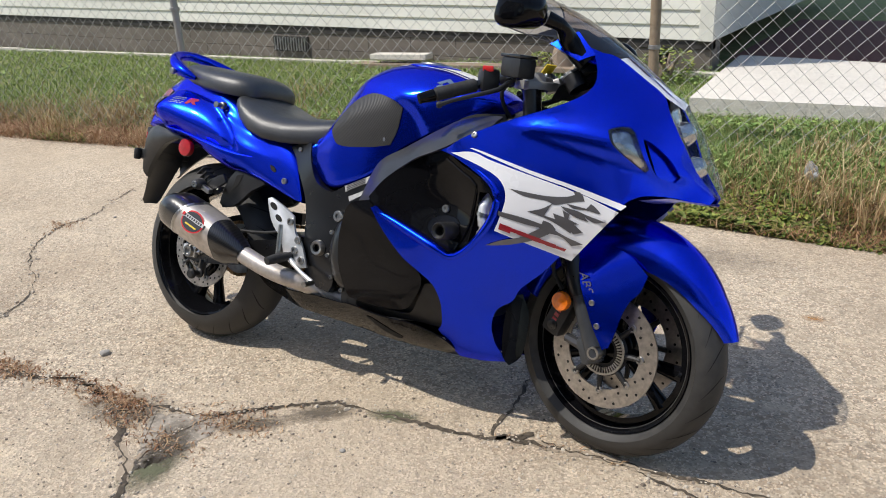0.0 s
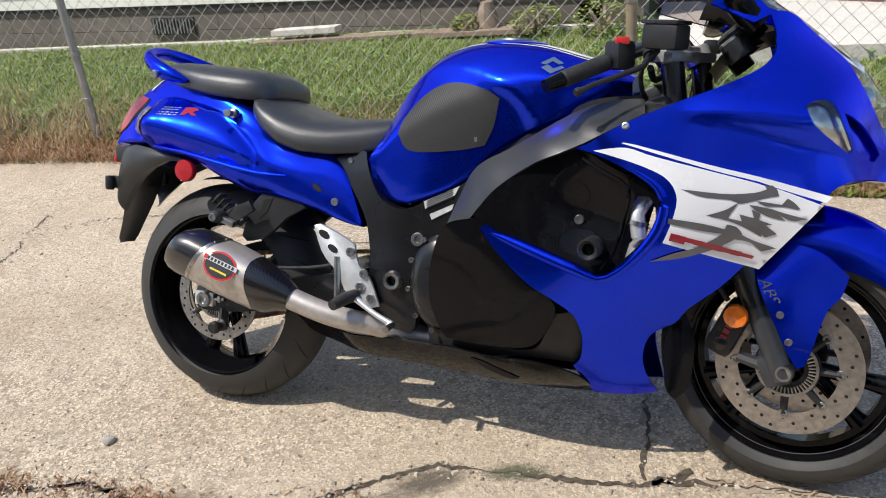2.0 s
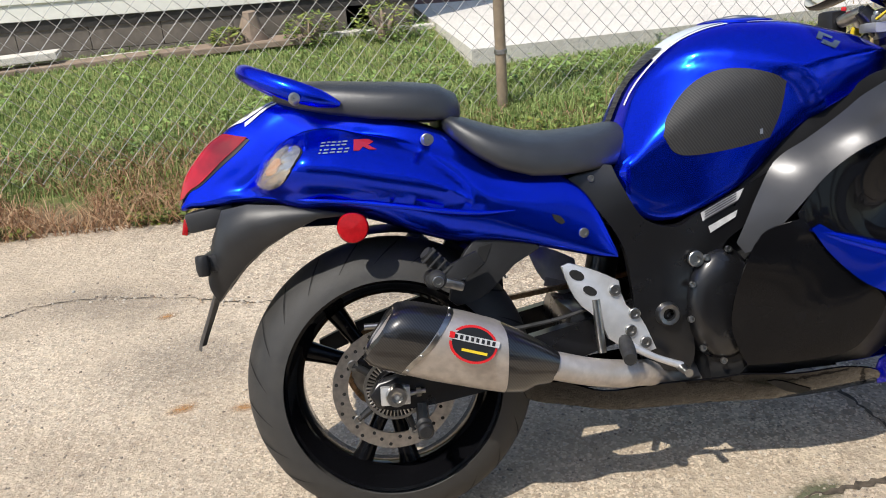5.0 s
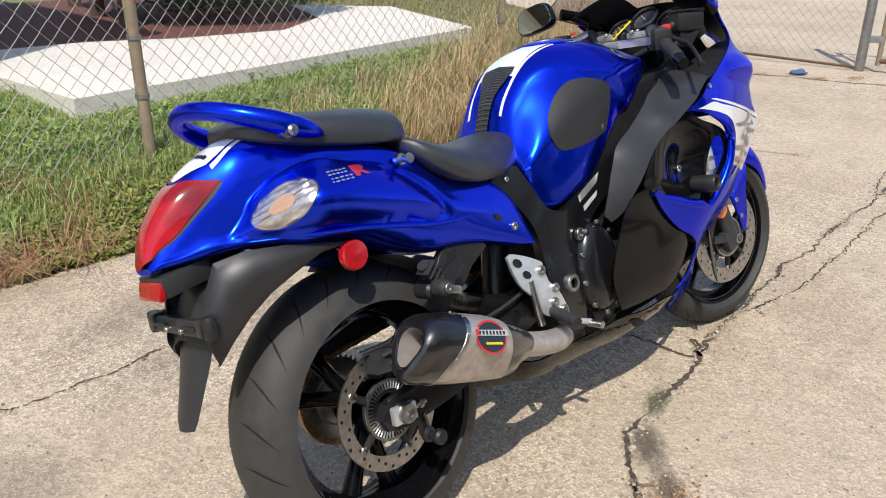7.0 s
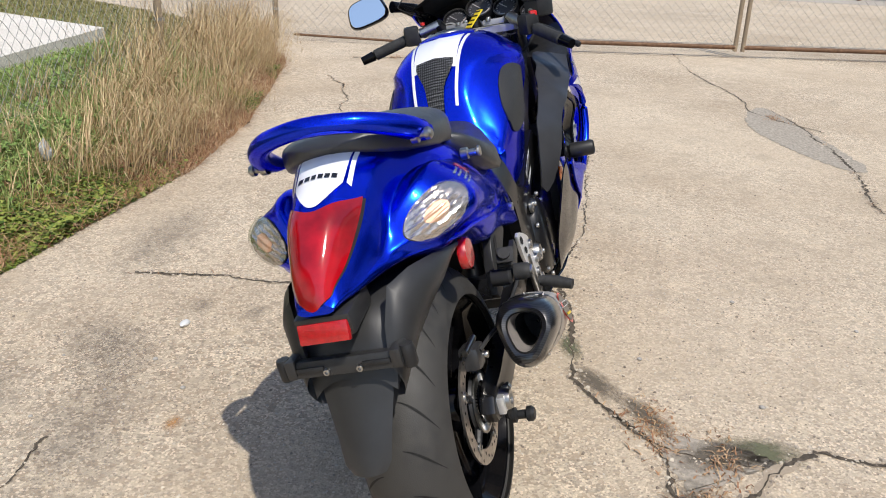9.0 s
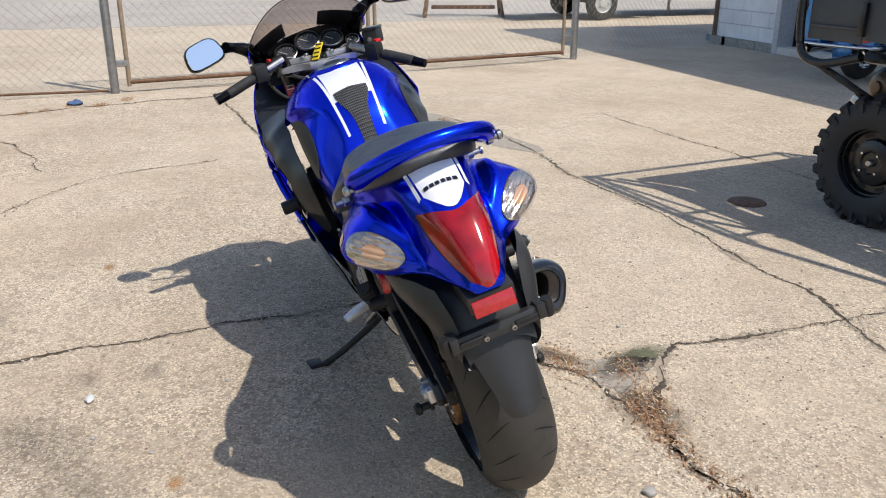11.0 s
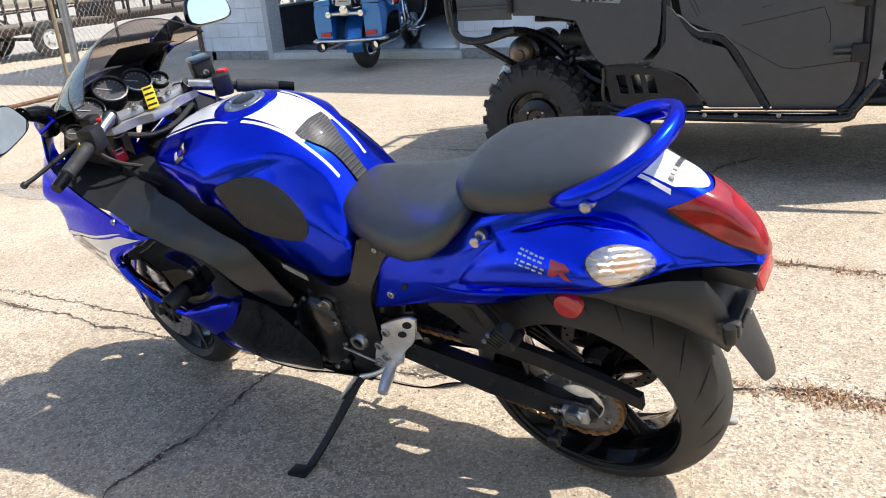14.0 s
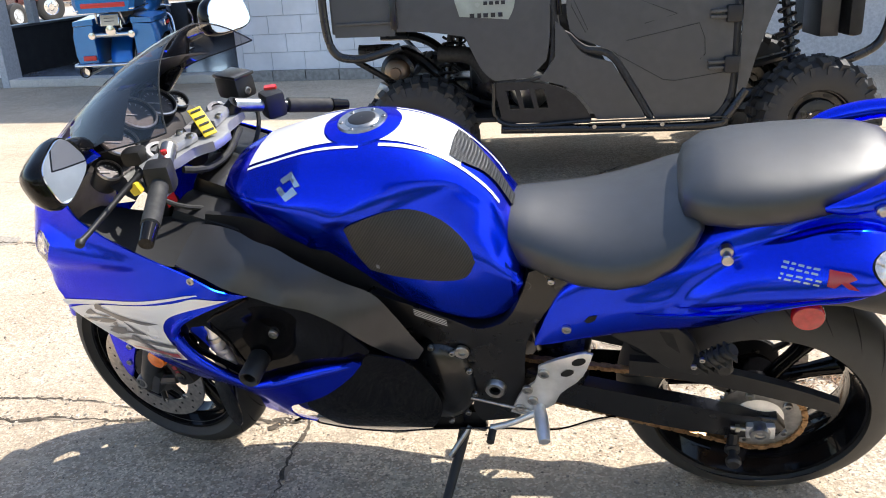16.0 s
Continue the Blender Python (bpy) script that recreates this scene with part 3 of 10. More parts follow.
def lawn_ground():
    """Green lawn ground that turns to bare brown soil along its ragged rim."""
    m = mat("lawn_and_soil", (0.10, 0.13, 0.04), 0.95, bump=0.8, bump_scale=50)
    nt, b = nodes_of(m)
    N, L = nt.nodes, nt.links
    tc = N.new("ShaderNodeTexCoord")
    cols = []
    for sc, ca, cb in ((14, (0.10, 0.15, 0.036), (0.22, 0.21, 0.08)), (30, (0.11, 0.075, 0.045), (0.24, 0.17, 0.10))):
        n = N.new("ShaderNodeTexNoise")
        n.inputs["Scale"].default_value, n.inputs["Detail"].default_value = sc, 6
        L.new(tc.outputs["Object"], n.inputs["Vector"])
        r = N.new("ShaderNodeMapRange")
        r.inputs["From Min"].default_value, r.inputs["From Max"].default_value = 0.35, 0.65
        L.new(n.outputs["Fac"], r.inputs["Value"])
        x = N.new("ShaderNodeMix")
        x.data_type = "RGBA"
        x.inputs["A"].default_value, x.inputs["B"].default_value = (*ca, 1), (*cb, 1)
        L.new(r.outputs["Result"], x.inputs["Factor"])
        cols.append(x.outputs["Result"])
    n = N.new("ShaderNodeTexNoise")
    n.inputs["Scale"].default_value, n.inputs["Detail"].default_value = 2.6, 5
    L.new(tc.outputs["Object"], n.inputs["Vector"])
    sep = N.new("ShaderNodeSeparateXYZ")
    L.new(tc.outputs["Object"], sep.inputs["Vector"])
    dot = N.new("ShaderNodeVectorMath")
    dot.operation = "DOT_PRODUCT"
    dot.inputs[1].default_value = (-0.13, 1.0, 0.0)
    L.new(tc.outputs["Object"], dot.inputs[0])
    ad = N.new("ShaderNodeMath")
    ad.operation = "ADD"
    L.new(dot.outputs["Value"], ad.inputs[0])
    L.new(n.outputs["Fac"], ad.inputs[1])
    r = N.new("ShaderNodeMapRange")
    r.inputs["From Min"].default_value, r.inputs["From Max"].default_value = 2.75, 3.1
    L.new(ad.outputs[0], r.inputs["Value"])
    x = N.new("ShaderNodeMix")
    x.data_type = "RGBA"
    L.new(r.outputs["Result"], x.inputs["Factor"])
    L.new(cols[1], x.inputs["A"])
    L.new(cols[0], x.inputs["B"])
    L.new(x.outputs["Result"], b.inputs["Base Color"])
    return m


def structure(name, bm, material, label, category, smooth=False):
    bmesh.ops.recalc_face_normals(bm, faces=bm.faces)
    me = bpy.data.meshes.new(name)
    bm.to_mesh(me)
    bm.free()
    me.materials.append(material)
    if smooth:
        me.shade_smooth()
    return tagged(new(name, me), label, category, kind="structure")


def yard_edge(x):
    """The line at which the concrete ends and the weeds begin."""
    return float(np.interp(x, (-13, -8, -5, -3, 0, 1.5, 2.5, 3.5, 4.6, 5.4, 6.2, 9), (0.7, 1.2, 1.6, 1.93, 1.98, 1.97, 2.15, 2.45, 2.8, 3.3, 4.3, 9.5)))


def rise(x, y):
    """Height of the land: level pavement, then a bank and a lawn that climbs to the house."""
    y = y - yard_edge(x) + 1.97
    if y < 1.9:
        return -0.03
    near = float(np.interp(x, (-12, -5, -3, 0, 3, 6, 12), (0.02, 0.03, 0.06, 0.17, 0.22, 0.12, 0.05)))
    far = float(np.interp(x, (-12, -9, -4, -2, 0, 3, 8), (0.08, 0.10, 0.20, 0.27, 0.29, 0.28, 0.22)))
    if y < 2.45:
        u = (y - 1.97) / 0.48
        return near * max(0, u) + 0.004 if u > 0 else -0.03 + 0.034 * (y - 1.9) / 0.07
    u = min(1.0, (y - 2.45) / 2.1)
    return near + (far - near) * u


# ---------- ground, pavement, cracks ----------
xs = sorted(set([-70, -45, -30, -20] + list(np.arange(-13, 10.1, 0.35)) + [12, 16, 22, 30, 45, 70]))
ys = sorted(set([-70, -40, -20, -5, 1.5] + list(np.arange(0.6, 6.2, 0.08)) + [7, 9, 12, 18, 30, 50, 70]))
bm = bmesh.new()
grid = [[bm.verts.new((x, y, rise(x, y) + (0.012 * noise.noise((x * 2, y * 2, 3)) if y > 2 else 0))) for y in ys] for x in xs]
for i in range(len(xs) - 1):
    for j in range(len(ys) - 1):
        bm.faces.new((grid[i][j], grid[i + 1][j], grid[i + 1][j + 1], grid[i][j + 1]))
structure("ground", bm, lawn_ground(), "lawn ground with patchy soil rising to the house", "ground", True)

edge = [(x, yard_edge(x) + 0.03 + 0.04 * math.sin(x * 1.7) + 0.09 * noise.noise((x * 2.2, 0, 5)) + 0.05 * noise.noise((x * 7, 0, 2))) for x in np.arange(-13, 6.3, 0.08)]
bm = bmesh.new()
outline = [(-30, -30), (60, -30), (60, 30), (12, 30), (8.5, 9)] + [(x, y) for x, y in reversed(edge)] + [(-30, 0.5)]
v = [bm.verts.new((x, y, 0)) for x, y in outline]
bm.faces.new(v)
bmesh.ops.triangulate(bm, faces=bm.faces)
pavement = structure("pavement", bm, CONCRETE, "cracked weathered concrete yard with exposed pebbles", "pavement")
bm = bmesh.new()
box(bm, (36.5, 0, 0.0), (45, 60, 0.008))
structure("road", bm, STREET, "grey street beyond the gate", "road")


def crack(points, width=0.014, z=0.003, material=CRACK, name="crack"):
    """A ragged crack filled with dirt: a thin strip of changing width that breaks off and starts again."""
    line = spline([Vector((x, y, 0)) for x, y in points], 0.012, sharp=180)
    rows, wide = [], []
    for i, p in enumerate(line):
        d = (line[min(i + 2, len(line) - 1)] - line[max(0, i - 2)]).normalized()
        s = Vector((-d.y, d.x, 0))
        jig = 0.030 * noise.noise((p.x * 4, p.y * 4, 1)) + 0.016 * noise.noise((p.x * 17, p.y * 17, 2)) + 0.010 * noise.noise((p.x * 55, p.y * 55, 2))
        n1, n2 = noise.noise((p.x * 5, p.y * 5, 7)), noise.noise((p.x * 42, p.y * 42, 8))
        w = width * max(0.07, 0.30 + 0.75 * n1 + 0.5 * n2)
        w2 = width * max(0.07, 0.28 + 0.7 * n1 + 0.6 * noise.noise((p.x * 48, p.y * 48, 3)))
        rows.append([Vector((p.x, p.y, z)) + s * (jig - w), Vector((p.x, p.y, z)) + s * (jig + w2)])
        CRACK_LINE.append((p.x + s.x * jig, p.y + s.y * jig, width))
        q1, q2 = noise.noise((p.x * 3.2, p.y * 3.2, 21)), noise.noise((p.x * 24, p.y * 24, 11))
        wide.append([Vector((p.x, p.y, 0.0016)) + s * (jig - width * max(0.1, 0.4 + 2.6 * q1 + 1.3 * q2)), Vector((p.x, p.y, 0.0016)) + s * (jig + width * max(0.1, 0.4 + 2.4 * q1 + 1.5 * noise.noise((p.x * 27, p.y * 27, 12))))])
    if width > 0.009:
        part("crack_rim", loft(bmesh.new(), wide, closed=False), CRUMBLE, pavement, smooth=False)
    return part(name, loft(bmesh.new(), rows, closed=False), material, pavement, smooth=False)


CRACK_LINE = []
CRACKS = (
    (((4.19, -1.29), (3.4, -1.45), (2.72, -1.53), (1.95, -1.50), (1.44, -1.59), (0.84, -1.61), (0.28, -1.59), (-0.03, -1.62), (-0.46, -1.53), (-0.73, -1.54), (-1.15, -1.54), (-2.2, -1.6)), 0.016),
    (((-0.25, -0.83), (-0.26, -1.05), (-0.26, -1.30), (-0.24, -1.60)), 0.018),
    (((-0.25, -0.83), (-0.45, -0.67), (-0.60, -0.57), (-0.77, -0.51), (-1.03, -0.53), (-1.35, -0.60)), 0.017),
    (((-0.74, -0.51), (-0.95, -0.52), (-1.18, -0.59)), 0.012),
    (((-0.21, -0.31), (-0.33, -0.42), (-0.51, -0.47), (-0.62, -0.55)), 0.016),
    (((-0.36, -0.69), (-0.33, -0.45), (-0.21, -0.31), (-0.07, -0.20), (0.08, -0.17), (0.27, -0.15), (0.44, -0.12), (0.56, -0.05)), 0.019),
    (((0.44, -0.11), (0.43, 0.04), (0.42, 0.18), (0.39, 0.47), (0.35, 0.80), (0.33, 1.12), (0.26, 1.47)), 0.014),
    (((0.47, -0.11), (0.80, -0.05), (1.62, 0.01), (2.66, 0.07), (3.79, 0.25), (5.2, 0.42), (5.87, 0.53)), 0.015),
    (((0.59, -0.06), (0.92, -0.07), (1.25, -0.13), (2.09, -0.07), (2.65, -0.05)), 0.008),
    (((3.85, -2.64), (2.90, -2.72), (2.06, -2.84), (1.24, -2.87)), 0.009),
    (((1.72, 1.82), (2.23, 1.65), (2.77, 1.26), (2.99, 0.60)), 0.006),
    (((4.21, 2.18), (3.64, 1.84), (3.01, 1.66)), 0.010),
    (((-1.59, -0.34), (-1.72, -0.13), (-2.20, 0.21), (-2.38, 0.48), (-2.39, 0.68), (-2.6, 1.1)), 0.008),
    (((-0.24, -2.08), (-0.22, -2.48), (-0.24, -2.83), (-0.39, -3.14)), 0.022),
    (((-0.23, -1.6), (-0.24, -2.08)), 0.013),
    (((6.71, -0.63), (5.61, -0.77), (4.72, -1.04), (3.98, -1.18), (3.57, -1.54)), 0.011),
    (((4.74, 0.20), (3.15, 0.17), (2.54, 0.05)), 0.006),
    (((-0.72, 1.1), (-1.12, 1.08), (-1.8, 1.25), (-2.4, 1.0)), 0.006),
    (((6.15, 1.39), (6.30, 0.5), (6.50, -0.46), (6.95, -2.2), (7.25, -3.6)), 0.010),
    (((6.50, 1.5), (6.72, 0.5), (6.95, -0.46), (7.3, -2.2)), 0.006),
    (((5.13, 2.3), (5.22, 2.02), (5.36, 1.72), (5.45, 1.33), (5.58, 1.01), (5.60, 0.72), (5.66, 0.3)), 0.03))
for pts, w in CRACKS:
    crack(pts, w)


def patch(points, material, z, name):
    line = spline([Vector((x, y, 0)) for x, y in points], 0.009, True, 180)
    bm = bmesh.new()
    bm.faces.new([bm.verts.new((p.x + 0.018 * noise.noise((p.x * 14, p.y * 14, 4)) + 0.014 * noise.noise((p.x * 70, p.y * 70, 2)), p.y + 0.018 * noise.noise((p.x * 14, p.y * 14, 8)) + 0.014 * noise.noise((p.x * 70, p.y * 70, 5)), z)) for p in line])
    bmesh.ops.triangulate(bm, faces=bm.faces)
    return part(name, bm, material, pavement, smooth=False)


patch(((4.25, -1.22), (3.5, -1.45), (2.75, -1.62), (2.68, -1.48), (3.1, -1.22), (3.7, -1.05)), TAR, 0.002, "tar_patch")
patch(((-0.30, -0.44), (-0.27, -0.60), (-0.33, -0.72), (-0.42, -0.62), (-0.50, -0.50)), TAR, 0.0015, "tar_patch")

def stain_mat(name, color, amount):
    """A soaked-in stain: its colour fades out to the bare concrete with ragged edges."""
    m = mat(name, color, 0.8, grain=0.3, scale=30)
    nt, b = nodes_of(m)
    N, L = nt.nodes, nt.links
    tc = N.new("ShaderNodeTexCoord")
    gr = N.new("ShaderNodeTexGradient")
    gr.gradient_type = "SPHERICAL"
    L.new(tc.outputs["Object"], gr.inputs["Vector"])
    n = N.new("ShaderNodeTexNoise")
    n.inputs["Scale"].default_value, n.inputs["Detail"].default_value = 3.5, 8
    L.new(tc.outputs["Object"], n.inputs["Vector"])
    mu = N.new("ShaderNodeMath")
    mu.operation = "MULTIPLY"
    L.new(gr.outputs["Fac"], mu.inputs[0])
    L.new(n.outputs["Fac"], mu.inputs[1])
    r = N.new("ShaderNodeMapRange")
    r.inputs["From Min"].default_value, r.inputs["From Max"].default_value, r.inputs["To Max"].default_value = 0.08, 0.42, amount
    L.new(mu.outputs[0], r.inputs["Value"])
    tr = N.new("ShaderNodeBsdfTransparent")
    mx = N.new("ShaderNodeMixShader")
    L.new(r.outputs["Result"], mx.inputs["Fac"])
    L.new(tr.outputs["BSDF"], mx.inputs[1])
    L.new(b.outputs["BSDF"], mx.inputs[2])
    L.new(mx.outputs["Shader"], N["Material Output"].inputs["Surface"])
    return m


HOLE_DIRT, MOSS = stain_mat("crumbled_hole_dirt", (0.14, 0.115, 0.085), 0.8), stain_mat("damp_moss_stain", (0.13, 0.135, 0.075), 0.95)
OIL, RUST_SPOT = stain_mat("old_oil_stain", (0.17, 0.15, 0.13), 0.24), stain_mat("orange_rust_stain", (0.50, 0.25, 0.08), 0.6)
for i, (x, y, rx, ry, turn, mt, nm) in enumerate(((-0.65, 1.05, 0.55, 0.22, 20, OIL, "oil_stain"), (-0.25, 1.25, 0.3, 0.2, 60, OIL, "oil_stain"), (-1.35, 0.75, 0.35, 0.3, 0, OIL, "oil_stain"), (-1.7, 1.2, 0.5, 0.25, -15, OIL, "oil_stain"), (0.6, 1.55, 0.6, 0.2, 10, OIL, "oil_stain"), (-0.05, -0.25, 0.15, 0.075, 42, HOLE_DIRT, "dirt_hole"), (0.15, -0.16, 0.12, 0.05, 18, MOSS, "moss_stain"), (-0.29, -0.69, 0.10, 0.16, 10, MOSS, "moss_stain"), (-0.60, -0.53, 0.20, 0.12, 15, HOLE_DIRT, "dirt_hole"), (-0.19, -0.40, 0.16, 0.06, 40, HOLE_DIRT, "dirt_hole"), (-0.33, -0.58, 0.08, 0.16, 30, HOLE_DIRT, "dirt_hole"), (0.07, 1.10, 0.10, 0.07, 30, OIL, "oil_stain"), (0.08, 0.90, 0.09, 0.07, 0, OIL, "oil_stain"), (-0.68, 1.39, 0.45, 0.22, 25, OIL, "oil_stain"), (1.12, 1.11, 0.06, 0.035, 10, RUST_SPOT, "rust_stain"), (-1.15, 0.46, 0.05, 0.03, 0, RUST_SPOT, "rust_stain"), (-1.32, 0.49, 0.06, 0.035, 20, RUST_SPOT, "rust_stain"), (-0.58, 0.83, 0.05, 0.03, 0, RUST_SPOT, "rust_stain"), (-1.45, 1.05, 0.045, 0.03, 30, RUST_SPOT, "rust_stain"), (-1.9, -0.5, 0.5, 0.3, 40, OIL, "oil_stain"))):
    bm = bmesh.new()
    bmesh.ops.create_circle(bm, cap_ends=True, segments=32, radius=1.0)
    st = part(nm, bm, mt, pavement, smooth=False)
    st.matrix_local = pose(x, y, 0.0008 + 0.0001 * i, 0, 0, turn) @ Matrix.Diagonal((rx, ry, 1, 1))
lid = thing("drain_lid", Matrix.Translation((1.19, -2.18, 0)), "small rusty drain lid set in the concrete", "drain lid")
part("lid", lathe_bm([(0.001, 0.008), (0.09, 0.008), (0.1, 0.005), (0.105, 0.0)], pose(0, 0, 0, 90, 0, 0), 20), RUST, lid)


# ---------- grass and weeds ----------
def blades(name, count, place, height, width, lean, material, label, seed, seg=2):
    rng = np.random.default_rng(seed)
    V, F = [], []
    made = 0
    while made < count:
        p = place(rng)
        if p is None:
            continue
        x, y = p
        z = max(0.0, rise(x, y))
        h = height(rng, x, y)
        a = rng.uniform(0, 2 * math.pi)
        ln = h * lean * rng.uniform(0.2, 1.0)
        b = rng.uniform(0, 2 * math.pi)
        w = width * rng.uniform(0.6, 1.3) / 2
        dx, dy = math.cos(a) * w, math.sin(a) * w
        lx, ly = math.cos(b) * ln, math.sin(b) * ln
        k = len(V)
        V += [(x - dx, y - dy, z), (x + dx, y + dy, z), (x + lx * 0.3 + dx * 0.8, y + ly * 0.3 + dy * 0.8, z + h * 0.6), (x + lx * 0.3 - dx * 0.8, y + ly * 0.3 - dy * 0.8, z + h * 0.6), (x + lx, y + ly, z + h * (1 - 0.25 * lean))]
        F += [(k, k + 1, k + 2, k + 3), (k + 3, k + 2, k + 4)]
        made += 1
    me = bpy.data.meshes.new(name)
    me.from_pydata(V, [], F)
    me.materials.append(material)
    return tagged(new(name, me), label, name.replace("_", " "), kind="stuff")


SL = [(0.0, 3.36), (1.3, 3.52), (3.75, 3.92), (4.3, 5.6), (3.6, 6.4), (3.15, 5.35), (2.4, 4.85), (1.5, 5.0), (0.9, 5.28), (-0.15, 5.35)]


def lawn_at(rng):
    x = rng.uniform(-11, 4.4)
    y = rng.uniform(2.1, 4.75 if x < -0.1 else 4.1)
    d = math.hypot(x + 1, y + 1.7)
    if rng.random() > min(1, (4.8 / d) ** 2) or y < yard_edge(x) + 0.28 or inside((x, y), SL) or (x > 3.9 and y > 3.9):
        return None
    return x, y


def dry_at(rng):
    x, y = rng.uniform(3.3, 9), rng.uniform(3.6, 11)
    return None if inside((x, y), SL) or y < yard_edge(x) + 0.1 or (x < 4.2 and y > 6.2) else (x, y)


def weed_at(rng):
    x = rng.uniform(-8, 5.8)
    y = yard_edge(x) - 0.06 + abs(rng.normal(0, 0.34 if x < 0 else 0.24))
    return (x, y) if noise.noise((x * 1.7, y * 2, 9)) > -0.30 else None


def leafy_at(rng):
    if rng.random() < 0.3:
        x = rng.normal(0.25, 0.45)
        return x, yard_edge(x) - 0.06 + abs(rng.normal(0, 0.16))
    x = rng.uniform(-5, 4.5)
    y = yard_edge(x) - 0.05 + abs(rng.normal(0, 0.2))
    return (x, y) if noise.noise((x * 1.5, y * 2.2, 2)) > 0.02 else None


TUFTS = []
_r = random.Random(12)
while len(TUFTS) < 290:
    x = _r.choice((_r.gauss(1.6, 0.5), _r.gauss(3.4, 0.9), _r.gauss(4.8, 0.6), _r.gauss(-3.9, 0.8)))
    if 0.5 < x < 5.9 or -6 < x < -2.6:
        TUFTS.append((x, yard_edge(x) + 0.05 + abs(_r.gauss(0, 0.48)), _r.uniform(0.16, 0.5) * (0.55 if x < 0 else 0.75 if x < 2 else 1)))


def tall_grass(count, seed):
    """Dry stalks that fan out of tufts, bent over by their own weight."""
    rng = np.random.default_rng(seed)
    V, F = [], []
    for _ in range(count):
        x, y, h = TUFTS[rng.integers(len(TUFTS))]
        x, y = x + rng.normal(0, 0.05), y + rng.normal(0, 0.05)
        z = max(0.0, rise(x, y))
        a, h = rng.normal(-1.2, 1.1), h * rng.uniform(0.5, 1.2)
        out = h * rng.uniform(0.2, 1.25)
        w = rng.uniform(0.0012, 0.0028)
        dx, dy = math.cos(a), math.sin(a)
        k = len(V)
        for q, (f, e) in enumerate(((0, 0), (0.25, 0.45), (0.6, 0.8), (1.0, 0.95 - 0.35 * out / max(h, 0.01)))):
            px, py, pz = x + dx * out * f, y + dy * out * f, z + h * e
            ww = w * (1 - 0.25 * q)
            V += [(px - dy * ww, py + dx * ww, pz), (px + dy * ww, py - dx * ww, pz)]
        F += [(k, k + 1, k + 3, k + 2), (k + 2, k + 3, k + 5, k + 4), (k + 4, k + 5, k + 7, k + 6)]
        if rng.random() < 0.25:
            q = len(V)
            tx, ty, tz = V[k + 6]
            V += [(tx - 0.004, ty, tz - 0.03), (tx + 0.004, ty, tz - 0.03), (tx + dx * 0.012, ty + dy * 0.012, tz + 0.03)]
            F.append((q, q + 1, q + 2))
    me = bpy.data.meshes.new("tall_dry_grass")
    me.from_pydata(V, [], F)
    me.materials.append(STRAW)
    return tagged(new("tall_dry_grass", me), "tall straw-coloured dry grass leaning over the pavement", "tall dry grass", kind="stuff")


blades("lawn_grass", 120000, lawn_at, lambda r, x, y: r.uniform(0.02, 0.05) * (1.5 if y < yard_edge(x) + 0.75 else 1), 0.006, 0.9, GREEN_BLADE, "short green lawn grass between the fence and the house", 1)
blades("dry_lawn", 30000, dry_at, lambda r, x, y: r.uniform(0.02, 0.05), 0.012, 0.9, DRY_LAWN, "sparse dry yellow-green lawn grass", 2)
blades("dead_weeds", 34000, weed_at, lambda r, x, y: r.uniform(0.012, 0.10) * (1.8 if x < -0.5 else 1), 0.0042, 2.4, RUSTY_STRAW, "reddish dead weeds along the foot of the fence", 3)
tall_grass(8500, 4)
blades("unmown_grass", 9000, lambda r: (lambda x: (x, yard_edge(x) + 0.15 + abs(r.normal(0, 0.3))))(r.uniform(-8, 5)), lambda r, x, y: r.uniform(0.05, 0.17), 0.005, 1.0, GREEN_BLADE, "taller unmown green grass under the fence", 15)


def leaf_mat_cover(count, seed):
    """Low creeping weeds: small leaves at all tilts, close to the soil."""
    rng = np.random.default_rng(seed)
    V, F = [], []
    while len(F) < count:
        p = leafy_at(rng)
        if p is None:
            continue
        x, y = p
        z = max(0.0, rise(x, y)) + rng.uniform(0.005, 0.055) * (0.5 + noise.noise((x * 3, y * 3, 1)) + 0.3)
        a, t, r = rng.uniform(0, 6.283), rng.uniform(-0.5, 0.5), rng.uniform(0.006, 0.017)
        u = (math.cos(a) * r, math.sin(a) * r, t * r)
        w = (-math.sin(a) * r * 0.6, math.cos(a) * r * 0.6, rng.uniform(-0.4, 0.4) * r)
        k = len(V)
        V += [(x - u[0], y - u[1], z - u[2]), (x + w[0], y + w[1], z + w[2]), (x + u[0], y + u[1], z + u[2]), (x - w[0], y - w[1], z - w[2])]
        F.append((k, k + 1, k + 2, k + 3))
    me = bpy.data.meshes.new("fence_weeds")
    me.from_pydata(V, [], F)
    me.materials.append(WEED_LEAF)
    return tagged(new("fence_weeds", me), "low yellow-green leafy weeds at the edge of the concrete", "weeds", kind="stuff")


leaf_mat_cover(40000, 5)


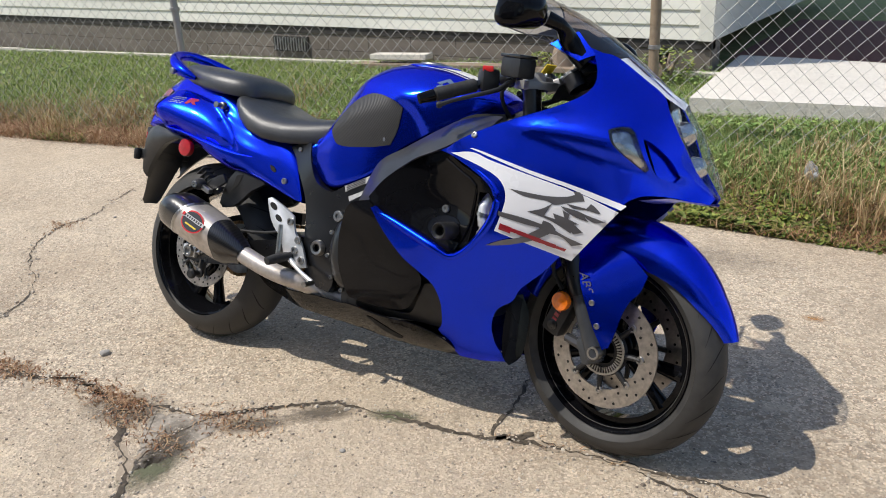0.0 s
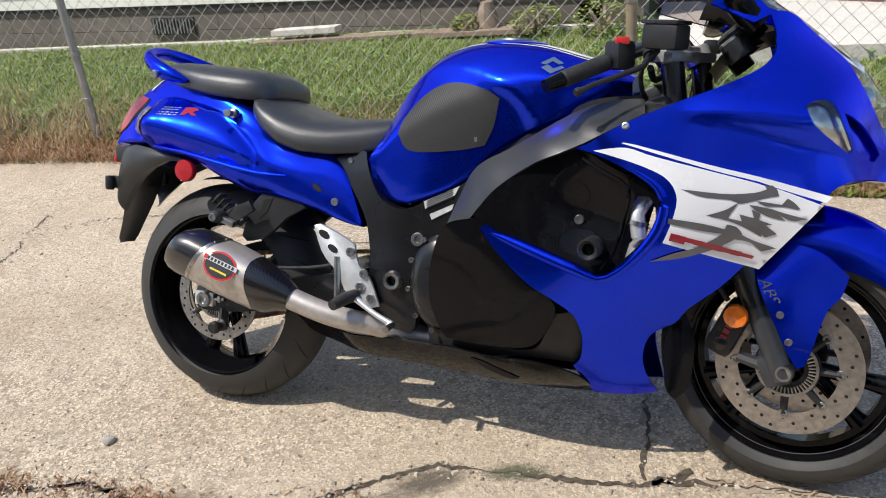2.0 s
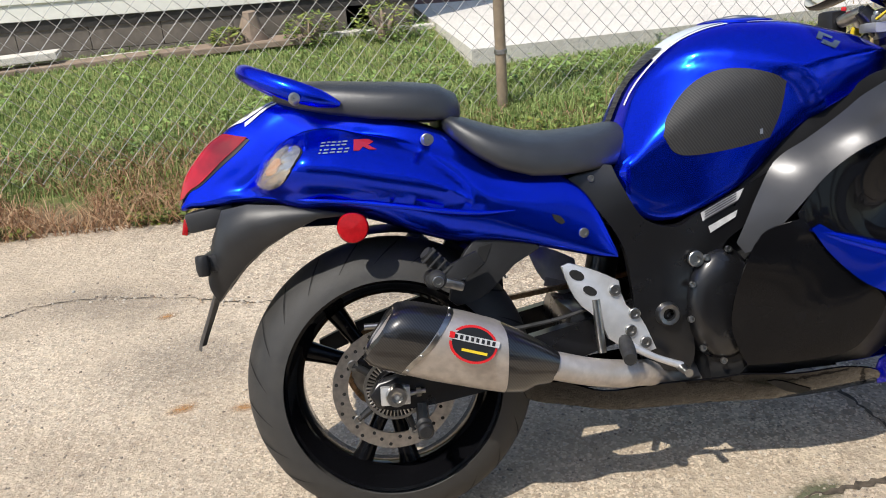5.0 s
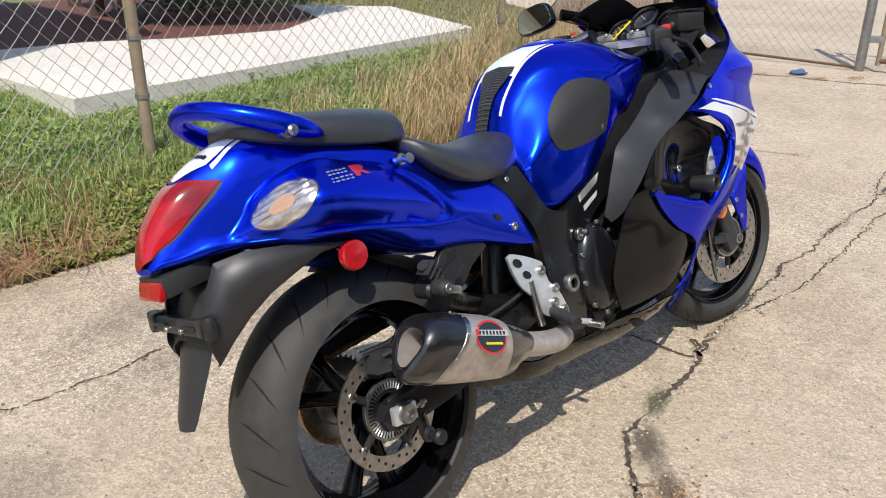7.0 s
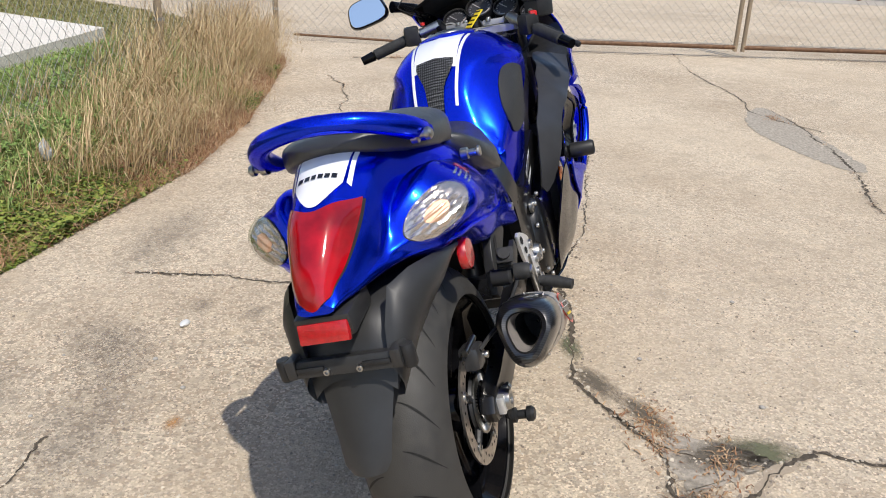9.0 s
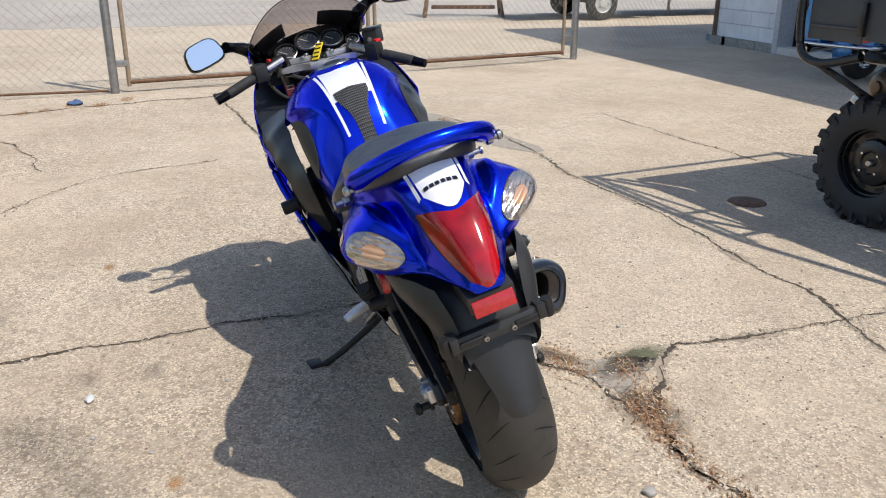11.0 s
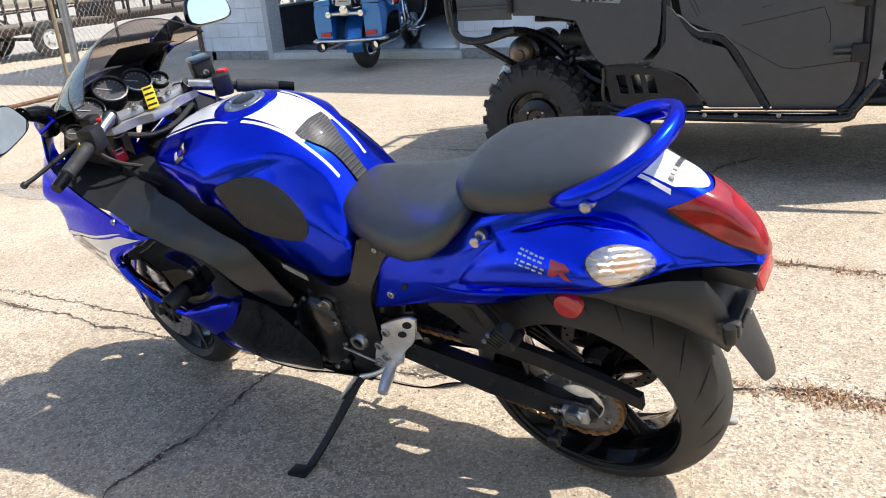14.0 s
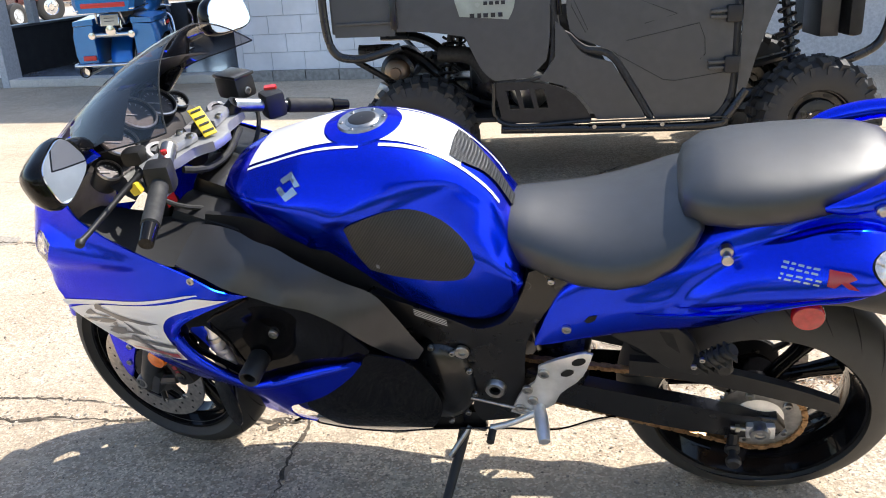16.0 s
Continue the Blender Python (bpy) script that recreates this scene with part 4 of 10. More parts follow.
def lawn_weeds(clumps, seed):
    """Broad-leaved weeds in the lawn: low rosettes of lighter leaves."""
    rng = np.random.default_rng(seed)
    V, F = [], []
    made = 0
    while made < clumps:
        p = lawn_at(rng)
        if p is None or noise.noise((p[0] * 1.1, p[1] * 1.4, 6)) < -0.05:
            continue
        made += 1
        n, spread = int(rng.integers(10, 34)), rng.uniform(0.03, 0.11)
        for _ in range(n):
            x, y = p[0] + rng.normal(0, spread), p[1] + rng.normal(0, spread)
            z = max(0.0, rise(x, y)) + rng.uniform(0.02, 0.075)
            a, r = rng.uniform(0, 6.283), rng.uniform(0.008, 0.022)
            u, w, t = (math.cos(a) * r, math.sin(a) * r), (-math.sin(a) * r * 0.55, math.cos(a) * r * 0.55), rng.uniform(-0.5, 0.5) * r
            k = len(V)
            V += [(x - u[0], y - u[1], z - t), (x + w[0], y + w[1], z), (x + u[0], y + u[1], z + t), (x - w[0], y - w[1], z)]
            F.append((k, k + 1, k + 2, k + 3))
    me = bpy.data.meshes.new("lawn_weeds")
    me.from_pydata(V, [], F)
    me.materials.append(leaf_mat("lawn_weed_leaf", (0.10, 0.19, 0.035), (0.26, 0.36, 0.09)))
    return tagged(new("lawn_weeds", me), "low broad-leaved green weeds scattered through the lawn", "weeds", kind="stuff")


lawn_weeds(420, 41)


def tuft_at(rng):
    pts = ((-0.63, -0.50), (-0.60, -0.53), (-0.66, -0.51), (-1.16, -0.55), (-1.22, -0.56), (-1.34, -0.57), (-0.22, -0.40), (-0.75, -0.5), (-0.55, -0.58), (-0.36, -0.6), (-1.1, -0.55), (-0.3, -0.45), (-0.9, -0.52), (3.9, -1.25), (-0.85, -1.53), (-1.1, -1.53), (5.5, 1.75), (5.3, 1.95), (5.45, 1.5), (5.2, 2.1), (5.7, 1.3), (-2.38, 0.48))
    p = pts[rng.integers(len(pts))]
    if rng.random() < 0.3:
        p = CRACK_LINE[rng.integers(len(CRACK_LINE))]
        return (p[0] + rng.normal(0, 0.012), p[1] + rng.normal(0, 0.012)) if noise.noise((p[0] * 2.2, p[1] * 2.2, 4)) > 0.12 else None
    return p[0] + rng.normal(0, 0.06), p[1] + rng.normal(0, 0.028)


blades("crack_grass", 3300, tuft_at, lambda r, x, y: r.uniform(0.005, 0.020), 0.0046, 2.8, RUSTY_STRAW, "dead grass tufts growing in the pavement cracks", 6)


def chips(name, count, place, size, material, label, seed):
    """Small broken stones lying loose, each a squat wedge."""
    rng = np.random.default_rng(seed)
    V, F = [], []
    while len(F) < count * 6:
        p = place(rng)
        if p is None:
            continue
        r = size * rng.uniform(0.4, 1.0) ** 1.5 * rng.uniform(0.5, 1.5)
        a0 = rng.uniform(0, 6.28)
        k = len(V)
        ring = [(p[0] + r * rng.uniform(0.6, 1.2) * math.cos(a0 + j * 1.571), p[1] + r * rng.uniform(0.6, 1.2) * math.sin(a0 + j * 1.571)) for j in range(4)]
        h = r * rng.uniform(0.35, 0.8)
        V += [(x, y, 0.0005) for x, y in ring] + [(p[0] + (x - p[0]) * 0.6, p[1] + (y - p[1]) * 0.6, h) for x, y in ring]
        F += [(k, k + 1, k + 5, k + 4), (k + 1, k + 2, k + 6, k + 5), (k + 2, k + 3, k + 7, k + 6), (k + 3, k, k + 4, k + 7), (k + 4, k + 5, k + 6, k + 7), (k, k + 3, k + 2, k + 1)]
    me = bpy.data.meshes.new(name)
    me.from_pydata(V, [], F)
    me.materials.append(material)
    return tagged(new(name, me), label, "gravel", kind="stuff")


def yard_at(rng):
    x, y = rng.normal(-0.4, 1.7), rng.normal(-0.1, 1.0)
    return (x, y) if -4.4 < y < 1.85 else None


def crumb_at(rng):
    p = CRACK_LINE[rng.integers(len(CRACK_LINE))]
    return (p[0] + rng.normal(0, 0.02), p[1] + rng.normal(0, 0.02)) if -4 < p[0] < 3.5 else None


CHIP = leaf_mat("exposed_pebble", (0.17, 0.135, 0.105), (0.60, 0.53, 0.43), 0.85)
chips("gravel_chips", 24000, yard_at, 0.0045, CHIP, "tiny exposed pebbles and grit on the concrete", 8)
chips("crack_crumbs", 4500, crumb_at, 0.0075, CHIP, "broken concrete crumbs along the cracks", 9)


def leaf_cloud(name, m, count, size, shape, material, parent, seed):
    rng = np.random.default_rng(seed)
    V, F = [], []
    for _ in range(count):
        p = Vector(shape(rng))
        a, b = rng.uniform(0, 6.283), rng.uniform(-0.9, 0.9)
        u = Vector((math.cos(a), math.sin(a), b * 0.6)).normalized() * size * rng.uniform(0.6, 1.4)
        w = Vector((-math.sin(a), math.cos(a), rng.uniform(-0.5, 0.5))).normalized() * size * rng.uniform(0.3, 0.55)
        k = len(V)
        V += [tuple(p - u), tuple(p + w), tuple(p + u), tuple(p - w)]
        F.append((k, k + 1, k + 2, k + 3))
    me = bpy.data.meshes.new(name)
    me.from_pydata(V, [], F)
    me.materials.append(material)
    ob = new(name, me)
    ob.parent = parent
    return ob


def shrub(x, y, z, r, h, label, count, size, material, seed):
    sh = thing("shrub", Matrix.Translation((x, y, z)), label, "shrub")
    for k in range(4):
        a = k * 1.6
        part("stem", tube_bm([(0, 0, -0.02), (0.2 * r * math.cos(a), 0.2 * r * math.sin(a), 0.35 * h), (0.45 * r * math.cos(a), 0.45 * r * math.sin(a), 0.75 * h)], [0.03, 0.02, 0.008], 8), OLD_WOOD, sh)

    def shape(rng):
        d = rng.normal(size=3)
        d /= np.linalg.norm(d)
        k = rng.uniform(0.55, 1.0) ** 0.4 * (1 + 0.18 * noise.noise((d[0] * 2.3, d[1] * 2.3, d[2] * 2.3 + seed)))
        return (d[0] * r * k, d[1] * r * k, h * 0.5 + d[2] * h * 0.5 * k)

    leaf_cloud("foliage", None, count, size, shape, material, sh, seed)
    return sh


shrub(2.5, 6.2, 0.33, 1.15, 1.7, "dark green clipped shrub in the mulch bed", 14000, 0.035, SHRUB, 21)
shrub(3.9, 7.6, 0.3, 0.9, 1.3, "dark green shrub behind the pale slab", 5000, 0.04, SHRUB, 22)
for i, (x, y, r, h) in enumerate(((-0.95, 4.35, 0.2, 0.22), (-0.45, 4.3, 0.22, 0.25), (-1.5, 4.4, 0.14, 0.16))):
    w = shrub(x, y, rise(x, y), r, h, "low leafy green weed clump in the grass", 420, 0.022, WEED_LEAF, 30 + i)
    w.name = "weed_clump"
    w["category"] = "weed"
stump = thing("tree_stump", Matrix.Translation((-1.35, 4.42, rise(-1.35, 4.42))), "dark weathered tree stump by the foundation", "stump")
part("trunk", loft(bmesh.new(), [[Vector(((0.13 - 0.03 * k + 0.025 * noise.noise((a * 2, k, 3))) * math.cos(a), (0.12 - 0.02 * k + 0.02 * noise.noise((a * 2, k, 5))) * math.sin(a), -0.03 + 0.09 * k)) for a in np.linspace(0, 6.283, 17)[:-1]] for k in range(4)]), OLD_WOOD, stump)
for i in range(26):
    x, y = random.uniform(-2.6, 1.0), random.choice([random.uniform(-1.3, -0.25), random.uniform(0.5, 1.5)])
    if i == 0:
        x, y = -0.968, -0.327
    r = 0.018 if i == 0 else random.uniform(0.003, 0.009)
    st = thing("pebble", Matrix.Translation((x, y, r * 0.35)) @ pose(0, 0, 0, 0, 0, random.uniform(0, 360)), "small loose grey stone on the concrete", "stone", "loose stones")
    b_ = bmesh.new()
    bmesh.ops.create_icosphere(b_, subdivisions=2, radius=r)
    for q in b_.verts:
        q.co *= 1 + 0.25 * noise.noise(q.co * 90 + Vector((i, 0, 0)))
        q.co.z *= 0.6
    part("stone", b_, BLOCK_GREY, st)


# ---------- chain-link fence ----------
def chain_mesh(a, b, h, pitch=0.088, r=0.0016, z=None):
    """Woven diamond wire between two points of the ground line."""
    a, b = Vector(a), Vector(b)
    L = (b - a).length
    d = (b - a) / L
    nrm = Vector((-d.y, d.x, 0))
    n, rows = int(L / pitch), int(h / (pitch / 2))
    V, F = [], []
    for i in range(n + 1):
        for sgn in (1, -1):
            for j in range(rows):
                s0 = i * pitch + (pitch / 2 if (j % 2) else 0) * sgn
                s1 = i * pitch + (0 if (j % 2) else pitch / 2) * sgn
                if not (0 <= s0 <= L and 0 <= s1 <= L) or (sgn < 0 and False):
                    continue
                p = a + d * s0 + Vector((0, 0, h * j / rows)) + nrm * (0.002 * sgn)
                q = a + d * s1 + Vector((0, 0, h * (j + 1) / rows)) + nrm * (0.002 * sgn)
                if i % 2 == 0 and sgn < 0 and False:
                    continue
                w = (q - p).normalized()
                e1 = w.cross(nrm).normalized() * r
                e2 = nrm * r
                k = len(V)
                for c in (p, q):
                    V += [tuple(c + e1), tuple(c - e1 * 0.5 + e2 * 0.87), tuple(c - e1 * 0.5 - e2 * 0.87)]
                F += [(k, k + 1, k + 4, k + 3), (k + 1, k + 2, k + 5, k + 4), (k + 2, k, k + 3, k + 5)]
    return V, F


def wire_part(V, F, parent, material=WIRE):
    me = bpy.data.meshes.new("wire_mesh")
    me.from_pydata(V, [], F)
    me.materials.append(material)
    ob = new("wire_mesh", me)
    ob.parent = parent
    tagged(ob, kind="stuff")
    return ob


fence = thing("chain_link_fence", Matrix(), "galvanised chain-link fence on pipe posts along the lawn", "fence")
FP = [(-9.5, 1.15), (-6.3, 1.62), (-3.12, 2.09), (0.017, 2.56), (3.1, 3.02), (5.95, 3.42)]
for (x0, y0), (x1, y1) in zip(FP, FP[1:]):
    V, F = chain_mesh((x0, y0, min(rise(x0, y0 + 0.4), 9) + 0.02), (x1, y1, rise(x1, y1 + 0.2) + 0.02), 1.2)
    wire_part(V, F, fence)
    part("top_rail", rod_bm((x0, y0, rise(x0, y0) + 1.24), (x1, y1, rise(x1, y1) + 1.24), 0.017), GALV, fence)
for i, (x, y) in enumerate(FP):
    g = max(0, rise(x, y)) - 0.05
    lean = 0.10 if i == 2 else -0.01
    p = part("post", rod_bm((x, y, g), (x - lean * 0.6 if i == 2 else x - 0.02, y, g + 1.33), 0.028 if i != 2 else 0.024, seg=16), TAN_POST if i >= 3 else GALV, fence, "tan painted fence post" if i >= 3 else "")
    for z in (0.35, 0.62, 0.95):
        part("tie_band", lathe_bm([(0.029, -0.012), (0.033, -0.01), (0.033, 0.01), (0.029, 0.012)], Matrix.Translation((x - (lean * 0.6 * z / 1.33 if i == 2 else 0.015 * z), y, g + z)) @ pose(0, 0, 0, 90, 0, 0), 16), GALV, p)
GA, GB = Vector((6.12, 1.42, 0)), Vector((7.39, -4.05, 0))
V, F = chain_mesh((5.95, 3.42, 0.05), (6.12, 1.42, 0.03), 1.6)
wire_part(V, F, fence)
part("post", rod_bm(GA - Vector((0, 0, 0.05)), GA + Vector((0, 0, 2.0)), 0.042, seg=20), GALV, fence, "thick galvanised gate post")
part("post", rod_bm(GB - Vector((0, 0, 0.05)), GB + Vector((0, 0, 2.0)), 0.046, seg=20), GALV, fence, "thick galvanised gate post")
part("bottom_rail", rod_bm((5.9, 3.2, 0.06), GA + Vector((-0.02, 0.05, 0.03)), 0.012), RUST, fence)
V, F = chain_mesh(tuple(GB + Vector((0, 0, 0.03))), (8.55, -7.0, 0.03), 1.7)
wire_part(V, F, fence)

gd = (GB - GA).normalized()
for k, (s0, s1) in enumerate(((0.14, 2.72), (2.80, 5.44))):
    a, b = GA + gd * s0, GA + gd * s1
    gate = thing("metal_gate", Matrix(), "closed chain-link gate leaf with a rusty pipe frame", "gate", "gate leaves")
    for nm, p, q in (("bottom_rail", a + Vector((0, 0, 0.10)), b + Vector((0, 0, 0.10))), ("top_rail", a + Vector((0, 0, 1.72)), b + Vector((0, 0, 1.72))), ("stile", a + Vector((0, 0, 0.06)), a + Vector((0, 0, 1.75))), ("stile", b + Vector((0, 0, 0.06)), b + Vector((0, 0, 1.75)))):
        part(nm, rod_bm(p, q, 0.022, seg=14), RUST if nm != "stile" else TAN_POST, gate)
    V, F = chain_mesh(tuple(a + gd * 0.03 + Vector((0, 0, 0.11))), tuple(b - gd * 0.03 + Vector((0, 0, 0.11))), 1.6)
    wire_part(V, F, gate)
    end = a - gd * 0.07 if k == 0 else b + gd * 0.07
    for z in (0.28, 1.4):
        part("hinge", box_bm(end + Vector((0, 0, z)), (0.16, 0.05, 0.06), (0, 0, math.degrees(math.atan2(gd.y, gd.x))), 0.01), GALV, gate)

# ---------- house ----------
house = thing("house", Matrix(), "cream lap-sided house on a grey-brown foundation", "house")
HX0, HX1, HY = -13.0, -0.2, 4.6
part("foundation_wall", box_bm(((HX0 + HX1) / 2, HY + 0.15, 0.25), (HX1 - HX0, 0.22, 0.56)), FOUNDATION, house, "painted block foundation", smooth=False)
for k in range(26):
    x = HX0 + 0.49 * k
    if x + 0.48 < HX1:
        for row, z in ((0, 0.21), (1, 0.405)):
            off = 0.245 * row
            part("foundation_block", box_bm((min(x + off + 0.24, HX1 - 0.25), HY + 0.035, z), (0.486, 0.03, 0.191), (0, 0, 0), 0.002), FOUNDATION, house, smooth=False)
# Dark strip in place of the shade under the lowest siding board.
part("painted_sill_shadow", box_bm(((HX0 + HX1) / 2, HY + 0.06, 0.50), (HX1 - HX0, 0.10, 0.07)), DARK_ROOF_AND_SHADE, house, smooth=False)
for k in range(26):
    z = 0.535 + 0.112 * k
    part("siding_board", box_bm(((HX0 + HX1) / 2, HY + 0.012, z + 0.056), (HX1 - HX0 - 0.1, 0.02, 0.118), (-7, 0, 0), 0.003), SIDING, house, smooth=False)
part("wall", box_bm(((HX0 + HX1) / 2, HY + 3.1, 1.98), (HX1 - HX0, 6.1, 2.9)), SIDING, house, smooth=False)
part("corner_trim", box_bm((HX1 - 0.045, HY - 0.012, 1.98), (0.11, 0.03, 2.9), (0, 0, 0), 0.004), SIDING, house, smooth=False)
part("roof", box_bm(((HX0 + HX1) / 2, HY + 3.0, 3.54), (HX1 - HX0 + 0.4, 6.9, 0.25)), DARK_ROOF_AND_SHADE, house, smooth=False)
vent = part("foundation_vent", box_bm((-4.42, HY + 0.012, 0.35), (0.46, 0.03, 0.15)), DARK_ROOF_AND_SHADE, house, "dark crawl-space vent with upright slats", smooth=False)
for k in range(12):
    part("vent_slat", box_bm((-4.62 + 0.036 * k, HY - 0.008, 0.35), (0.012, 0.012, 0.13)), GALV, vent, smooth=False)
for x, y, z, L, w, h, rz, lab, mt in ((-2.2, 4.42, 0.26, 2.5, 0.16, 0.05, 1, "long weathered plank lying along the foundation", OLD_WOOD), (-2.5, 4.36, 0.21, 1.7, 0.12, 0.045, 0, "weathered plank lying in the grass", OLD_WOOD), (-2.95, 4.44, 0.315, 0.6, 0.14, 0.05, 2, "pale short board on top of the planks", PALE_CONCRETE), (-1.35, 4.30, 0.30, 0.8, 0.1, 0.04, -3, "dark plank end by the stump", OLD_WOOD)):
    pl = thing("plank", pose(x, y, z, 0, -2, rz), lab, "plank", "loose planks")
    part("board", box_bm((0, 0, 0), (L, w, h), (0, 0, 0), 0.006), mt, pl, smooth=False)
bm = bmesh.new()
for x in np.arange(-12, -0.3, 0.6):
    box(bm, (x + 0.3, 4.50, rise(x, 4.5) + 0.015), (0.6, 0.09, 0.03), (0, -1.2, 0))
structure("trim", bm, PALE_CONCRETE, "pale concrete strip along the foot of the foundation", "edging")

# ---------- pale slab and mulch bed ----------
bm = bmesh.new()
top = [bm.verts.new((x, y, 0.335)) for x, y in SL]
low = [bm.verts.new((x, y, 0.10)) for x, y in SL]
bm.faces.new(top)
for i in range(len(SL)):
    bm.faces.new((top[i], low[i], low[(i + 1) % len(SL)], top[(i + 1) % len(SL)]))
bmesh.ops.triangulate(bm, faces=[f for f in bm.faces if len(f.verts) > 4])
structure("patio", bm, PALE_CONCRETE, "raised pale concrete slab beside the house", "slab")
bm = bmesh.new()
bm.faces.new([bm.verts.new((x, y, 0.325)) for x, y in ((-0.2, 5.2), (0.9, 5.2), (1.5, 4.95), (2.4, 4.8), (3.15, 5.3), (3.6, 6.4), (3.2, 8.5), (-0.2, 8.5))])
bmesh.ops.triangulate(bm, faces=bm.faces)
structure("mulch_bed", bm, MULCH, "red-brown mulch bed behind the slab", "mulch")

porch = thing("porch_railing", Matrix.Translation((1.55, 5.94, 0.31)) @ pose(0, 0, 0, 0, 0, 80.5), "brown wooden porch railing with crossed slats", "railing")
for x in (0.0, 0.95, 1.85):
    part("post", box_bm((x, 0, 0.55), (0.11, 0.11, 1.12), (0, 0, 0), 0.006), PORCH_WOOD, porch, smooth=False)
for z in (0.28, 1.0):
    part("rail", box_bm((0.93, 0, z), (1.8, 0.06, 0.09), (0, 0, 0), 0.005), PORCH_WOOD, porch, smooth=False)
for k in range(6):
    for q in (-38, 38):
        part("slat", box_bm((0.18 + 0.3 * k, 0.012 if q > 0 else -0.012, 0.64), (0.035, 0.018, 0.86), (0, q, 0), 0.003), PORCH_WOOD, porch, smooth=False)

# ---------- garage building ----------
GY = -7.0
garage = thing("garage_building", Matrix(), "white painted block garage with a wide open doorway", "building")


def blocks(x0, x1, z1):
    rows = int((z1 - 0.12) / 0.2)
    for r in range(rows):
        x = x0 - (0.2 if r % 2 else 0)
        while x < x1:
            a, b = max(x, x0), min(x + 0.4, x1)
            if b - a > 0.05:
                part("block", box_bm(((a + b) / 2, GY + 0.004, 0.12 + 0.2 * r + 0.1), (b - a - 0.005, 0.03, 0.195), (0, 0, 0), 0.003), BLOCK_WHITE, garage, smooth=False)
            x += 0.4
    x = x0
    while x < x1:
        part("base_block", box_bm((min(x + 0.2, x1 - 0.1), GY + 0.02, 0.06), (0.39, 0.07, 0.12), (0, 0, 0), 0.004), BLOCK_GREY, garage, smooth=False)
        x += 0.4


blocks(0.4, 3.95, 1.35)
blocks(7.2, 8.6, 1.35)
part("wall", box_bm((-4.0, GY - 0.13, 2.9), (15.9, 0.24, 5.8)), MORTAR, garage, smooth=False)
part("wall", box_bm((7.9, GY - 0.13, 2.9), (1.4, 0.24, 5.8)), MORTAR, garage, smooth=False)
part("lintel", box_bm((5.575, GY - 0.13, 4.2), (3.25, 0.24, 3.2)), MORTAR, garage, smooth=False)
part("upper_wall", box_bm((-4.0, GY + 0.002, 3.55), (15.9, 0.03, 4.4)), BLOCK_WHITE, garage, smooth=False)
part("upper_wall", box_bm((7.9, GY + 0.002, 3.55), (1.4, 0.03, 4.4)), BLOCK_WHITE, garage, smooth=False)
part("door_jamb", box_bm((7.16, GY - 0.05, 1.3), (0.1, 0.26, 2.6), (0, 0, 0), 0.01), MORTAR, garage, smooth=False)
part("door_jamb", box_bm((4.0, GY - 0.1, 1.3), (0.08, 0.2, 2.6), (0, 0, 0), 0.01), BLOCK_WHITE, garage, smooth=False)
part("corner_brick", box_bm((8.62, GY - 0.1, 1.2), (0.08, 0.3, 2.4), (0, 0, 0), 0.01), RUST, garage, smooth=False)
part("threshold", box_bm((5.58, GY - 0.04, 0.05), (3.2, 0.22, 0.10), (0, 0, 0), 0.012), PALE_CONCRETE, garage, smooth=False)
part("garage_floor", box_bm((5.0, GY - 4.4, 0.05), (8.2, 8.5, 0.11)), FLOOR_BLUE, garage, "glossy blue-grey painted garage floor", smooth=False)
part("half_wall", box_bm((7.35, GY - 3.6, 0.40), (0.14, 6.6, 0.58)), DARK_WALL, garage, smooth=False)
part("wall_cap", box_bm((7.35, GY - 3.6, 0.70), (0.2, 6.6, 0.03)), GALV, garage, smooth=False)
for k in range(5):
    part("window_post", box_bm((7.35, GY - 0.9 - 1.45 * k, 1.45), (0.1, 0.1, 1.5)), MORTAR, garage, smooth=False)
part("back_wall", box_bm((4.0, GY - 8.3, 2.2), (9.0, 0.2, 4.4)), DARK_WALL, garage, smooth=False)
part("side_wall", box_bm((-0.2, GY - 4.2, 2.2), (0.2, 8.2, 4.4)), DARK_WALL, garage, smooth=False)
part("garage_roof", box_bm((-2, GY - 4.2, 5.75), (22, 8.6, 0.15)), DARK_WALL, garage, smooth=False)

# ---------- the sport motorcycle ----------
LEAN = Matrix.Translation((0, -0.03, 0)) @ pose(0, 0, 0, -17, 0, 0)
bike = thing("sport_motorcycle", LEAN, "metallic blue and white sport motorcycle leaning on its side stand", "motorcycle")
AX_R, AX_F = Vector((-0.75, 0, 0.3153)), Vector((0.757, 0, 0.3028))
# the fork, front wheel and bars are turned to the right about the raked steering axis
_p, _d = Vector((0.853, 0, 0)), Vector((-math.sin(radians(23.4)), 0, math.cos(radians(23.4))))
STEER = Matrix.Translation(_p) @ Matrix.Rotation(radians(-11), 4, _d) @ Matrix.Translation(-_p)

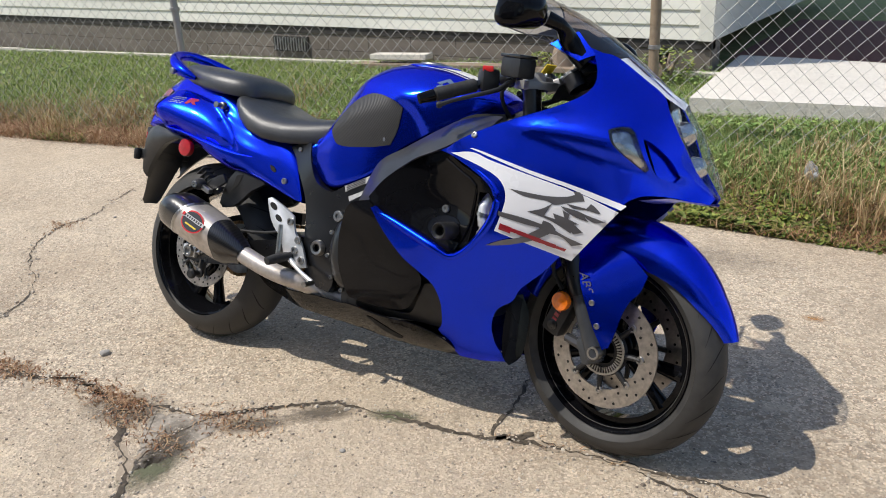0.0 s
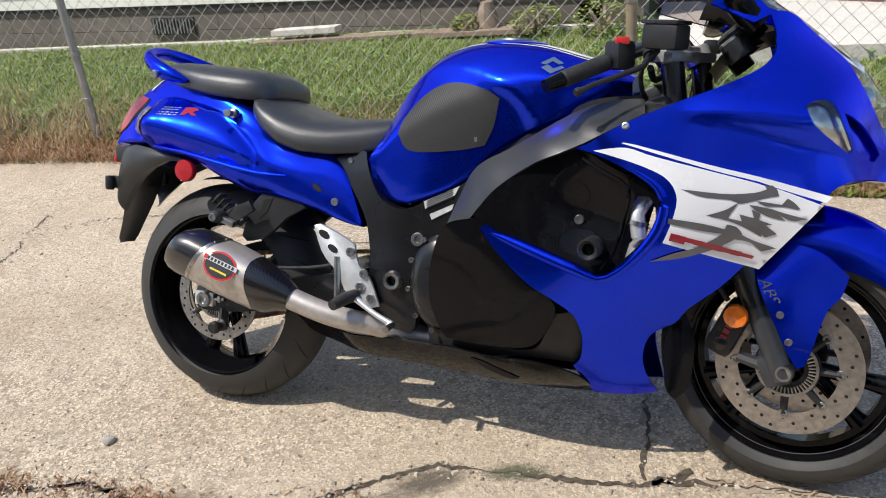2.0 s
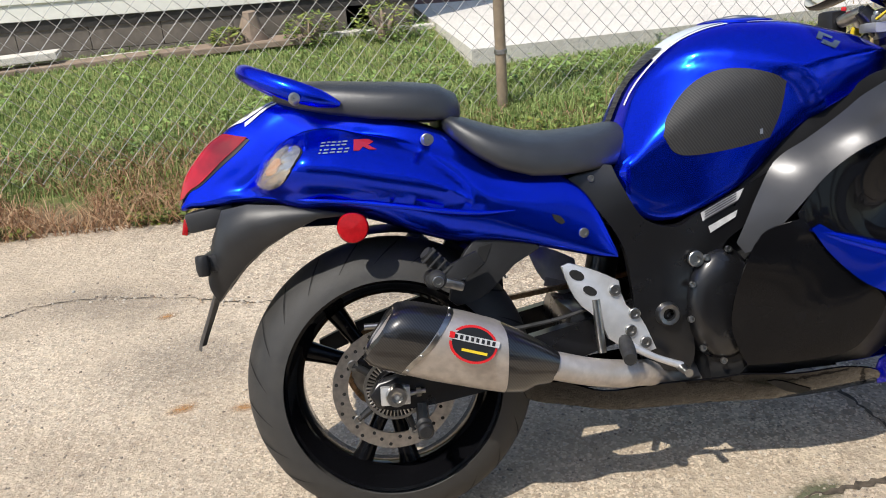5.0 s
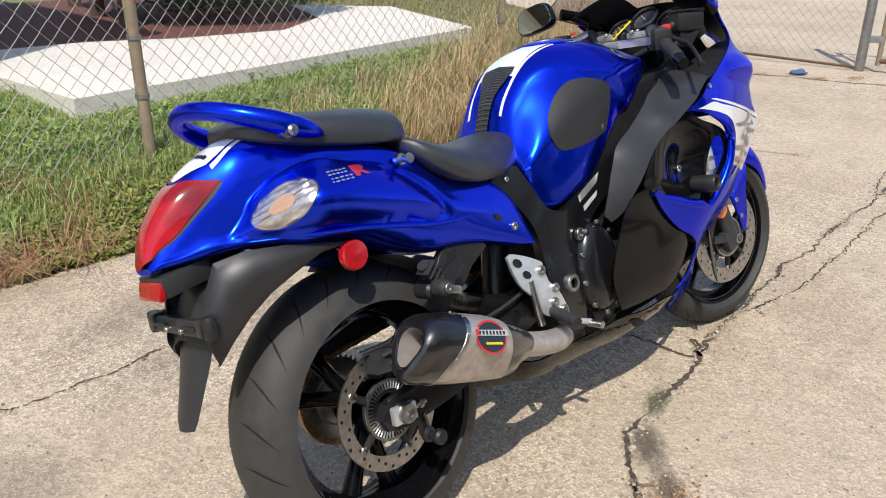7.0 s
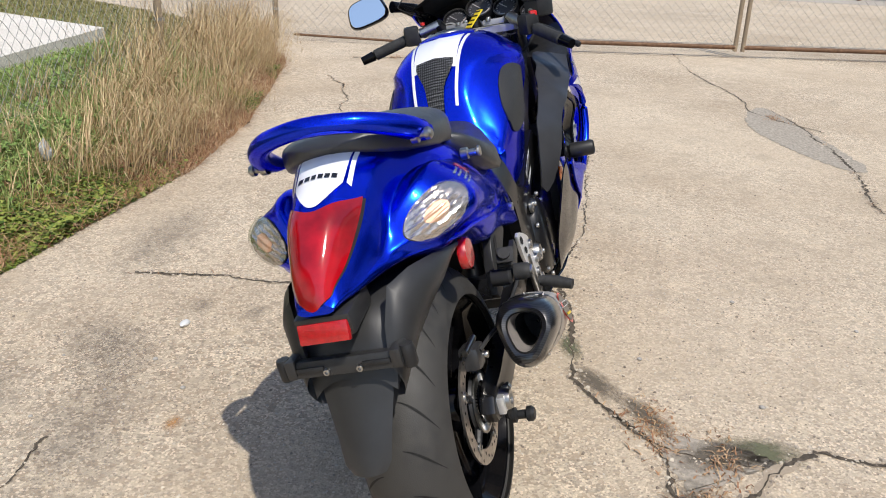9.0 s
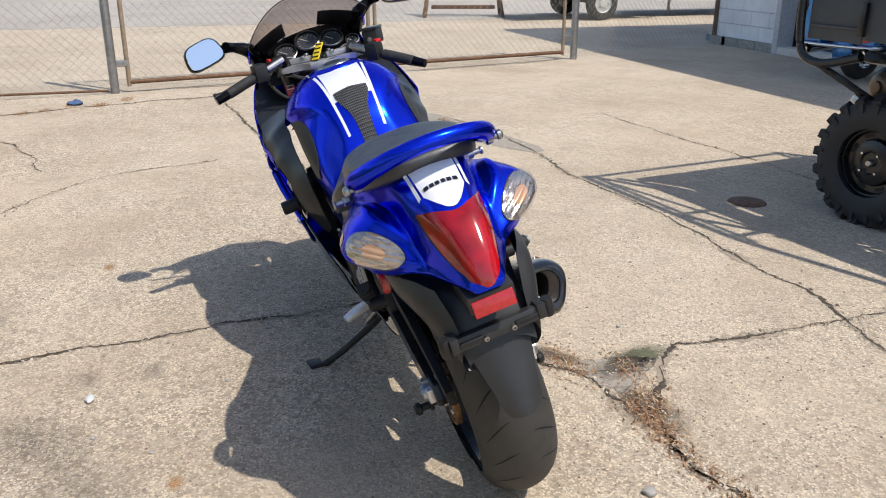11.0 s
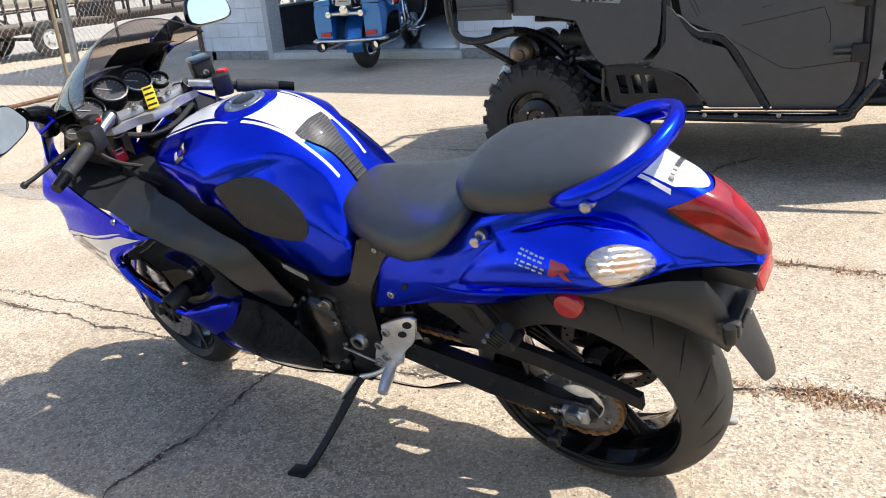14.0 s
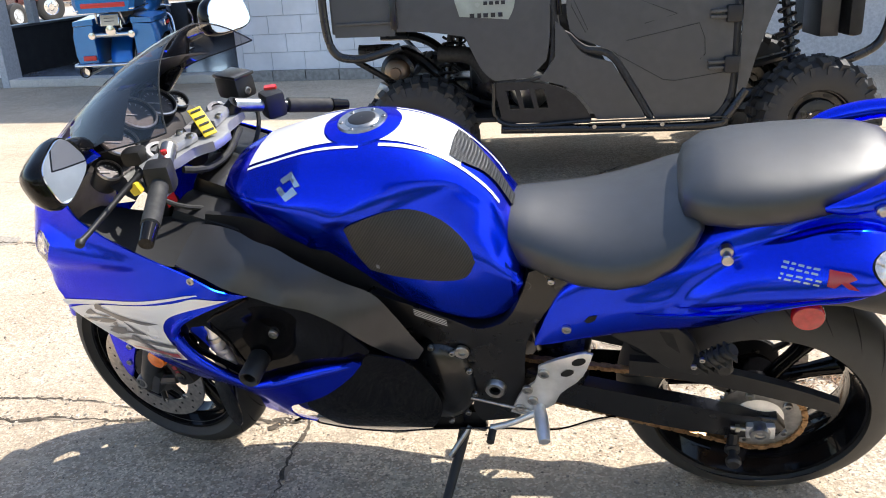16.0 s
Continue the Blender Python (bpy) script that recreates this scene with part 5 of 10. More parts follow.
fair = surface([
    (0.29, 0.61, .268), (0.08, 0.583, .268), (0.378, 0.819, .287), (0.508, 0.833, .277), (0.774, 0.875, .196), (0.824, 0.769, .176),
    (0.802, 0.68, .215), (0.499, 0.695, .288), (0.483, 0.572, .277), (0.40, 0.51, .268), (0.863, 0.808, .1), (0.566, 1.068, .226),
    (0.461, 0.179, .04), (0.286, 0.24, .14), (0.338, 0.791, .292), (0.327, 0.58, .285), (0.845, 0.952, 0), (0.868, 0.908, 0),
    (0.911, 0.84, 0), (0.948, 0.772, 0), (0.965, 0.734, 0), (0.958, 0.705, 0), (0.866, 0.712, .12), (0.82, 0.71, .185), (0.787, 0.69, .212),
    (0.733, 0.629, .222), (0.647, 0.542, .215), (0.532, 0.425, .19), (0.454, 0.35, .15), (0.437, 0.298, .135), (0.448, 0.25, .115),
    (0.495, 0.205, .05), (0.155, 0.18, .1), (0.327, 0.185, .09), (0.0, 0.19, .1), (-0.2, 0.2, .1), (-0.02, 0.29, .19), (0.2, 0.31, .215),
    (0.3, 0.3, .19), (0.31, 0.4, .235), (0.25, 0.45, .255), (0.1, 0.45, .245), (-0.05, 0.4, .215), (0.311, 0.771, .278), (0.638, 0.924, .24),
    (0.664, 0.97, .215), (0.643, 1.048, .205), (0.747, 1.005, .1), (0.812, 0.965, .05), (0.70, 0.78, .238), (0.62, 0.83, .255), (-0.4, 0.25, .1)])


def both(name, fn, material, parent, label="", **kw):
    """The same part on the right (-1) and on the left (1)."""
    return [part(name, fn(s), material, parent, label, **kw) for s in (-1, 1)]


# ---- wheels
def tyre_profile(R, w, rim):
    h = w / 2
    pts = []
    for k in range(-10, 11):
        a = radians(k * 8.2)
        pts.append((R - (h * 0.98) * (1 - math.cos(a)), h * math.sin(a) / math.sin(radians(82))))
    return [(rim - 0.006, -h * 0.62), (rim + 0.006, -h * 0.7), (rim + 0.02, -h * 0.86)] + pts + [(rim + 0.02, h * 0.86), (rim + 0.006, h * 0.7), (rim - 0.006, h * 0.62)]


def grooves(R, w, n, parent, m, rear):
    """Curved tread cuts: thin near-black slivers laid on the crown as groove shade."""
    h = w / 2
    bm = bmesh.new()
    for i in range(n):
        for sgn in (1, -1):
            a0 = 2 * math.pi * (i + (0.5 if sgn > 0 else 0)) / n
            quads = []
            for k in range(9):
                u = k / 8
                b = radians((14 + 46 * u) if rear else (8 + 52 * u)) * sgn
                a = a0 + (0.20 if rear else 0.26) * (u ** 1.5) * (1 if rear else -1)
                r = R - (h * 0.98) * (1 - math.cos(b)) + 0.0012
                y = h * math.sin(b) / math.sin(radians(82))
                da = 0.010 * math.sin(math.pi * min(0.95, max(0.08, u)))
                quads.append([m @ Vector((r * math.cos(a + e), y, r * math.sin(a + e))) for e in (-da, da)])
            loft(bm, quads, closed=False)
    return tagged(part("tread_groove", bm, CUT_SHADE, parent, smooth=False), kind="stuff")


def wheel(name, centre, R, w, rimw, m, parent, rear, label):
    M = Matrix.Translation(centre)
    if m is not None:
        M = m @ M
    tyre_ob = part("tyre", lathe_bm(tyre_profile(R, w, 0.222), M, 96), TYRE, parent, label)
    grooves(R, w, 22 if rear else 24, tyre_ob, M, rear)
    h = rimw / 2
    prof = [(0.228, -h), (0.231, -h + 0.006), (0.222, -h + 0.012), (0.214, -h + 0.03), (0.2, -h * 0.4), (0.2, h * 0.4), (0.214, h - 0.03), (0.222, h - 0.012), (0.231, h - 0.006), (0.228, h),
            (0.222, h - 0.002), (0.208, h - 0.03), (0.193, h * 0.4), (0.193, -h * 0.4), (0.208, -h + 0.03), (0.222, -h + 0.002)]
    rim = part("rim", lathe_bm(prof, M, 96, closed=True), GLOSS_BLACK, parent, "gloss black cast alloy rim")
    part("hub", lathe_bm([(0.012, -0.055), (0.05, -0.05), (0.058, -0.03), (0.045, 0), (0.058, 0.03), (0.05, 0.05), (0.012, 0.055)], M, 32), GLOSS_BLACK, rim)
    for k in range(3):
        a = radians(k * 120 + (20 if rear else 95))
        for d in (-0.17, 0.17):
            e, g = a + d * 0.45, a + d * 1.6
            p, q = Vector((0.045 * math.cos(e), 0, 0.045 * math.sin(e))), Vector((0.2 * math.cos(g), 0, 0.2 * math.sin(g)))
            part("spoke", tube_bm([M @ p, M @ ((p + q) / 2), M @ q], [0.019, 0.017, 0.024], 12, 0.03), GLOSS_BLACK, rim)
    return rim


wheel("front_wheel", AX_F, 0.300, 0.122, 0.098, STEER, bike, False, "worn black front tyre with curved tread cuts")
wheel("rear_wheel", AX_R, 0.311, 0.192, 0.165, None, bike, True, "wide black rear tyre with curved tread cuts")


def disc(centre, y, r0, r1, m, parent, bolts, label):
    """A drilled brake rotor with its carrier."""
    M = Matrix.Translation(centre + Vector((0, y, 0)))
    if m is not None:
        M = m @ M
    ob = part("brake_disc", lathe_bm([(r0, -0.0025), (r1, -0.0025), (r1, 0.0025), (r0, 0.0025)], M, 72, closed=True), DISC_STEEL, parent, label)
    hb = bmesh.new()
    for i in range(36):
        a = 2 * math.pi * i / 36
        r = r0 + (r1 - r0) * (0.25 + 0.25 * (i % 3))
        for s in (-1, 1):
            c = Vector((r * math.cos(a), s * 0.0028, r * math.sin(a)))
            bmesh.ops.create_circle(hb, cap_ends=True, segments=8, radius=0.004, matrix=M @ Matrix.Translation(c) @ pose(0, 0, 0, 90, 0, 0))
    tagged(part("drilled_hole", hb, CUT_SHADE, ob, smooth=False), kind="stuff")
    part("carrier", lathe_bm([(0.035, -0.004), (r0 * 0.62, -0.004), (r0 * 0.66, 0.004), (0.035, 0.004)], M, 48, closed=True), BLACK_PLASTIC, ob)
    for i in range(bolts):
        a = 2 * math.pi * i / bolts
        p, q = Vector((r0 * 0.6 * math.cos(a), 0, r0 * 0.6 * math.sin(a))), Vector((r0 * 1.03 * math.cos(a), 0, r0 * 1.03 * math.sin(a)))
        part("carrier_arm", rod_bm(M @ p, M @ q, 0.009, 0.007, 8), BLACK_PLASTIC, ob)
        n = M.to_3x3() @ Vector((0, 1 if y > 0 else -1, 0))
        part("rotor_button", bolt_bm(M @ q, n, 0.011, 0.006), STEEL, ob)
    return ob


disc(AX_F, -0.075, 0.105, 0.155, STEER, bike, 8, "drilled steel front brake disc")
disc(AX_F, 0.075, 0.105, 0.155, STEER, bike, 8, "drilled steel front brake disc")
disc(AX_R, -0.085, 0.098, 0.130, None, bike, 5, "drilled steel rear brake disc")

# toothed sensor ring in front of the discs
for c, y, m_ in ((AX_F, -0.083, STEER), (AX_R, -0.093, Matrix())):
    bm = bmesh.new()
    for i in range(44):
        a = 2 * math.pi * i / 44
        M = m_ @ Matrix.Translation(c + Vector((0, y, 0)))
        rod(bm, M @ Vector((0.045 * math.cos(a), 0, 0.045 * math.sin(a))), M @ Vector((0.062 * math.cos(a), 0, 0.062 * math.sin(a))), 0.0022, seg=5)
    lathe(bm, [(0.06, -0.002), (0.066, -0.002), (0.066, 0.002), (0.06, 0.002)], m_ @ Matrix.Translation(c + Vector((0, y, 0))), 40, closed=True)
    part("sensor_ring", bm, STEEL, bike)


def axle_end(c, y, m, r=0.017):
    s = 1 if y > 0 else -1
    bm = lathe_bm([(0.006, y), (0.011, y + s * 0.001), (0.012, y + s * 0.006), (r, y + s * 0.006), (r + 0.003, y - s * 0.004), (r + 0.003, y - s * 0.03), (0.006, y - s * 0.03)], (m or Matrix()) @ Matrix.Translation(c), 24)
    return part("axle_nut", bm, STEEL, bike, "bright steel axle nut")


axle_end(AX_F, -0.125, STEER)
axle_end(AX_F, 0.125, STEER)
axle_end(AX_R, -0.15, None, 0.02)
axle_end(AX_R, 0.15, None, 0.02)

# ---- front fork, calipers, fender
back = Vector((-math.sin(radians(23.4)), 0, math.cos(radians(23.4))))
for s in (-1, 1):
    foot = AX_F + Vector((-0.01, s * 0.105, 0))
    part("fork_slider", rod_bm(foot - back * 0.02, foot + back * 0.16, 0.026, 0.025, 18), FORK_GREY, bike, m=STEER)
    part("fork_tube", rod_bm(foot + back * 0.15, foot + back * 0.62, 0.03, 0.03, 20), FRAME_BLACK, bike, m=STEER)
    part("axle_clamp", box_bm(foot + Vector((-0.012, 0, 0.0)), (0.06, 0.036, 0.075), (0, -23, 0), 0.014), FORK_GREY, bike, m=STEER)
    cal = part("brake_caliper", box_bm(AX_F + Vector((-0.125, s * 0.083, 0.075)), (0.06, 0.075, 0.125), (0, 24, 0), 0.016), BLACK_PLASTIC, bike, "black radial brake caliper", m=STEER)
    for dz in (-0.03, 0.03):
        part("caliper_piston", bolt_bm(AX_F + Vector((-0.125 + dz * 0.4, s * 0.121, 0.075 + dz)), (0, s, 0), 0.015, 0.004, False), FRAME_BLACK, cal, m=STEER)
    lb = bmesh.new()
    for k, (ln, o) in enumerate(((0.010, -0.03), (0.012, -0.016), (0.011, -0.001), (0.012, 0.014), (0.010, 0.028))):
        box(lb, AX_F + Vector((-0.125 + o * 0.42, s * 0.1215, 0.075 + o)), (0.014, 0.0016, ln), (0, 24, 0))
    part("brand_mark", lb, RED_DECAL, cal, m=STEER)
    part("caliper_bracket", rod_bm(AX_F + Vector((-0.10, s * 0.1, 0.015)), AX_F + Vector((-0.02, s * 0.108, 0.0)), 0.013, 0.016, 8), SATIN_GREY, bike, m=STEER)
    refl = AX_F + Vector((-0.104, s * 0.142, 0.118))
    rm = Matrix.Translation(refl) @ pose(0, 0, 0, 0, 0, 0)
    part("side_reflector", lathe_bm([(0.0005, s * 0.012), (0.024, s * 0.008), (0.027, s * 0.0), (0.024, -s * 0.012), (0.001, -s * 0.012)], rm, 28), ORANGE_LENS, bike, "round orange side reflector", m=STEER)
    part("reflector_stem", rod_bm(refl - Vector((0, s * 0.01, 0)), refl - Vector((-0.02, s * 0.05, 0.02)), 0.006), BLACK_PLASTIC, bike, m=STEER)
    part("brake_hose", tube_bm([AX_F + Vector((-0.13, s * 0.1, 0.14)), AX_F + Vector((-0.16, s * 0.11, 0.2)), AX_F + Vector((-0.13, s * 0.1, 0.3)), AX_F + Vector((-0.16, s * 0.07, 0.42))], 0.006, 8), RUBBER, bike, m=STEER)


def fender():
    """A shell round the wheel with a crowned section, long in front."""
    bm = bmesh.new()
    rows = []
    N, K = 44, 22
    for i in range(N + 1):
        u = i / N
        ang = radians(158 - 142 * u)
        R = 0.322 + 0.028 * math.sin(math.pi * min(1, u * 1.15)) + 0.012 * u
        half = 0.088 * (0.55 + 0.45 * math.sin(math.pi * min(1, 0.18 + 0.85 * u)))
        if u > 0.8:
            half *= 1 - 0.55 * ((u - 0.8) / 0.2) ** 2
        drop = 0.118 * (0.7 + 0.3 * math.sin(math.pi * u)) * (1 - 0.62 * max(0, (u - 0.60) / 0.40) ** 1.3)
        row = []
        for k in range(K + 1):
            v = k / K * 2 - 1
            a = v * radians(100)
            y = half * math.sin(max(-1.5708, min(1.5708, a)))
            r = R - drop * (1 - math.cos(a * 0.9)) * 0.9
            row.append(bm.verts.new((AX_F.x + r * math.cos(ang), y, AX_F.z + r * math.sin(ang))))
        rows.append(row)
    for a, b in zip(rows, rows[1:]):
        for k in range(K):
            bm.faces.new((a[k], a[k + 1], b[k + 1], b[k]))
    bmesh.ops.recalc_face_normals(bm, faces=bm.faces)
    bmesh.ops.solidify(bm, geom=list(bm.faces), thickness=0.004)
    return bm


fender_ob = part("front_fender", fender(), BLUE, bike, "blue front fender over the tyre", m=STEER)
for s in (-1, 1):
    cov = [(0.655, 0.575), (0.72, 0.59), (0.80, 0.575), (0.86, 0.53), (0.848, 0.485), (0.828, 0.46), (0.815, 0.42), (0.806, 0.375), (0.792, 0.333), (0.778, 0.325), (0.752, 0.37), (0.728, 0.42), (0.70, 0.475), (0.68, 0.52)]
    fc = surface([(0.66, 0.575, .10), (0.72, 0.59, .092), (0.80, 0.575, .088), (0.86, 0.53, .09), (0.83, 0.46, .108), (0.80, 0.37, .127), (0.78, 0.325, .13), (0.75, 0.37, .138), (0.70, 0.475, .135), (0.75, 0.45, .132), (0.68, 0.53, .115)])
    cover = part("fork_cover", sheet([(x + 0.004, z - 0.006) for x, z in cov], fc, s, 0.005, 0.0), BLUE, fender_ob, m=STEER)
    for bx, bz in ((0.742, 0.435), (0.763, 0.378)):
        part("cover_bolt", bolt_bm((bx, s * (fc(bx, bz) + 0.001), bz), (0, s, 0), 0.008, 0.004), STEEL, cover, m=STEER)
    cu = bpy.data.curves.new("lettering", "FONT")
    cu.body, cu.size, cu.align_x, cu.align_y, cu.extrude, cu.shear = "ABS", 0.034, "CENTER", "CENTER", 0.0006, 0.3
    ab = new("lettering", cu)
    cu.materials.append(SILVER_DECAL)
    ab.parent = cover
    ab.matrix_basis = STEER @ (pose(0.714, s * 0.1325, 0.485, 0, 0, 0) @ (pose(0, 0, 0, 90, 0, 0) if s < 0 else pose(0, 0, 0, 90, 0, 180)) @ pose(0, 0, 0, 0, 0, -62 if s < 0 else 62))

# ---- bars, levers, switches, gauges, mirrors
for s in (-1, 1):
    root, out = (Vector((0.436, -0.125, 1.0)), Vector((0.304, -0.325, 0.924))) if s < 0 else (Vector((0.43, 0.125, 1.01)), Vector((0.332, 0.331, 0.952)))
    d = (out - root).normalized()
    part("handlebar", rod_bm(root, out, 0.0115), FRAME_BLACK, bike, m=STEER)
    part("bar_clamp", rod_bm(root - d * 0.005, root + d * 0.062, 0.0165, 0.0155, 18), STEEL, bike, "bare metal bar clamp", m=STEER)
    part("grip", lathe_bm([(0.012, 0.0)] + [(0.0175 + 0.0008 * (k % 2), 0.004 + 0.0058 * k) for k in range(20)] + [(0.012, 0.12)], Matrix.Translation(out - d * 0.128) @ d.to_track_quat("Y", "Z").to_matrix().to_4x4(), 20), RUBBER, bike, "ribbed black rubber grip", m=STEER)
    part("bar_weight", rod_bm(out - d * 0.008, out + d * 0.035, 0.0165, 0.014, 20), GLOSS_BLACK, bike, m=STEER)
    part("clip_on_clamp", rod_bm(root + Vector((-0.002, 0, 0.006)), (0.468, s * 0.112, 0.965), 0.019, 0.024, 20), FRAME_BLACK, bike, m=STEER)
    sw = root + d * 0.09
    LEVER_END = out + d * 0.03 + Vector((0.135, 0.026, -0.004) if s > 0 else (0.07, 0, -0.012))
    part("switch_housing", box_bm(sw + Vector((0, 0, 0.004)), (0.05, 0.052, 0.062), (0, 0, math.degrees(math.atan2(d.y, d.x))), 0.012), BLACK_PLASTIC, bike, m=STEER)
    part("lever_perch", rod_bm(root + d * 0.03 + Vector((0.012, 0, 0)), root + d * 0.07 + Vector((0.05, 0, -0.005)), 0.012, 0.014, 12), ALU if s > 0 else BLACK_PLASTIC, bike, m=STEER)
    part("lever", tube_bm([root + d * 0.07 + Vector((0.05, 0, -0.004)), root + d * 0.13 + Vector((0.085, s * 0.005, -0.008)), out + Vector((0.125 if s > 0 else 0.075, 0.025 if s > 0 else 0, -0.008)), LEVER_END], [0.008, 0.0065, 0.0055, 0.0065], 10, 0.03), BLACK_PLASTIC, bike, "black control lever", m=STEER)
    part("lever_ball", bolt_bm(LEVER_END, d, 0.009, 0.009, False), BLACK_PLASTIC, bike, m=STEER)
    part("fork_cap", lathe_bm([(0.001, 0.008), (0.007, 0.008), (0.008, 0.002), (0.018, 0.001), (0.02, -0.02), (0.001, -0.02)], Matrix.Translation((0.47, s * 0.105, 0.992)) @ back.to_track_quat("Y", "Z").to_matrix().to_4x4(), 24), CHAIN_GOLD if s > 0 else STEEL, bike, m=STEER)
part("kill_switch", box_bm((0.398, -0.212, 1.006), (0.022, 0.03, 0.016), (0, 0, -60), 0.005), BRIGHT_RED, bike, "red engine stop switch", m=STEER)
part("starter_button", box_bm((0.405, 0.165, 1.024), (0.012, 0.012, 0.01), (0, 0, 60), 0.003), BRIGHT_RED, bike, m=STEER)
res = part("fluid_reservoir", box_bm((0.488, -0.204, 1.012), (0.085, 0.055, 0.052), (0, 4, -18), 0.01), BLACK_PLASTIC, bike, "square black brake fluid reservoir", m=STEER)
part("reservoir_cap", box_bm((0.488, -0.204, 1.041), (0.088, 0.058, 0.009), (0, 4, -18), 0.004), FRAME_BLACK, res, m=STEER)
part("sight_glass", bolt_bm((0.446, -0.190, 1.008), (-1, 0.3, 0), 0.009, 0.003), STEEL, res, m=STEER)
part("clutch_reservoir", box_bm((0.50, 0.15, 1.0), (0.045, 0.042, 0.034), (0, 4, 18), 0.012), BLACK_PLASTIC, bike, m=STEER)
for s in (-1, 1):
    part("fork_tube", rod_bm((0.482, s * 0.124, 0.96), (0.505, s * 0.124, 0.80), 0.025, 0.025, 20), FRAME_BLACK, bike, m=STEER)
wl = part("warning_label", box_bm((0.4655, 0.126, 0.902), (0.002, 0.03, 0.05), (0, 10, 0)), BRIGHT_RED, bike, "red warning label with white print", m=STEER)
for k in range(3):
    part("label_print", box_bm((0.4635, 0.126, 0.890 + 0.012 * k), (0.001, 0.022, 0.003), (0, 10, 0)), LABEL_WHITE, wl, m=STEER)
bm = flat_plate([(0.50, -0.15), (0.535, -0.10), (0.52, 0), (0.535, 0.10), (0.50, 0.15), (0.44, 0.135), (0.43, 0.05), (0.405, 0.03), (0.405, -0.03), (0.43, -0.05), (0.44, -0.135)], 0.0, 0.022, True, 0.02, 60, 0.004)
clamp = part("top_yoke", bm, YOKE_GREY, bike, "silver cast top yoke", m=STEER @ Matrix.Translation((-0.012, 0, 0.984)) @ pose(0, 0, 0, -90, 0, 0) @ Matrix.Diagonal((1, 1, 1, 1)))
for s in (-1, 1):
    part("yoke_arm", box_bm((0.462, s * 0.075, 0.992), (0.052, 0.10, 0.020), (0, 6, s * -10), 0.008), YOKE_GREY, clamp, m=STEER)
    part("yoke_boss", lathe_bm([(0.021, 0.012), (0.030, 0.012), (0.033, 0.006), (0.033, -0.03)], Matrix.Translation((0.472, s * 0.108, 0.985)) @ back.to_track_quat("Y", "Z").to_matrix().to_4x4(), 28), YOKE_GREY, clamp, m=STEER)
    for dx, dy in ((-0.02, 0.052), (0.016, 0.04)):
        part("yoke_bolt", bolt_bm((0.452 + dx, s * dy, 1.003), (0, 0, 1), 0.008, 0.006), STEEL, clamp, m=STEER)
    part("fork_pinch_bolt", bolt_bm((0.436, s * 0.10, 0.972), (-1, 0, 0), 0.007, 0.008), STEEL, clamp, m=STEER)
part("wiring_loom", tube_bm([(0.43, 0.10, 0.95), (0.41, 0.05, 0.93), (0.415, -0.03, 0.925), (0.43, -0.11, 0.95)], 0.008, 8), RUBBER, bike, m=STEER)
part("clutch_hose", tube_bm([(0.49, 0.16, 0.985), (0.46, 0.19, 0.95), (0.42, 0.16, 0.90), (0.40, 0.10, 0.86)], 0.0055, 8), RUBBER, bike, m=STEER)
part("brake_hose", tube_bm([(0.47, -0.19, 0.985), (0.44, -0.20, 0.95), (0.43, -0.16, 0.90), (0.44, -0.10, 0.86)], 0.0055, 8), RUBBER, bike, m=STEER)
part("connector", box_bm((0.455, 0.215, 0.965), (0.02, 0.02, 0.026), (0, 20, 20), 0.004), YELLOW_TAG, bike, "yellow wiring connector", m=STEER)
part("ignition_lock", lathe_bm([(0.001, 0.03), (0.014, 0.03), (0.018, 0.024), (0.018, -0.02), (0.001, -0.02)], Matrix.Translation((0.455, 0, 0.98)) @ back.to_track_quat("Y", "Z").to_matrix().to_4x4(), 24), FRAME_BLACK, clamp, m=STEER)
part("steering_nut", lathe_bm([(0.001, 0.018), (0.016, 0.018), (0.018, 0.014), (0.018, -0.01), (0.001, -0.01)], Matrix.Translation((0.478, 0.0, 0.978)) @ back.to_track_quat("Y", "Z").to_matrix().to_4x4(), 6), STEEL, clamp, m=STEER)
part("key_tag", box_bm((0.437, -0.007, 1.012), (0.004, 0.030, 0.074), (0, 55, -40), 0.001), YELLOW_TAG, bike, "yellow paper key tag with scribbled writing")
kt = bmesh.new()
for k in range(4):
    box(kt, (0.4366 + 0.0113 * (1.5 - k), -0.0067 - 0.0095 * (1.5 - k), 1.0147 + 0.0103 * (1.5 - k)), (0.0035, 0.022 + 0.003 * (k % 2), 0.004), (0, 55, -40))
part("tag_writing", kt, BLACK_DECAL, bike)

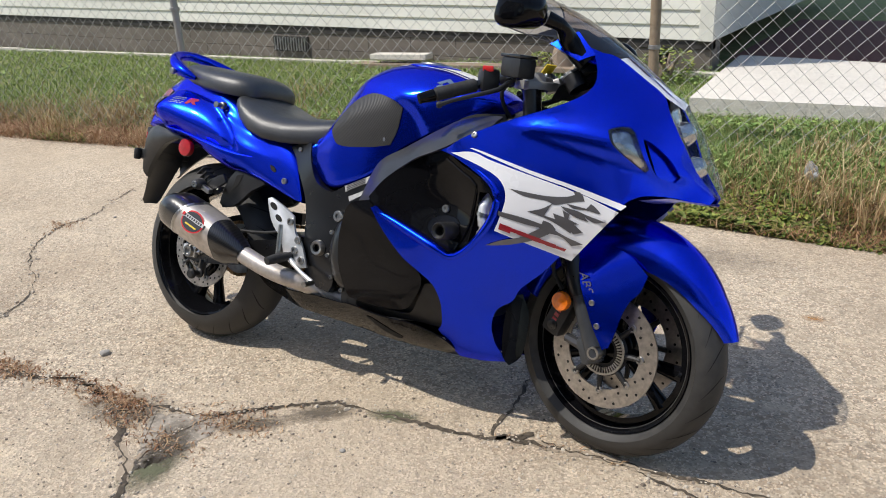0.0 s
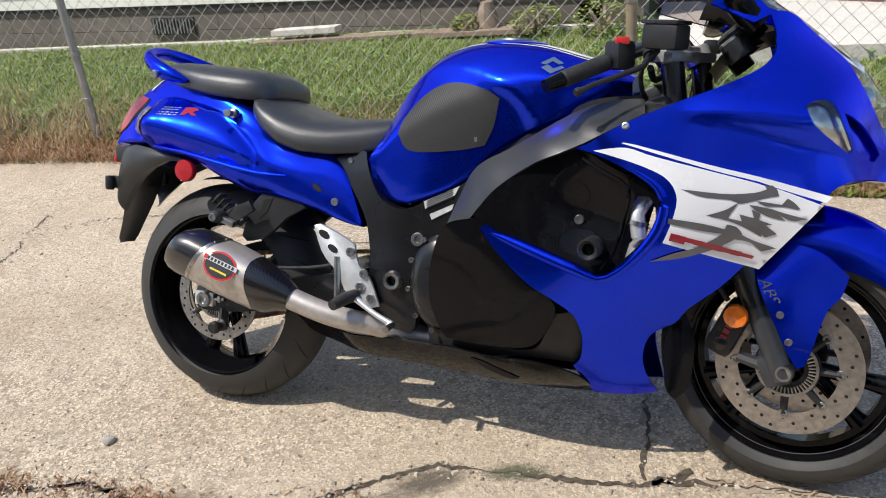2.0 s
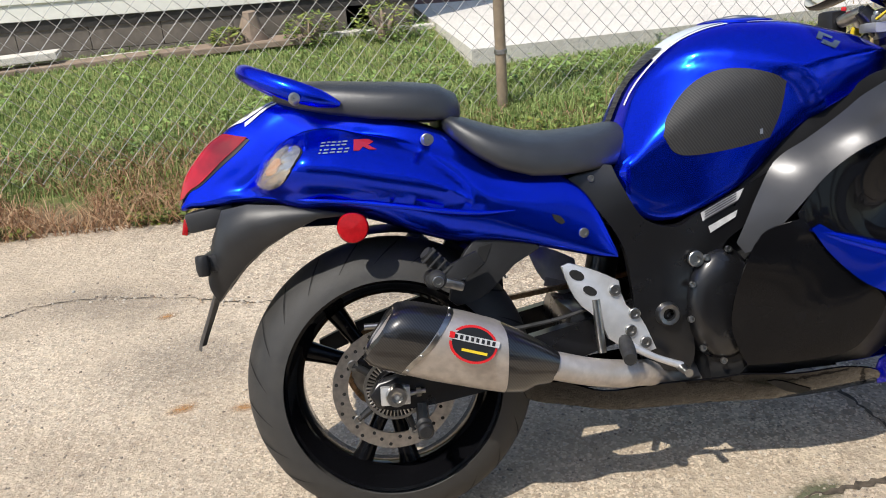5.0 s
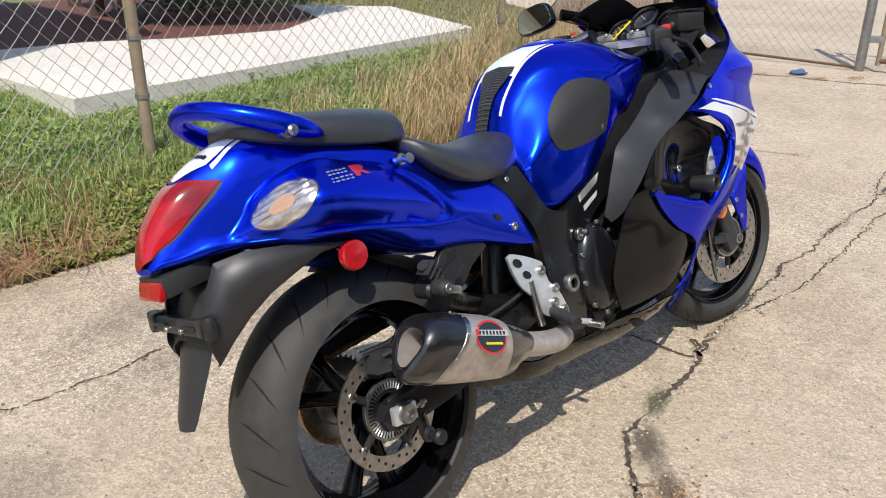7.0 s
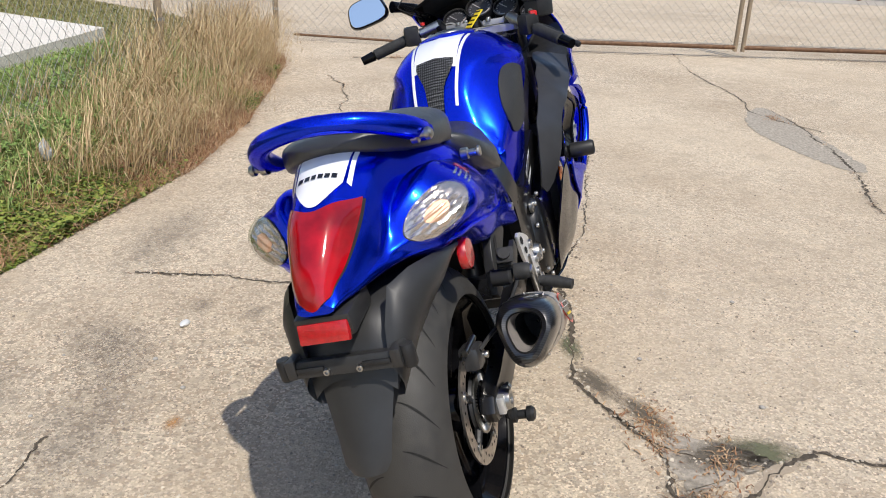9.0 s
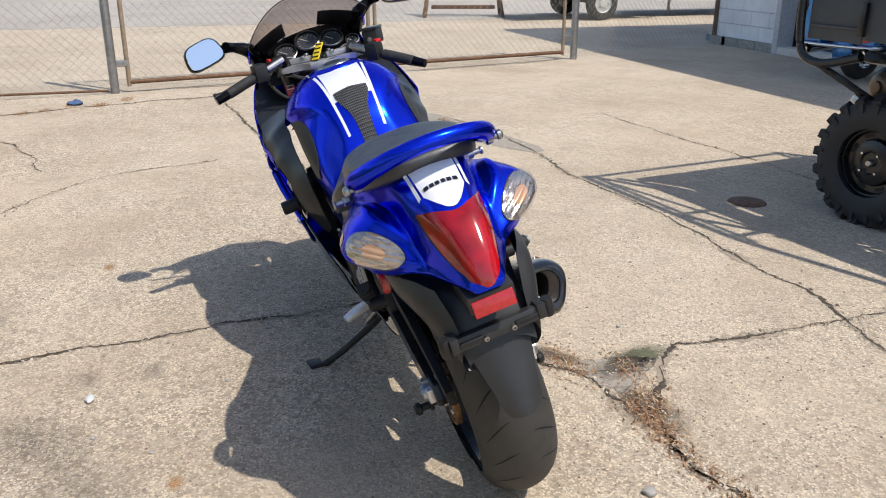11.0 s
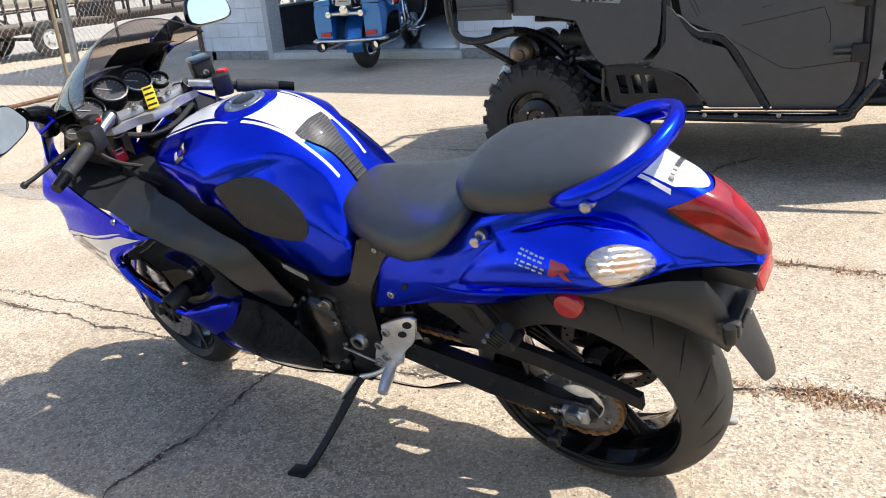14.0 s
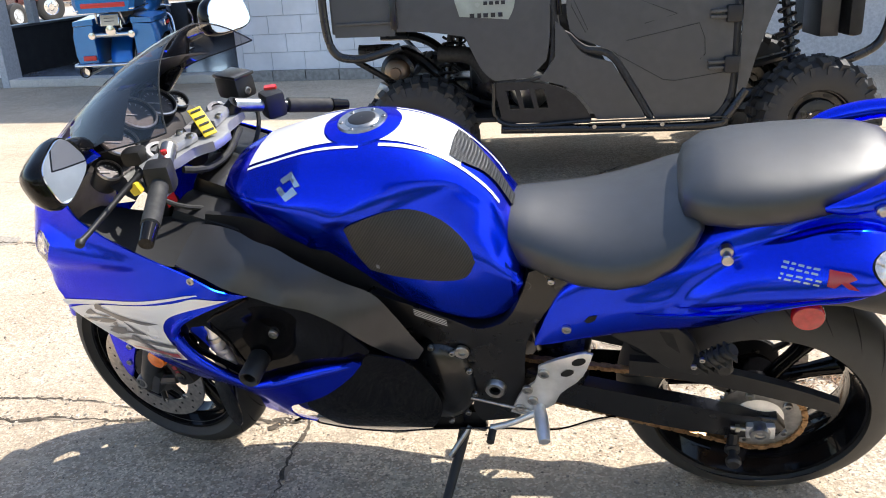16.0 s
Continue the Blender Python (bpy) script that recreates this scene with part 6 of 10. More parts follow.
dash = part("dash_panel", loft(bmesh.new(), [[Vector((x, y * w, z + 0.012 * (1 - y * y))) for y in np.linspace(-1, 1, 15)] for x, z, w in ((0.535, 0.925, 0.17), (0.56, 0.96, 0.185), (0.62, 1.0, 0.17), (0.68, 1.02, 0.13))], closed=False), BLACK_PLASTIC, bike)
for y, r, dz, x in ((0.0, 0.046, 0.018, 0.592), (0.088, 0.042, 0.0, 0.59), (-0.088, 0.042, 0.0, 0.59), (0.158, 0.026, -0.03, 0.585), (-0.158, 0.026, -0.03, 0.585)):
    ax = Vector((-0.62, 0, 0.78)).normalized()
    M = Matrix.Translation((x, y, 1.012 + dz)) @ ax.to_track_quat("Y", "Z").to_matrix().to_4x4()
    g = part("gauge", lathe_bm([(0.0005, 0.004), (r * 0.9, 0.004), (r * 0.93, 0.014), (r, 0.014), (r * 1.06, 0.008), (r * 1.04, -0.03)], M, 40), GAUGE_FACE, dash, "round instrument with a dark dial")
    part("dial_face", lathe_bm([(0.0005, 0.0046), (r * 0.86, 0.0046)], M, 32), DIAL_GREY, g)
    part("bezel", lathe_bm([(r * 0.92, 0.012), (r * 0.95, 0.0165), (r * 1.03, 0.015), (r * 1.05, 0.006)], M, 40), STEEL, g)
    tb = bmesh.new()
    for k in range(13):
        a = radians(-40 + 260 * k / 12)
        c = Vector((r * 0.72 * math.cos(a), 0.0056, r * 0.72 * math.sin(a)))
        bmesh.ops.create_cube(tb, size=1, matrix=M @ Matrix.Translation(c) @ Matrix.Rotation(-a, 4, "Y") @ Matrix.Diagonal((r * 0.14, 0.001, 0.0014, 1)))
    bmesh.ops.create_cube(tb, size=1, matrix=M @ Matrix.Translation((r * 0.2, 0.0064, r * 0.2)) @ Matrix.Rotation(radians(-45), 4, "Y") @ Matrix.Diagonal((r * 0.8, 0.001, 0.003, 1)))
    part("dial_marks", tb, LABEL_WHITE, g, smooth=False)

for s in (-1, 1):
    base, head = Vector((0.58, s * 0.208, 1.07)), Vector((0.525, s * 0.312, 1.11))
    part("mirror_stalk", tube_bm([base + Vector((0.05, -s * 0.02, -0.05)), base, (base + head) / 2 + Vector((0.02, 0, 0.01)), head + Vector((0.02, -s * 0.03, 0))], [0.03, 0.026, 0.017, 0.02], 12, 0.02), GLOSS_BLACK, bike, "black mirror stalk")
    part("mirror_foot", sheet([(0.535, 1.06), (0.60, 1.095), (0.655, 1.04), (0.62, 1.02)], surface([(0.535, 1.06, .215), (0.60, 1.095, .2), (0.655, 1.04, .205), (0.62, 1.02, .222)]), s, 0.006, 0.004), BLUE, bike)
    part("foot_bolt", bolt_bm((0.572, s * 0.22, 1.068), (0, s, 0.3), 0.008, 0.004), STEEL, bike)
    rings = []
    for t, kx in ((0.0, 0.93), (0.012, 1.0), (0.03, 0.95), (0.055, 0.72), (0.07, 0.36), (0.074, 0.05)):
        ring = []
        for k in range(28):
            a = 2 * math.pi * k / 28
            cx, cz = math.cos(a), math.sin(a)
            sx, sz = abs(cx) ** 0.55 * (1 if cx > 0 else -1), abs(cz) ** 0.62 * (1 if cz > 0 else -1)
            ring.append(Vector((t, s * 0.069 * kx * sx * (1 - 0.12 * sz), 0.047 * kx * sz)))
        rings.append(ring)
    MM = Matrix.Translation(Vector((0.50, s * 0.36, 1.118))) @ pose(0, 0, 0, s * -9, 14, 8 if s > 0 else -20)
    hb = loft(bmesh.new(), rings)
    mh = part("mirror_housing", hb, GLOSS_BLACK, bike, "gloss black mirror housing", m=MM)
    part("mirror_glass", loft(bmesh.new(), [[Vector((-0.0015, p.y * 0.96, p.z * 0.95)) for p in rings[0]], [Vector((-0.003, p.y * 0.94, p.z * 0.93)) for p in rings[0]]]), MIRROR_GLASS, mh, "mirror glass showing the sky", m=MM)

# ---- upper fairing, nose and windscreen
upper_out = [(0.285, 0.762), (0.318, 0.775), (0.364, 0.803), (0.416, 0.830), (0.493, 0.863), (0.579, 0.898), (0.638, 0.930), (0.664, 0.962), (0.664, 1.0), (0.648, 1.045),
             (0.690, 1.045), (0.747, 1.005), (0.800, 0.965), (0.826, 0.925), (0.862, 0.862), (0.900, 0.795), (0.930, 0.757), (0.955, 0.728), (0.945, 0.710), (0.905, 0.712), (0.866, 0.716), (0.820, 0.712), (0.79, 0.694),
             (0.777, 0.676), (0.733, 0.631), (0.688, 0.588), (0.647, 0.544), (0.594, 0.483), (0.532, 0.427), (0.505, 0.389), (0.454, 0.352), (0.437, 0.300), (0.446, 0.250), (0.47, 0.197), (0.40, 0.186), (0.327, 0.184),
             (0.300, 0.225), (0.285, 0.262), (0.303, 0.285), (0.311, 0.33), (0.307, 0.365), (0.29, 0.400), (0.25, 0.428), (0.187, 0.464), (0.121, 0.525), (0.079, 0.580), (0.096, 0.588),
             (0.183, 0.538), (0.288, 0.508), (0.350, 0.488), (0.39, 0.507), (0.438, 0.56), (0.468, 0.608), (0.472, 0.655), (0.450, 0.69), (0.40, 0.722), (0.33, 0.752)]
signal_hole = [(0.726, 0.859), (0.741, 0.869), (0.764, 0.873), (0.782, 0.861), (0.800, 0.825), (0.822, 0.776), (0.815, 0.768), (0.784, 0.790), (0.745, 0.823)]
intake_hole = [(0.800, 0.848), (0.822, 0.838), (0.856, 0.806), (0.880, 0.768), (0.870, 0.752), (0.838, 0.764), (0.822, 0.795)]


def fair_bulge(x, z):
    """The fairing's skin with the long blister that runs into the turn signal."""
    up = float(np.interp(x, (0.47, 0.55, 0.67, 0.74, 0.83, 0.92, 0.95), (0.838, 0.866, 0.885, 0.888, 0.862, 0.787, 0.756)))
    lo = float(np.interp(x, (0.47, 0.55, 0.67, 0.74, 0.83, 0.92, 0.95), (0.836, 0.821, 0.795, 0.780, 0.763, 0.750, 0.752)))
    v = (z - (up + lo) / 2) / max(0.004, (up - lo) / 2)
    y = fair(x, z)
    if 0.47 < x < 0.95 and abs(v) < 1:
        y += float(np.interp(x, (0.47, 0.60, 0.74, 0.83, 0.95), (0, 0.015, 0.024, 0.018, 0))) * (1 - v * v) ** 1.3
    return y


fairing = both("side_fairing", lambda s: sheet(upper_out, fair_bulge, s, 0.004, 0, 0.015, (signal_hole, intake_hole)), BLUE, bike, "metallic blue side fairing with a white decal field")
liner_out = [(0.372, 0.798), (0.416, 0.822), (0.493, 0.855), (0.579, 0.890), (0.645, 0.922), (0.672, 0.962), (0.672, 1.0), (0.665, 1.03), (0.70, 1.03), (0.747, 0.99), (0.79, 0.955), (0.80, 0.88), (0.70, 0.80), (0.60, 0.72), (0.50, 0.72), (0.42, 0.76)]
both("fairing_liner", lambda s: sheet(liner_out, fair, s, 0.002, -0.009, 0.03), BLACK_PLASTIC, bike, "black inner liner of the fairing")
for s, fo in zip((-1, 1), fairing):
    part("turn_signal", sheet([(0.5 * (x - 0.774) * 1.95 + 0.774, 0.5 * (z - 0.82) * 1.95 + 0.82) for x, z in signal_hole], fair_bulge, s, 0.002, -0.001, 0.012), CLEAR_LENS, fo, "clear front turn signal lens")
    part("signal_reflector", sheet(signal_hole, fair_bulge, s, 0.001, -0.022, 0.012), LAMP_SILVER, fo)
    part("intake_mouth", sheet([(0.838 + (x - 0.838) * 1.06, 0.80 + (z - 0.80) * 1.06) for x, z in intake_hole], fair, s, 0.002, -0.012, 0.012), BLUE, fo, "blue ram air intake recess")
    bolt_at = [(0.391, 0.811)]
    for x, z in bolt_at:
        part("fairing_bolt", bolt_bm((x, s * (fair(x, z) + 0.001), z), (0, s, 0.2), 0.008, 0.003), STEEL, fo)

    # white field, stripe and writing on the flank
    white = [(0.326, 0.759), (0.393, 0.767), (0.449, 0.752), (0.557, 0.727), (0.647, 0.706), (0.663, 0.701), (0.693, 0.694), (0.776, 0.665), (0.667, 0.527), (0.601, 0.544), (0.478, 0.576), (0.490, 0.609), (0.501, 0.655), (0.496, 0.685), (0.474, 0.711), (0.429, 0.731), (0.372, 0.748)]
    part("white_decal", sheet(white, fair, s, 0, 0.0012, 0.015, (), True, 40), WHITE_GLOSS, fo, "white flank decal")
    part("white_stripe", sheet([(0.385, 0.776), (0.41, 0.7745), (0.557, 0.739), (0.666, 0.715), (0.792, 0.683), (0.780, 0.671), (0.694, 0.695), (0.65, 0.709), (0.557, 0.730)], fair, s, 0, 0.0012, 0.015, (), True, 40), WHITE_GLOSS, fo)
    strokes = ([(0.508, 0.688), (0.592, 0.682), (0.646, 0.686), (0.669, 0.694), (0.664, 0.701), (0.679, 0.702), (0.688, 0.694), (0.693, 0.681), (0.668, 0.676), (0.636, 0.666), (0.619, 0.663), (0.603, 0.670), (0.549, 0.674)],
               [(0.619, 0.666), (0.605, 0.643), (0.601, 0.633), (0.650, 0.622), (0.671, 0.611), (0.665, 0.597), (0.642, 0.610), (0.606, 0.626), (0.559, 0.637), (0.593, 0.649)],
               [(0.651, 0.670), (0.699, 0.664), (0.709, 0.677), (0.722, 0.669), (0.734, 0.657), (0.730, 0.655), (0.701, 0.660), (0.669, 0.660)],
               [(0.638, 0.662), (0.680, 0.655), (0.702, 0.648), (0.748, 0.637), (0.721, 0.632), (0.696, 0.643), (0.708, 0.632), (0.676, 0.639), (0.648, 0.653)],
               [(0.621, 0.642), (0.649, 0.635), (0.643, 0.653), (0.661, 0.644), (0.658, 0.632), (0.685, 0.623), (0.672, 0.621), (0.695, 0.604), (0.672, 0.596), (0.656, 0.611), (0.628, 0.625)],
               [(0.487, 0.628), (0.551, 0.620), (0.601, 0.609), (0.597, 0.600), (0.552, 0.605), (0.487, 0.617)],
               [(0.599, 0.620), (0.617, 0.616), (0.630, 0.602), (0.614, 0.588), (0.577, 0.567), (0.544, 0.554), (0.506, 0.543), (0.453, 0.534), (0.500, 0.555), (0.543, 0.569), (0.575, 0.588), (0.592, 0.600)],
               [(0.624, 0.602), (0.653, 0.588), (0.696, 0.574), (0.668, 0.566), (0.644, 0.585), (0.614, 0.590)])
    for k, st in enumerate(strokes):
        part("brush_stroke", sheet(st, fair, s, 0, 0.0022 + 0.0002 * k, 0.012, (), True, 35), GREY_DECAL, fo, "dark grey brush stroke of the flank emblem")
    for k, (x0, z0, ln, hh) in enumerate(((0.494, 0.590, 0.028, 0.016), (0.522, 0.586, 0.018, 0.009), (0.540, 0.5815, 0.018, 0.010), (0.558, 0.577, 0.018, 0.009), (0.576, 0.572, 0.018, 0.011), (0.594, 0.5675, 0.018, 0.009), (0.612, 0.563, 0.018, 0.010), (0.630, 0.5585, 0.024, 0.007))):
        part("red_script", sheet([(x0, z0 + hh / 2), (x0 + ln + 0.002, z0 + hh / 2 - 0.25 * ln), (x0 + ln - 0.002, z0 - hh / 2 - 0.25 * ln), (x0 - 0.004, z0 - hh / 2)], fair, s, 0, 0.0044, 0.01, (), False), RED_DECAL, fo)
    # rolled lip round the opening: broad on the horn, narrow up the front edge
    lip = [(0.082, 0.578), (0.165, 0.548), (0.248, 0.519), (0.300, 0.502), (0.345, 0.486), (0.385, 0.503), (0.432, 0.550), (0.466, 0.602), (0.477, 0.650), (0.464, 0.688), (0.420, 0.718), (0.352, 0.752)]
    part("opening_lip", tube_bm([(x, s * (fair(x, z) - 0.006), z) for x, z in lip], [0.004, 0.012, 0.014, 0.013, 0.010, 0.010, 0.011, 0.012, 0.012, 0.010, 0.007, 0.003], 12, 0.015), BLUE, fo)
    # black inner cover with frame slider
    inner = [(0.262, 0.757), (0.30, 0.760), (0.361, 0.727), (0.425, 0.700), (0.465, 0.675), (0.480, 0.640), (0.473, 0.596), (0.431, 0.545), (0.385, 0.495), (0.338, 0.473), (0.263, 0.492), (0.167, 0.527), (0.085, 0.56), (0.06, 0.61), (0.112, 0.67), (0.19, 0.725)]
    finner = lambda x, z: fair(x, z) - 0.014 - 0.05 * math.exp(-(((x - 0.33) / 0.10) ** 2 + ((z - 0.60) / 0.09) ** 2))
    vent = [(0.415, 0.668), (0.445, 0.668), (0.462, 0.64), (0.455, 0.60), (0.415, 0.55), (0.385, 0.522), (0.392, 0.58)]
    inn = part("inner_cover", sheet(inner, finner, s, 0.004, 0, 0.02, (vent,)), GLOSS_BLACK, bike, "gloss black recessed fairing cover")
    part("cover_ridge", tube_bm([(x, s * (finner(x, z) + 0.001), z) for x, z in ((0.300, 0.742), (0.352, 0.712), (0.402, 0.682), (0.392, 0.62), (0.378, 0.56), (0.350, 0.505))], 0.004, 8, 0.02), GLOSS_BLACK, inn)
    part("coolant_hose", tube_bm([(0.44, s * 0.215, 0.67), (0.418, s * 0.235, 0.63), (0.425, s * 0.235, 0.58), (0.41, s * 0.22, 0.52)], 0.017, 14), ALU, inn, "bare metal coolant pipe")
    part("hose_clip", lathe_bm([(0.018, -0.005), (0.021, -0.005), (0.021, 0.005), (0.018, 0.005)], Matrix.Translation((0.421, s * 0.236, 0.61)) @ pose(0, 0, 0, 90, 10, 0), 24, closed=True), STEEL, inn)
    part("frame_slider", lathe_bm([(0.001, s * 0.045), (0.012, s * 0.045), (0.013, s * 0.075), (0.02, s * 0.082), (0.024, s * 0.076), (0.024, s * 0.01), (0.013, 0), (0.013, -s * 0.06)], Matrix.Translation((0.33, s * 0.225, 0.553)), 28), BLACK_PLASTIC, bike, "black frame slider bobbin")
    part("cover_bolt", bolt_bm((0.292, s * (finner(0.292, 0.607) + 0.002), 0.607), (0, s, 0), 0.011, 0.006), STEEL, inn)
    # the lower gloss panel
    low = [(-0.027, 0.553), (-0.047, 0.500), (-0.059, 0.450), (-0.061, 0.391), (-0.045, 0.338), (-0.022, 0.297), (0.085, 0.292), (0.184, 0.303), (0.225, 0.34), (0.250, 0.390), (0.244, 0.424), (0.187, 0.470), (0.121, 0.530), (0.085, 0.58), (0.062, 0.60), (0.0, 0.585)]
    flow = lambda x, z: fair(x, z) - 0.010
    part("lower_panel", sheet(low, flow, s, 0.004, 0, 0.022), GLOSS_BLACK, bike, "gloss black lower fairing panel")
    duct = [(0.225, 0.34), (0.25, 0.39), (0.29, 0.398), (0.31, 0.35), (0.308, 0.30), (0.28, 0.262), (0.2, 0.268), (0.09, 0.262), (-0.02, 0.272), (-0.01, 0.29), (0.1, 0.284), (0.19, 0.292)]
    fd = lambda x, z: fair(x, z) - 0.03
    part("wheel_arch_scoop", sheet([(0.50, 0.40), (0.525, 0.41), (0.545, 0.36), (0.548, 0.30), (0.54, 0.24), (0.515, 0.212), (0.495, 0.235), (0.487, 0.29), (0.488, 0.35)], lambda x, z: 0.165 - 0.5 * max(0, x - 0.50), s, 0.004, 0, 0.02), GLOSS_BLACK, bike, "black scoop inside the wheel arch")
    part("exit_duct", sheet(duct, fd, s, 0.003, 0, 0.02), BLACK_PLASTIC, bike)
    belly = [(-0.52, 0.305), (-0.456, 0.24), (-0.364, 0.220), (-0.273, 0.202), (-0.147, 0.195), (-0.024, 0.190), (0.155, 0.180), (0.33, 0.182), (0.295, 0.232), (0.20, 0.262), (0.09, 0.262), (-0.026, 0.272), (-0.073, 0.268), (-0.194, 0.268), (-0.317, 0.264), (-0.393, 0.288)]
    fb = surface([(-0.52, 0.305, .09), (-0.456, 0.24, .06), (-0.364, 0.22, .075), (-0.273, 0.202, .085), (-0.147, 0.195, .085), (-0.024, 0.19, .09), (0.155, 0.18, .09), (0.33, 0.182, .075), (0.29, 0.23, .14), (0.2, 0.265, .18), (0.09, 0.265, .18), (-0.026, 0.275, .17), (-0.194, 0.272, .15), (-0.317, 0.266, .135), (-0.393, 0.29, .12)])
    part("belly_pan", sheet(belly, fb, s, 0.004, 0, 0.025), GLOSS_BLACK, bike, "black belly pan with dusty lower edge")
    part("belly_slot", sheet([(0.03, 0.248), (0.06, 0.246), (0.15, 0.205), (0.13, 0.196), (0.08, 0.215)], fb, s, 0, 0.002, 0.015), CUT_SHADE, bike)
    # satin grey knee cover beside the tank
    knee = [(-0.036, 0.556), (-0.015, 0.600), (0.006, 0.645), (0.035, 0.700), (0.065, 0.727), (0.115, 0.752), (0.182, 0.791), (0.247, 0.830), (0.311, 0.858), (0.380, 0.871), (0.412, 0.870), (0.426, 0.838), (0.365, 0.806), (0.311, 0.777), (0.262, 0.755), (0.19, 0.724), (0.119, 0.676), (0.055, 0.608), (0.008, 0.552), (-0.022, 0.534)]
    fk = surface([(-0.036, 0.556, .188), (0.006, 0.645, .194), (0.035, 0.70, .198), (0.115, 0.752, .200), (0.182, 0.791, .198), (0.247, 0.83, .192), (0.311, 0.858, .184), (0.38, 0.871, .175), (0.412, 0.87, .18), (0.426, 0.838, .270), (0.365, 0.806, .275), (0.311, 0.777, .277), (0.262, 0.755, .272), (0.19, 0.724, .262), (0.119, 0.676, .252), (0.055, 0.608, .240), (0.008, 0.552, .214), (-0.022, 0.534, .195), (0.09, 0.700, .232), (0.2, 0.765, .250), (0.3, 0.820, .252), (0.02, 0.62, .214)])
    # Dark filler plate added to stop bright ground showing between tank and knee cover.
    part("frame_spar", sheet([(-0.02, 0.60), (0.0, 0.68), (0.03, 0.735), (0.10, 0.775), (0.18, 0.812), (0.25, 0.848), (0.31, 0.872), (0.40, 0.880), (0.42, 0.82), (0.30, 0.77), (0.20, 0.71), (0.08, 0.61)], lambda x, z: 0.150, s, 0.012, 0, 0.03), BLACK_PLASTIC, bike)
    part("knee_cover", sheet(knee, fk, s, 0.005, 0, 0.02), SATIN_GREY, bike, "satin dark grey knee cover")
    shelf = [[(x, s * y1, z1), (x, s * y2, z2)] for x, y1, z1, y2, z2 in ((0.405, .13, 0.866, .262, 0.820), (0.45, .13, 0.862, .272, 0.838), (0.50, .135, 0.862, .268, 0.860), (0.55, .14, 0.880, .262, 0.880), (0.63, .16, 0.905, .238, 0.925))]
    part("inner_shelf", loft(bmesh.new(), [[Vector(p), (Vector(p) + Vector(q)) / 2 + Vector((0, 0, 0.006)), Vector(q)] for p, q in shelf], closed=False), BLACK_PLASTIC, bike)

# nose skin between the flanks, headlight and screen
nose_top = [[Vector((x, y * w, z - 0.018 * y * y)) for y in np.linspace(-1, 1, 13)] for x, z, w in ((0.690, 1.062, 0.125), (0.747, 1.020, 0.10), (0.800, 0.982, 0.062), (0.845, 0.955, 0.03))]
nose = part("nose_panel", loft(bmesh.new(), nose_top, closed=False), WHITE_GLOSS, bike, "white striped nose panel under the screen")
for y in (-0.05, 0.05):
    st = [[Vector((x, y * k + d, z - 0.018 * (y / max(w, .05)) ** 2 * 0.6 + 0.002)) for d in (-0.007, 0.007)] for x, z, w, k in ((0.690, 1.062, 0.125, 1.4), (0.747, 1.020, 0.10, 1.1), (0.800, 0.982, 0.062, 0.75), (0.835, 0.96, 0.04, 0.45))]
    part("nose_stripe", loft(bmesh.new(), st, closed=False), BLUE, nose)
lens_rows, refl_rows = [], []
for x, z, w, dpt in ((0.822, 0.972, 0.035, 0.006), (0.856, 0.930, 0.060, 0.020), (0.884, 0.888, 0.082, 0.034), (0.910, 0.846, 0.095, 0.042), (0.936, 0.796, 0.096, 0.042), (0.957, 0.752, 0.070, 0.028), (0.963, 0.724, 0.030, 0.008)):
    lens_rows.append([Vector((x + 0.006 - dpt * 1.5 * abs(y) ** 2.0, y * w, z)) for y in np.linspace(-1, 1, 15)])
    refl_rows.append([Vector((x - 0.012 - 0.045 * (1 - y * y) - dpt * 1.5 * y * y, y * w * 0.96, z)) for y in np.linspace(-1, 1, 15)])
hl = part("headlight", loft(bmesh.new(), refl_rows, closed=False), LAMP_SILVER, bike, "tall stacked headlight behind a clear lens")
part("headlight_lens", loft(bmesh.new(), lens_rows, closed=False), CLEAR_LENS, hl, "clear headlight lens")
for z, x in ((0.80, 0.895), (0.885, 0.855)):
    part("projector", lathe_bm([(0.001, 0.02), (0.02, 0.016), (0.03, 0.0), (0.034, -0.01)], Matrix.Translation((x, 0, z)) @ Vector((0.8, 0, 0.35)).normalized().to_track_quat("Y", "Z").to_matrix().to_4x4(), 24), LAMP_SILVER, hl)
part("nose_backing", loft(bmesh.new(), [[Vector((x, y * w, z)) for y in np.linspace(-1, 1, 9)] for x, z, w in ((0.66, 1.03, 0.13), (0.72, 0.95, 0.10), (0.78, 0.85, 0.11), (0.82, 0.74, 0.12))], closed=False), BLACK_PLASTIC, bike)
part("chin", loft(bmesh.new(), [[Vector((x, y * w, z - 0.006 * (1 - y * y))) for y in np.linspace(-1, 1, 13)] for x, z, w in ((0.958, 0.714, 0.012), (0.92, 0.711, 0.075), (0.866, 0.714, 0.118), (0.80, 0.70, 0.16))], closed=False), BLUE, bike)

screen_rows = []
for x, z, w, back_, drop in ((0.752, 1.020, 0.115, 0.016, 0.034), (0.690, 1.068, 0.158, 0.020, 0.050), (0.62, 1.118, 0.190, 0.026, 0.074), (0.55, 1.160, 0.205, 0.030, 0.094), (0.49, 1.190, 0.211, 0.036, 0.106), (0.448, 1.207, 0.213, 0.046, 0.108), (0.428, 1.213, 0.212, 0.050, 0.106)):
    screen_rows.append([Vector((x - back_ * abs(y) ** 2.2, y * w, z - drop * abs(y) ** 2.3)) for y in np.linspace(-1, 1, 25)])
sb = loft(bmesh.new(), screen_rows, closed=False)
screen = part("windscreen", sb, SMOKED, bike, "smoked double-bubble windscreen")
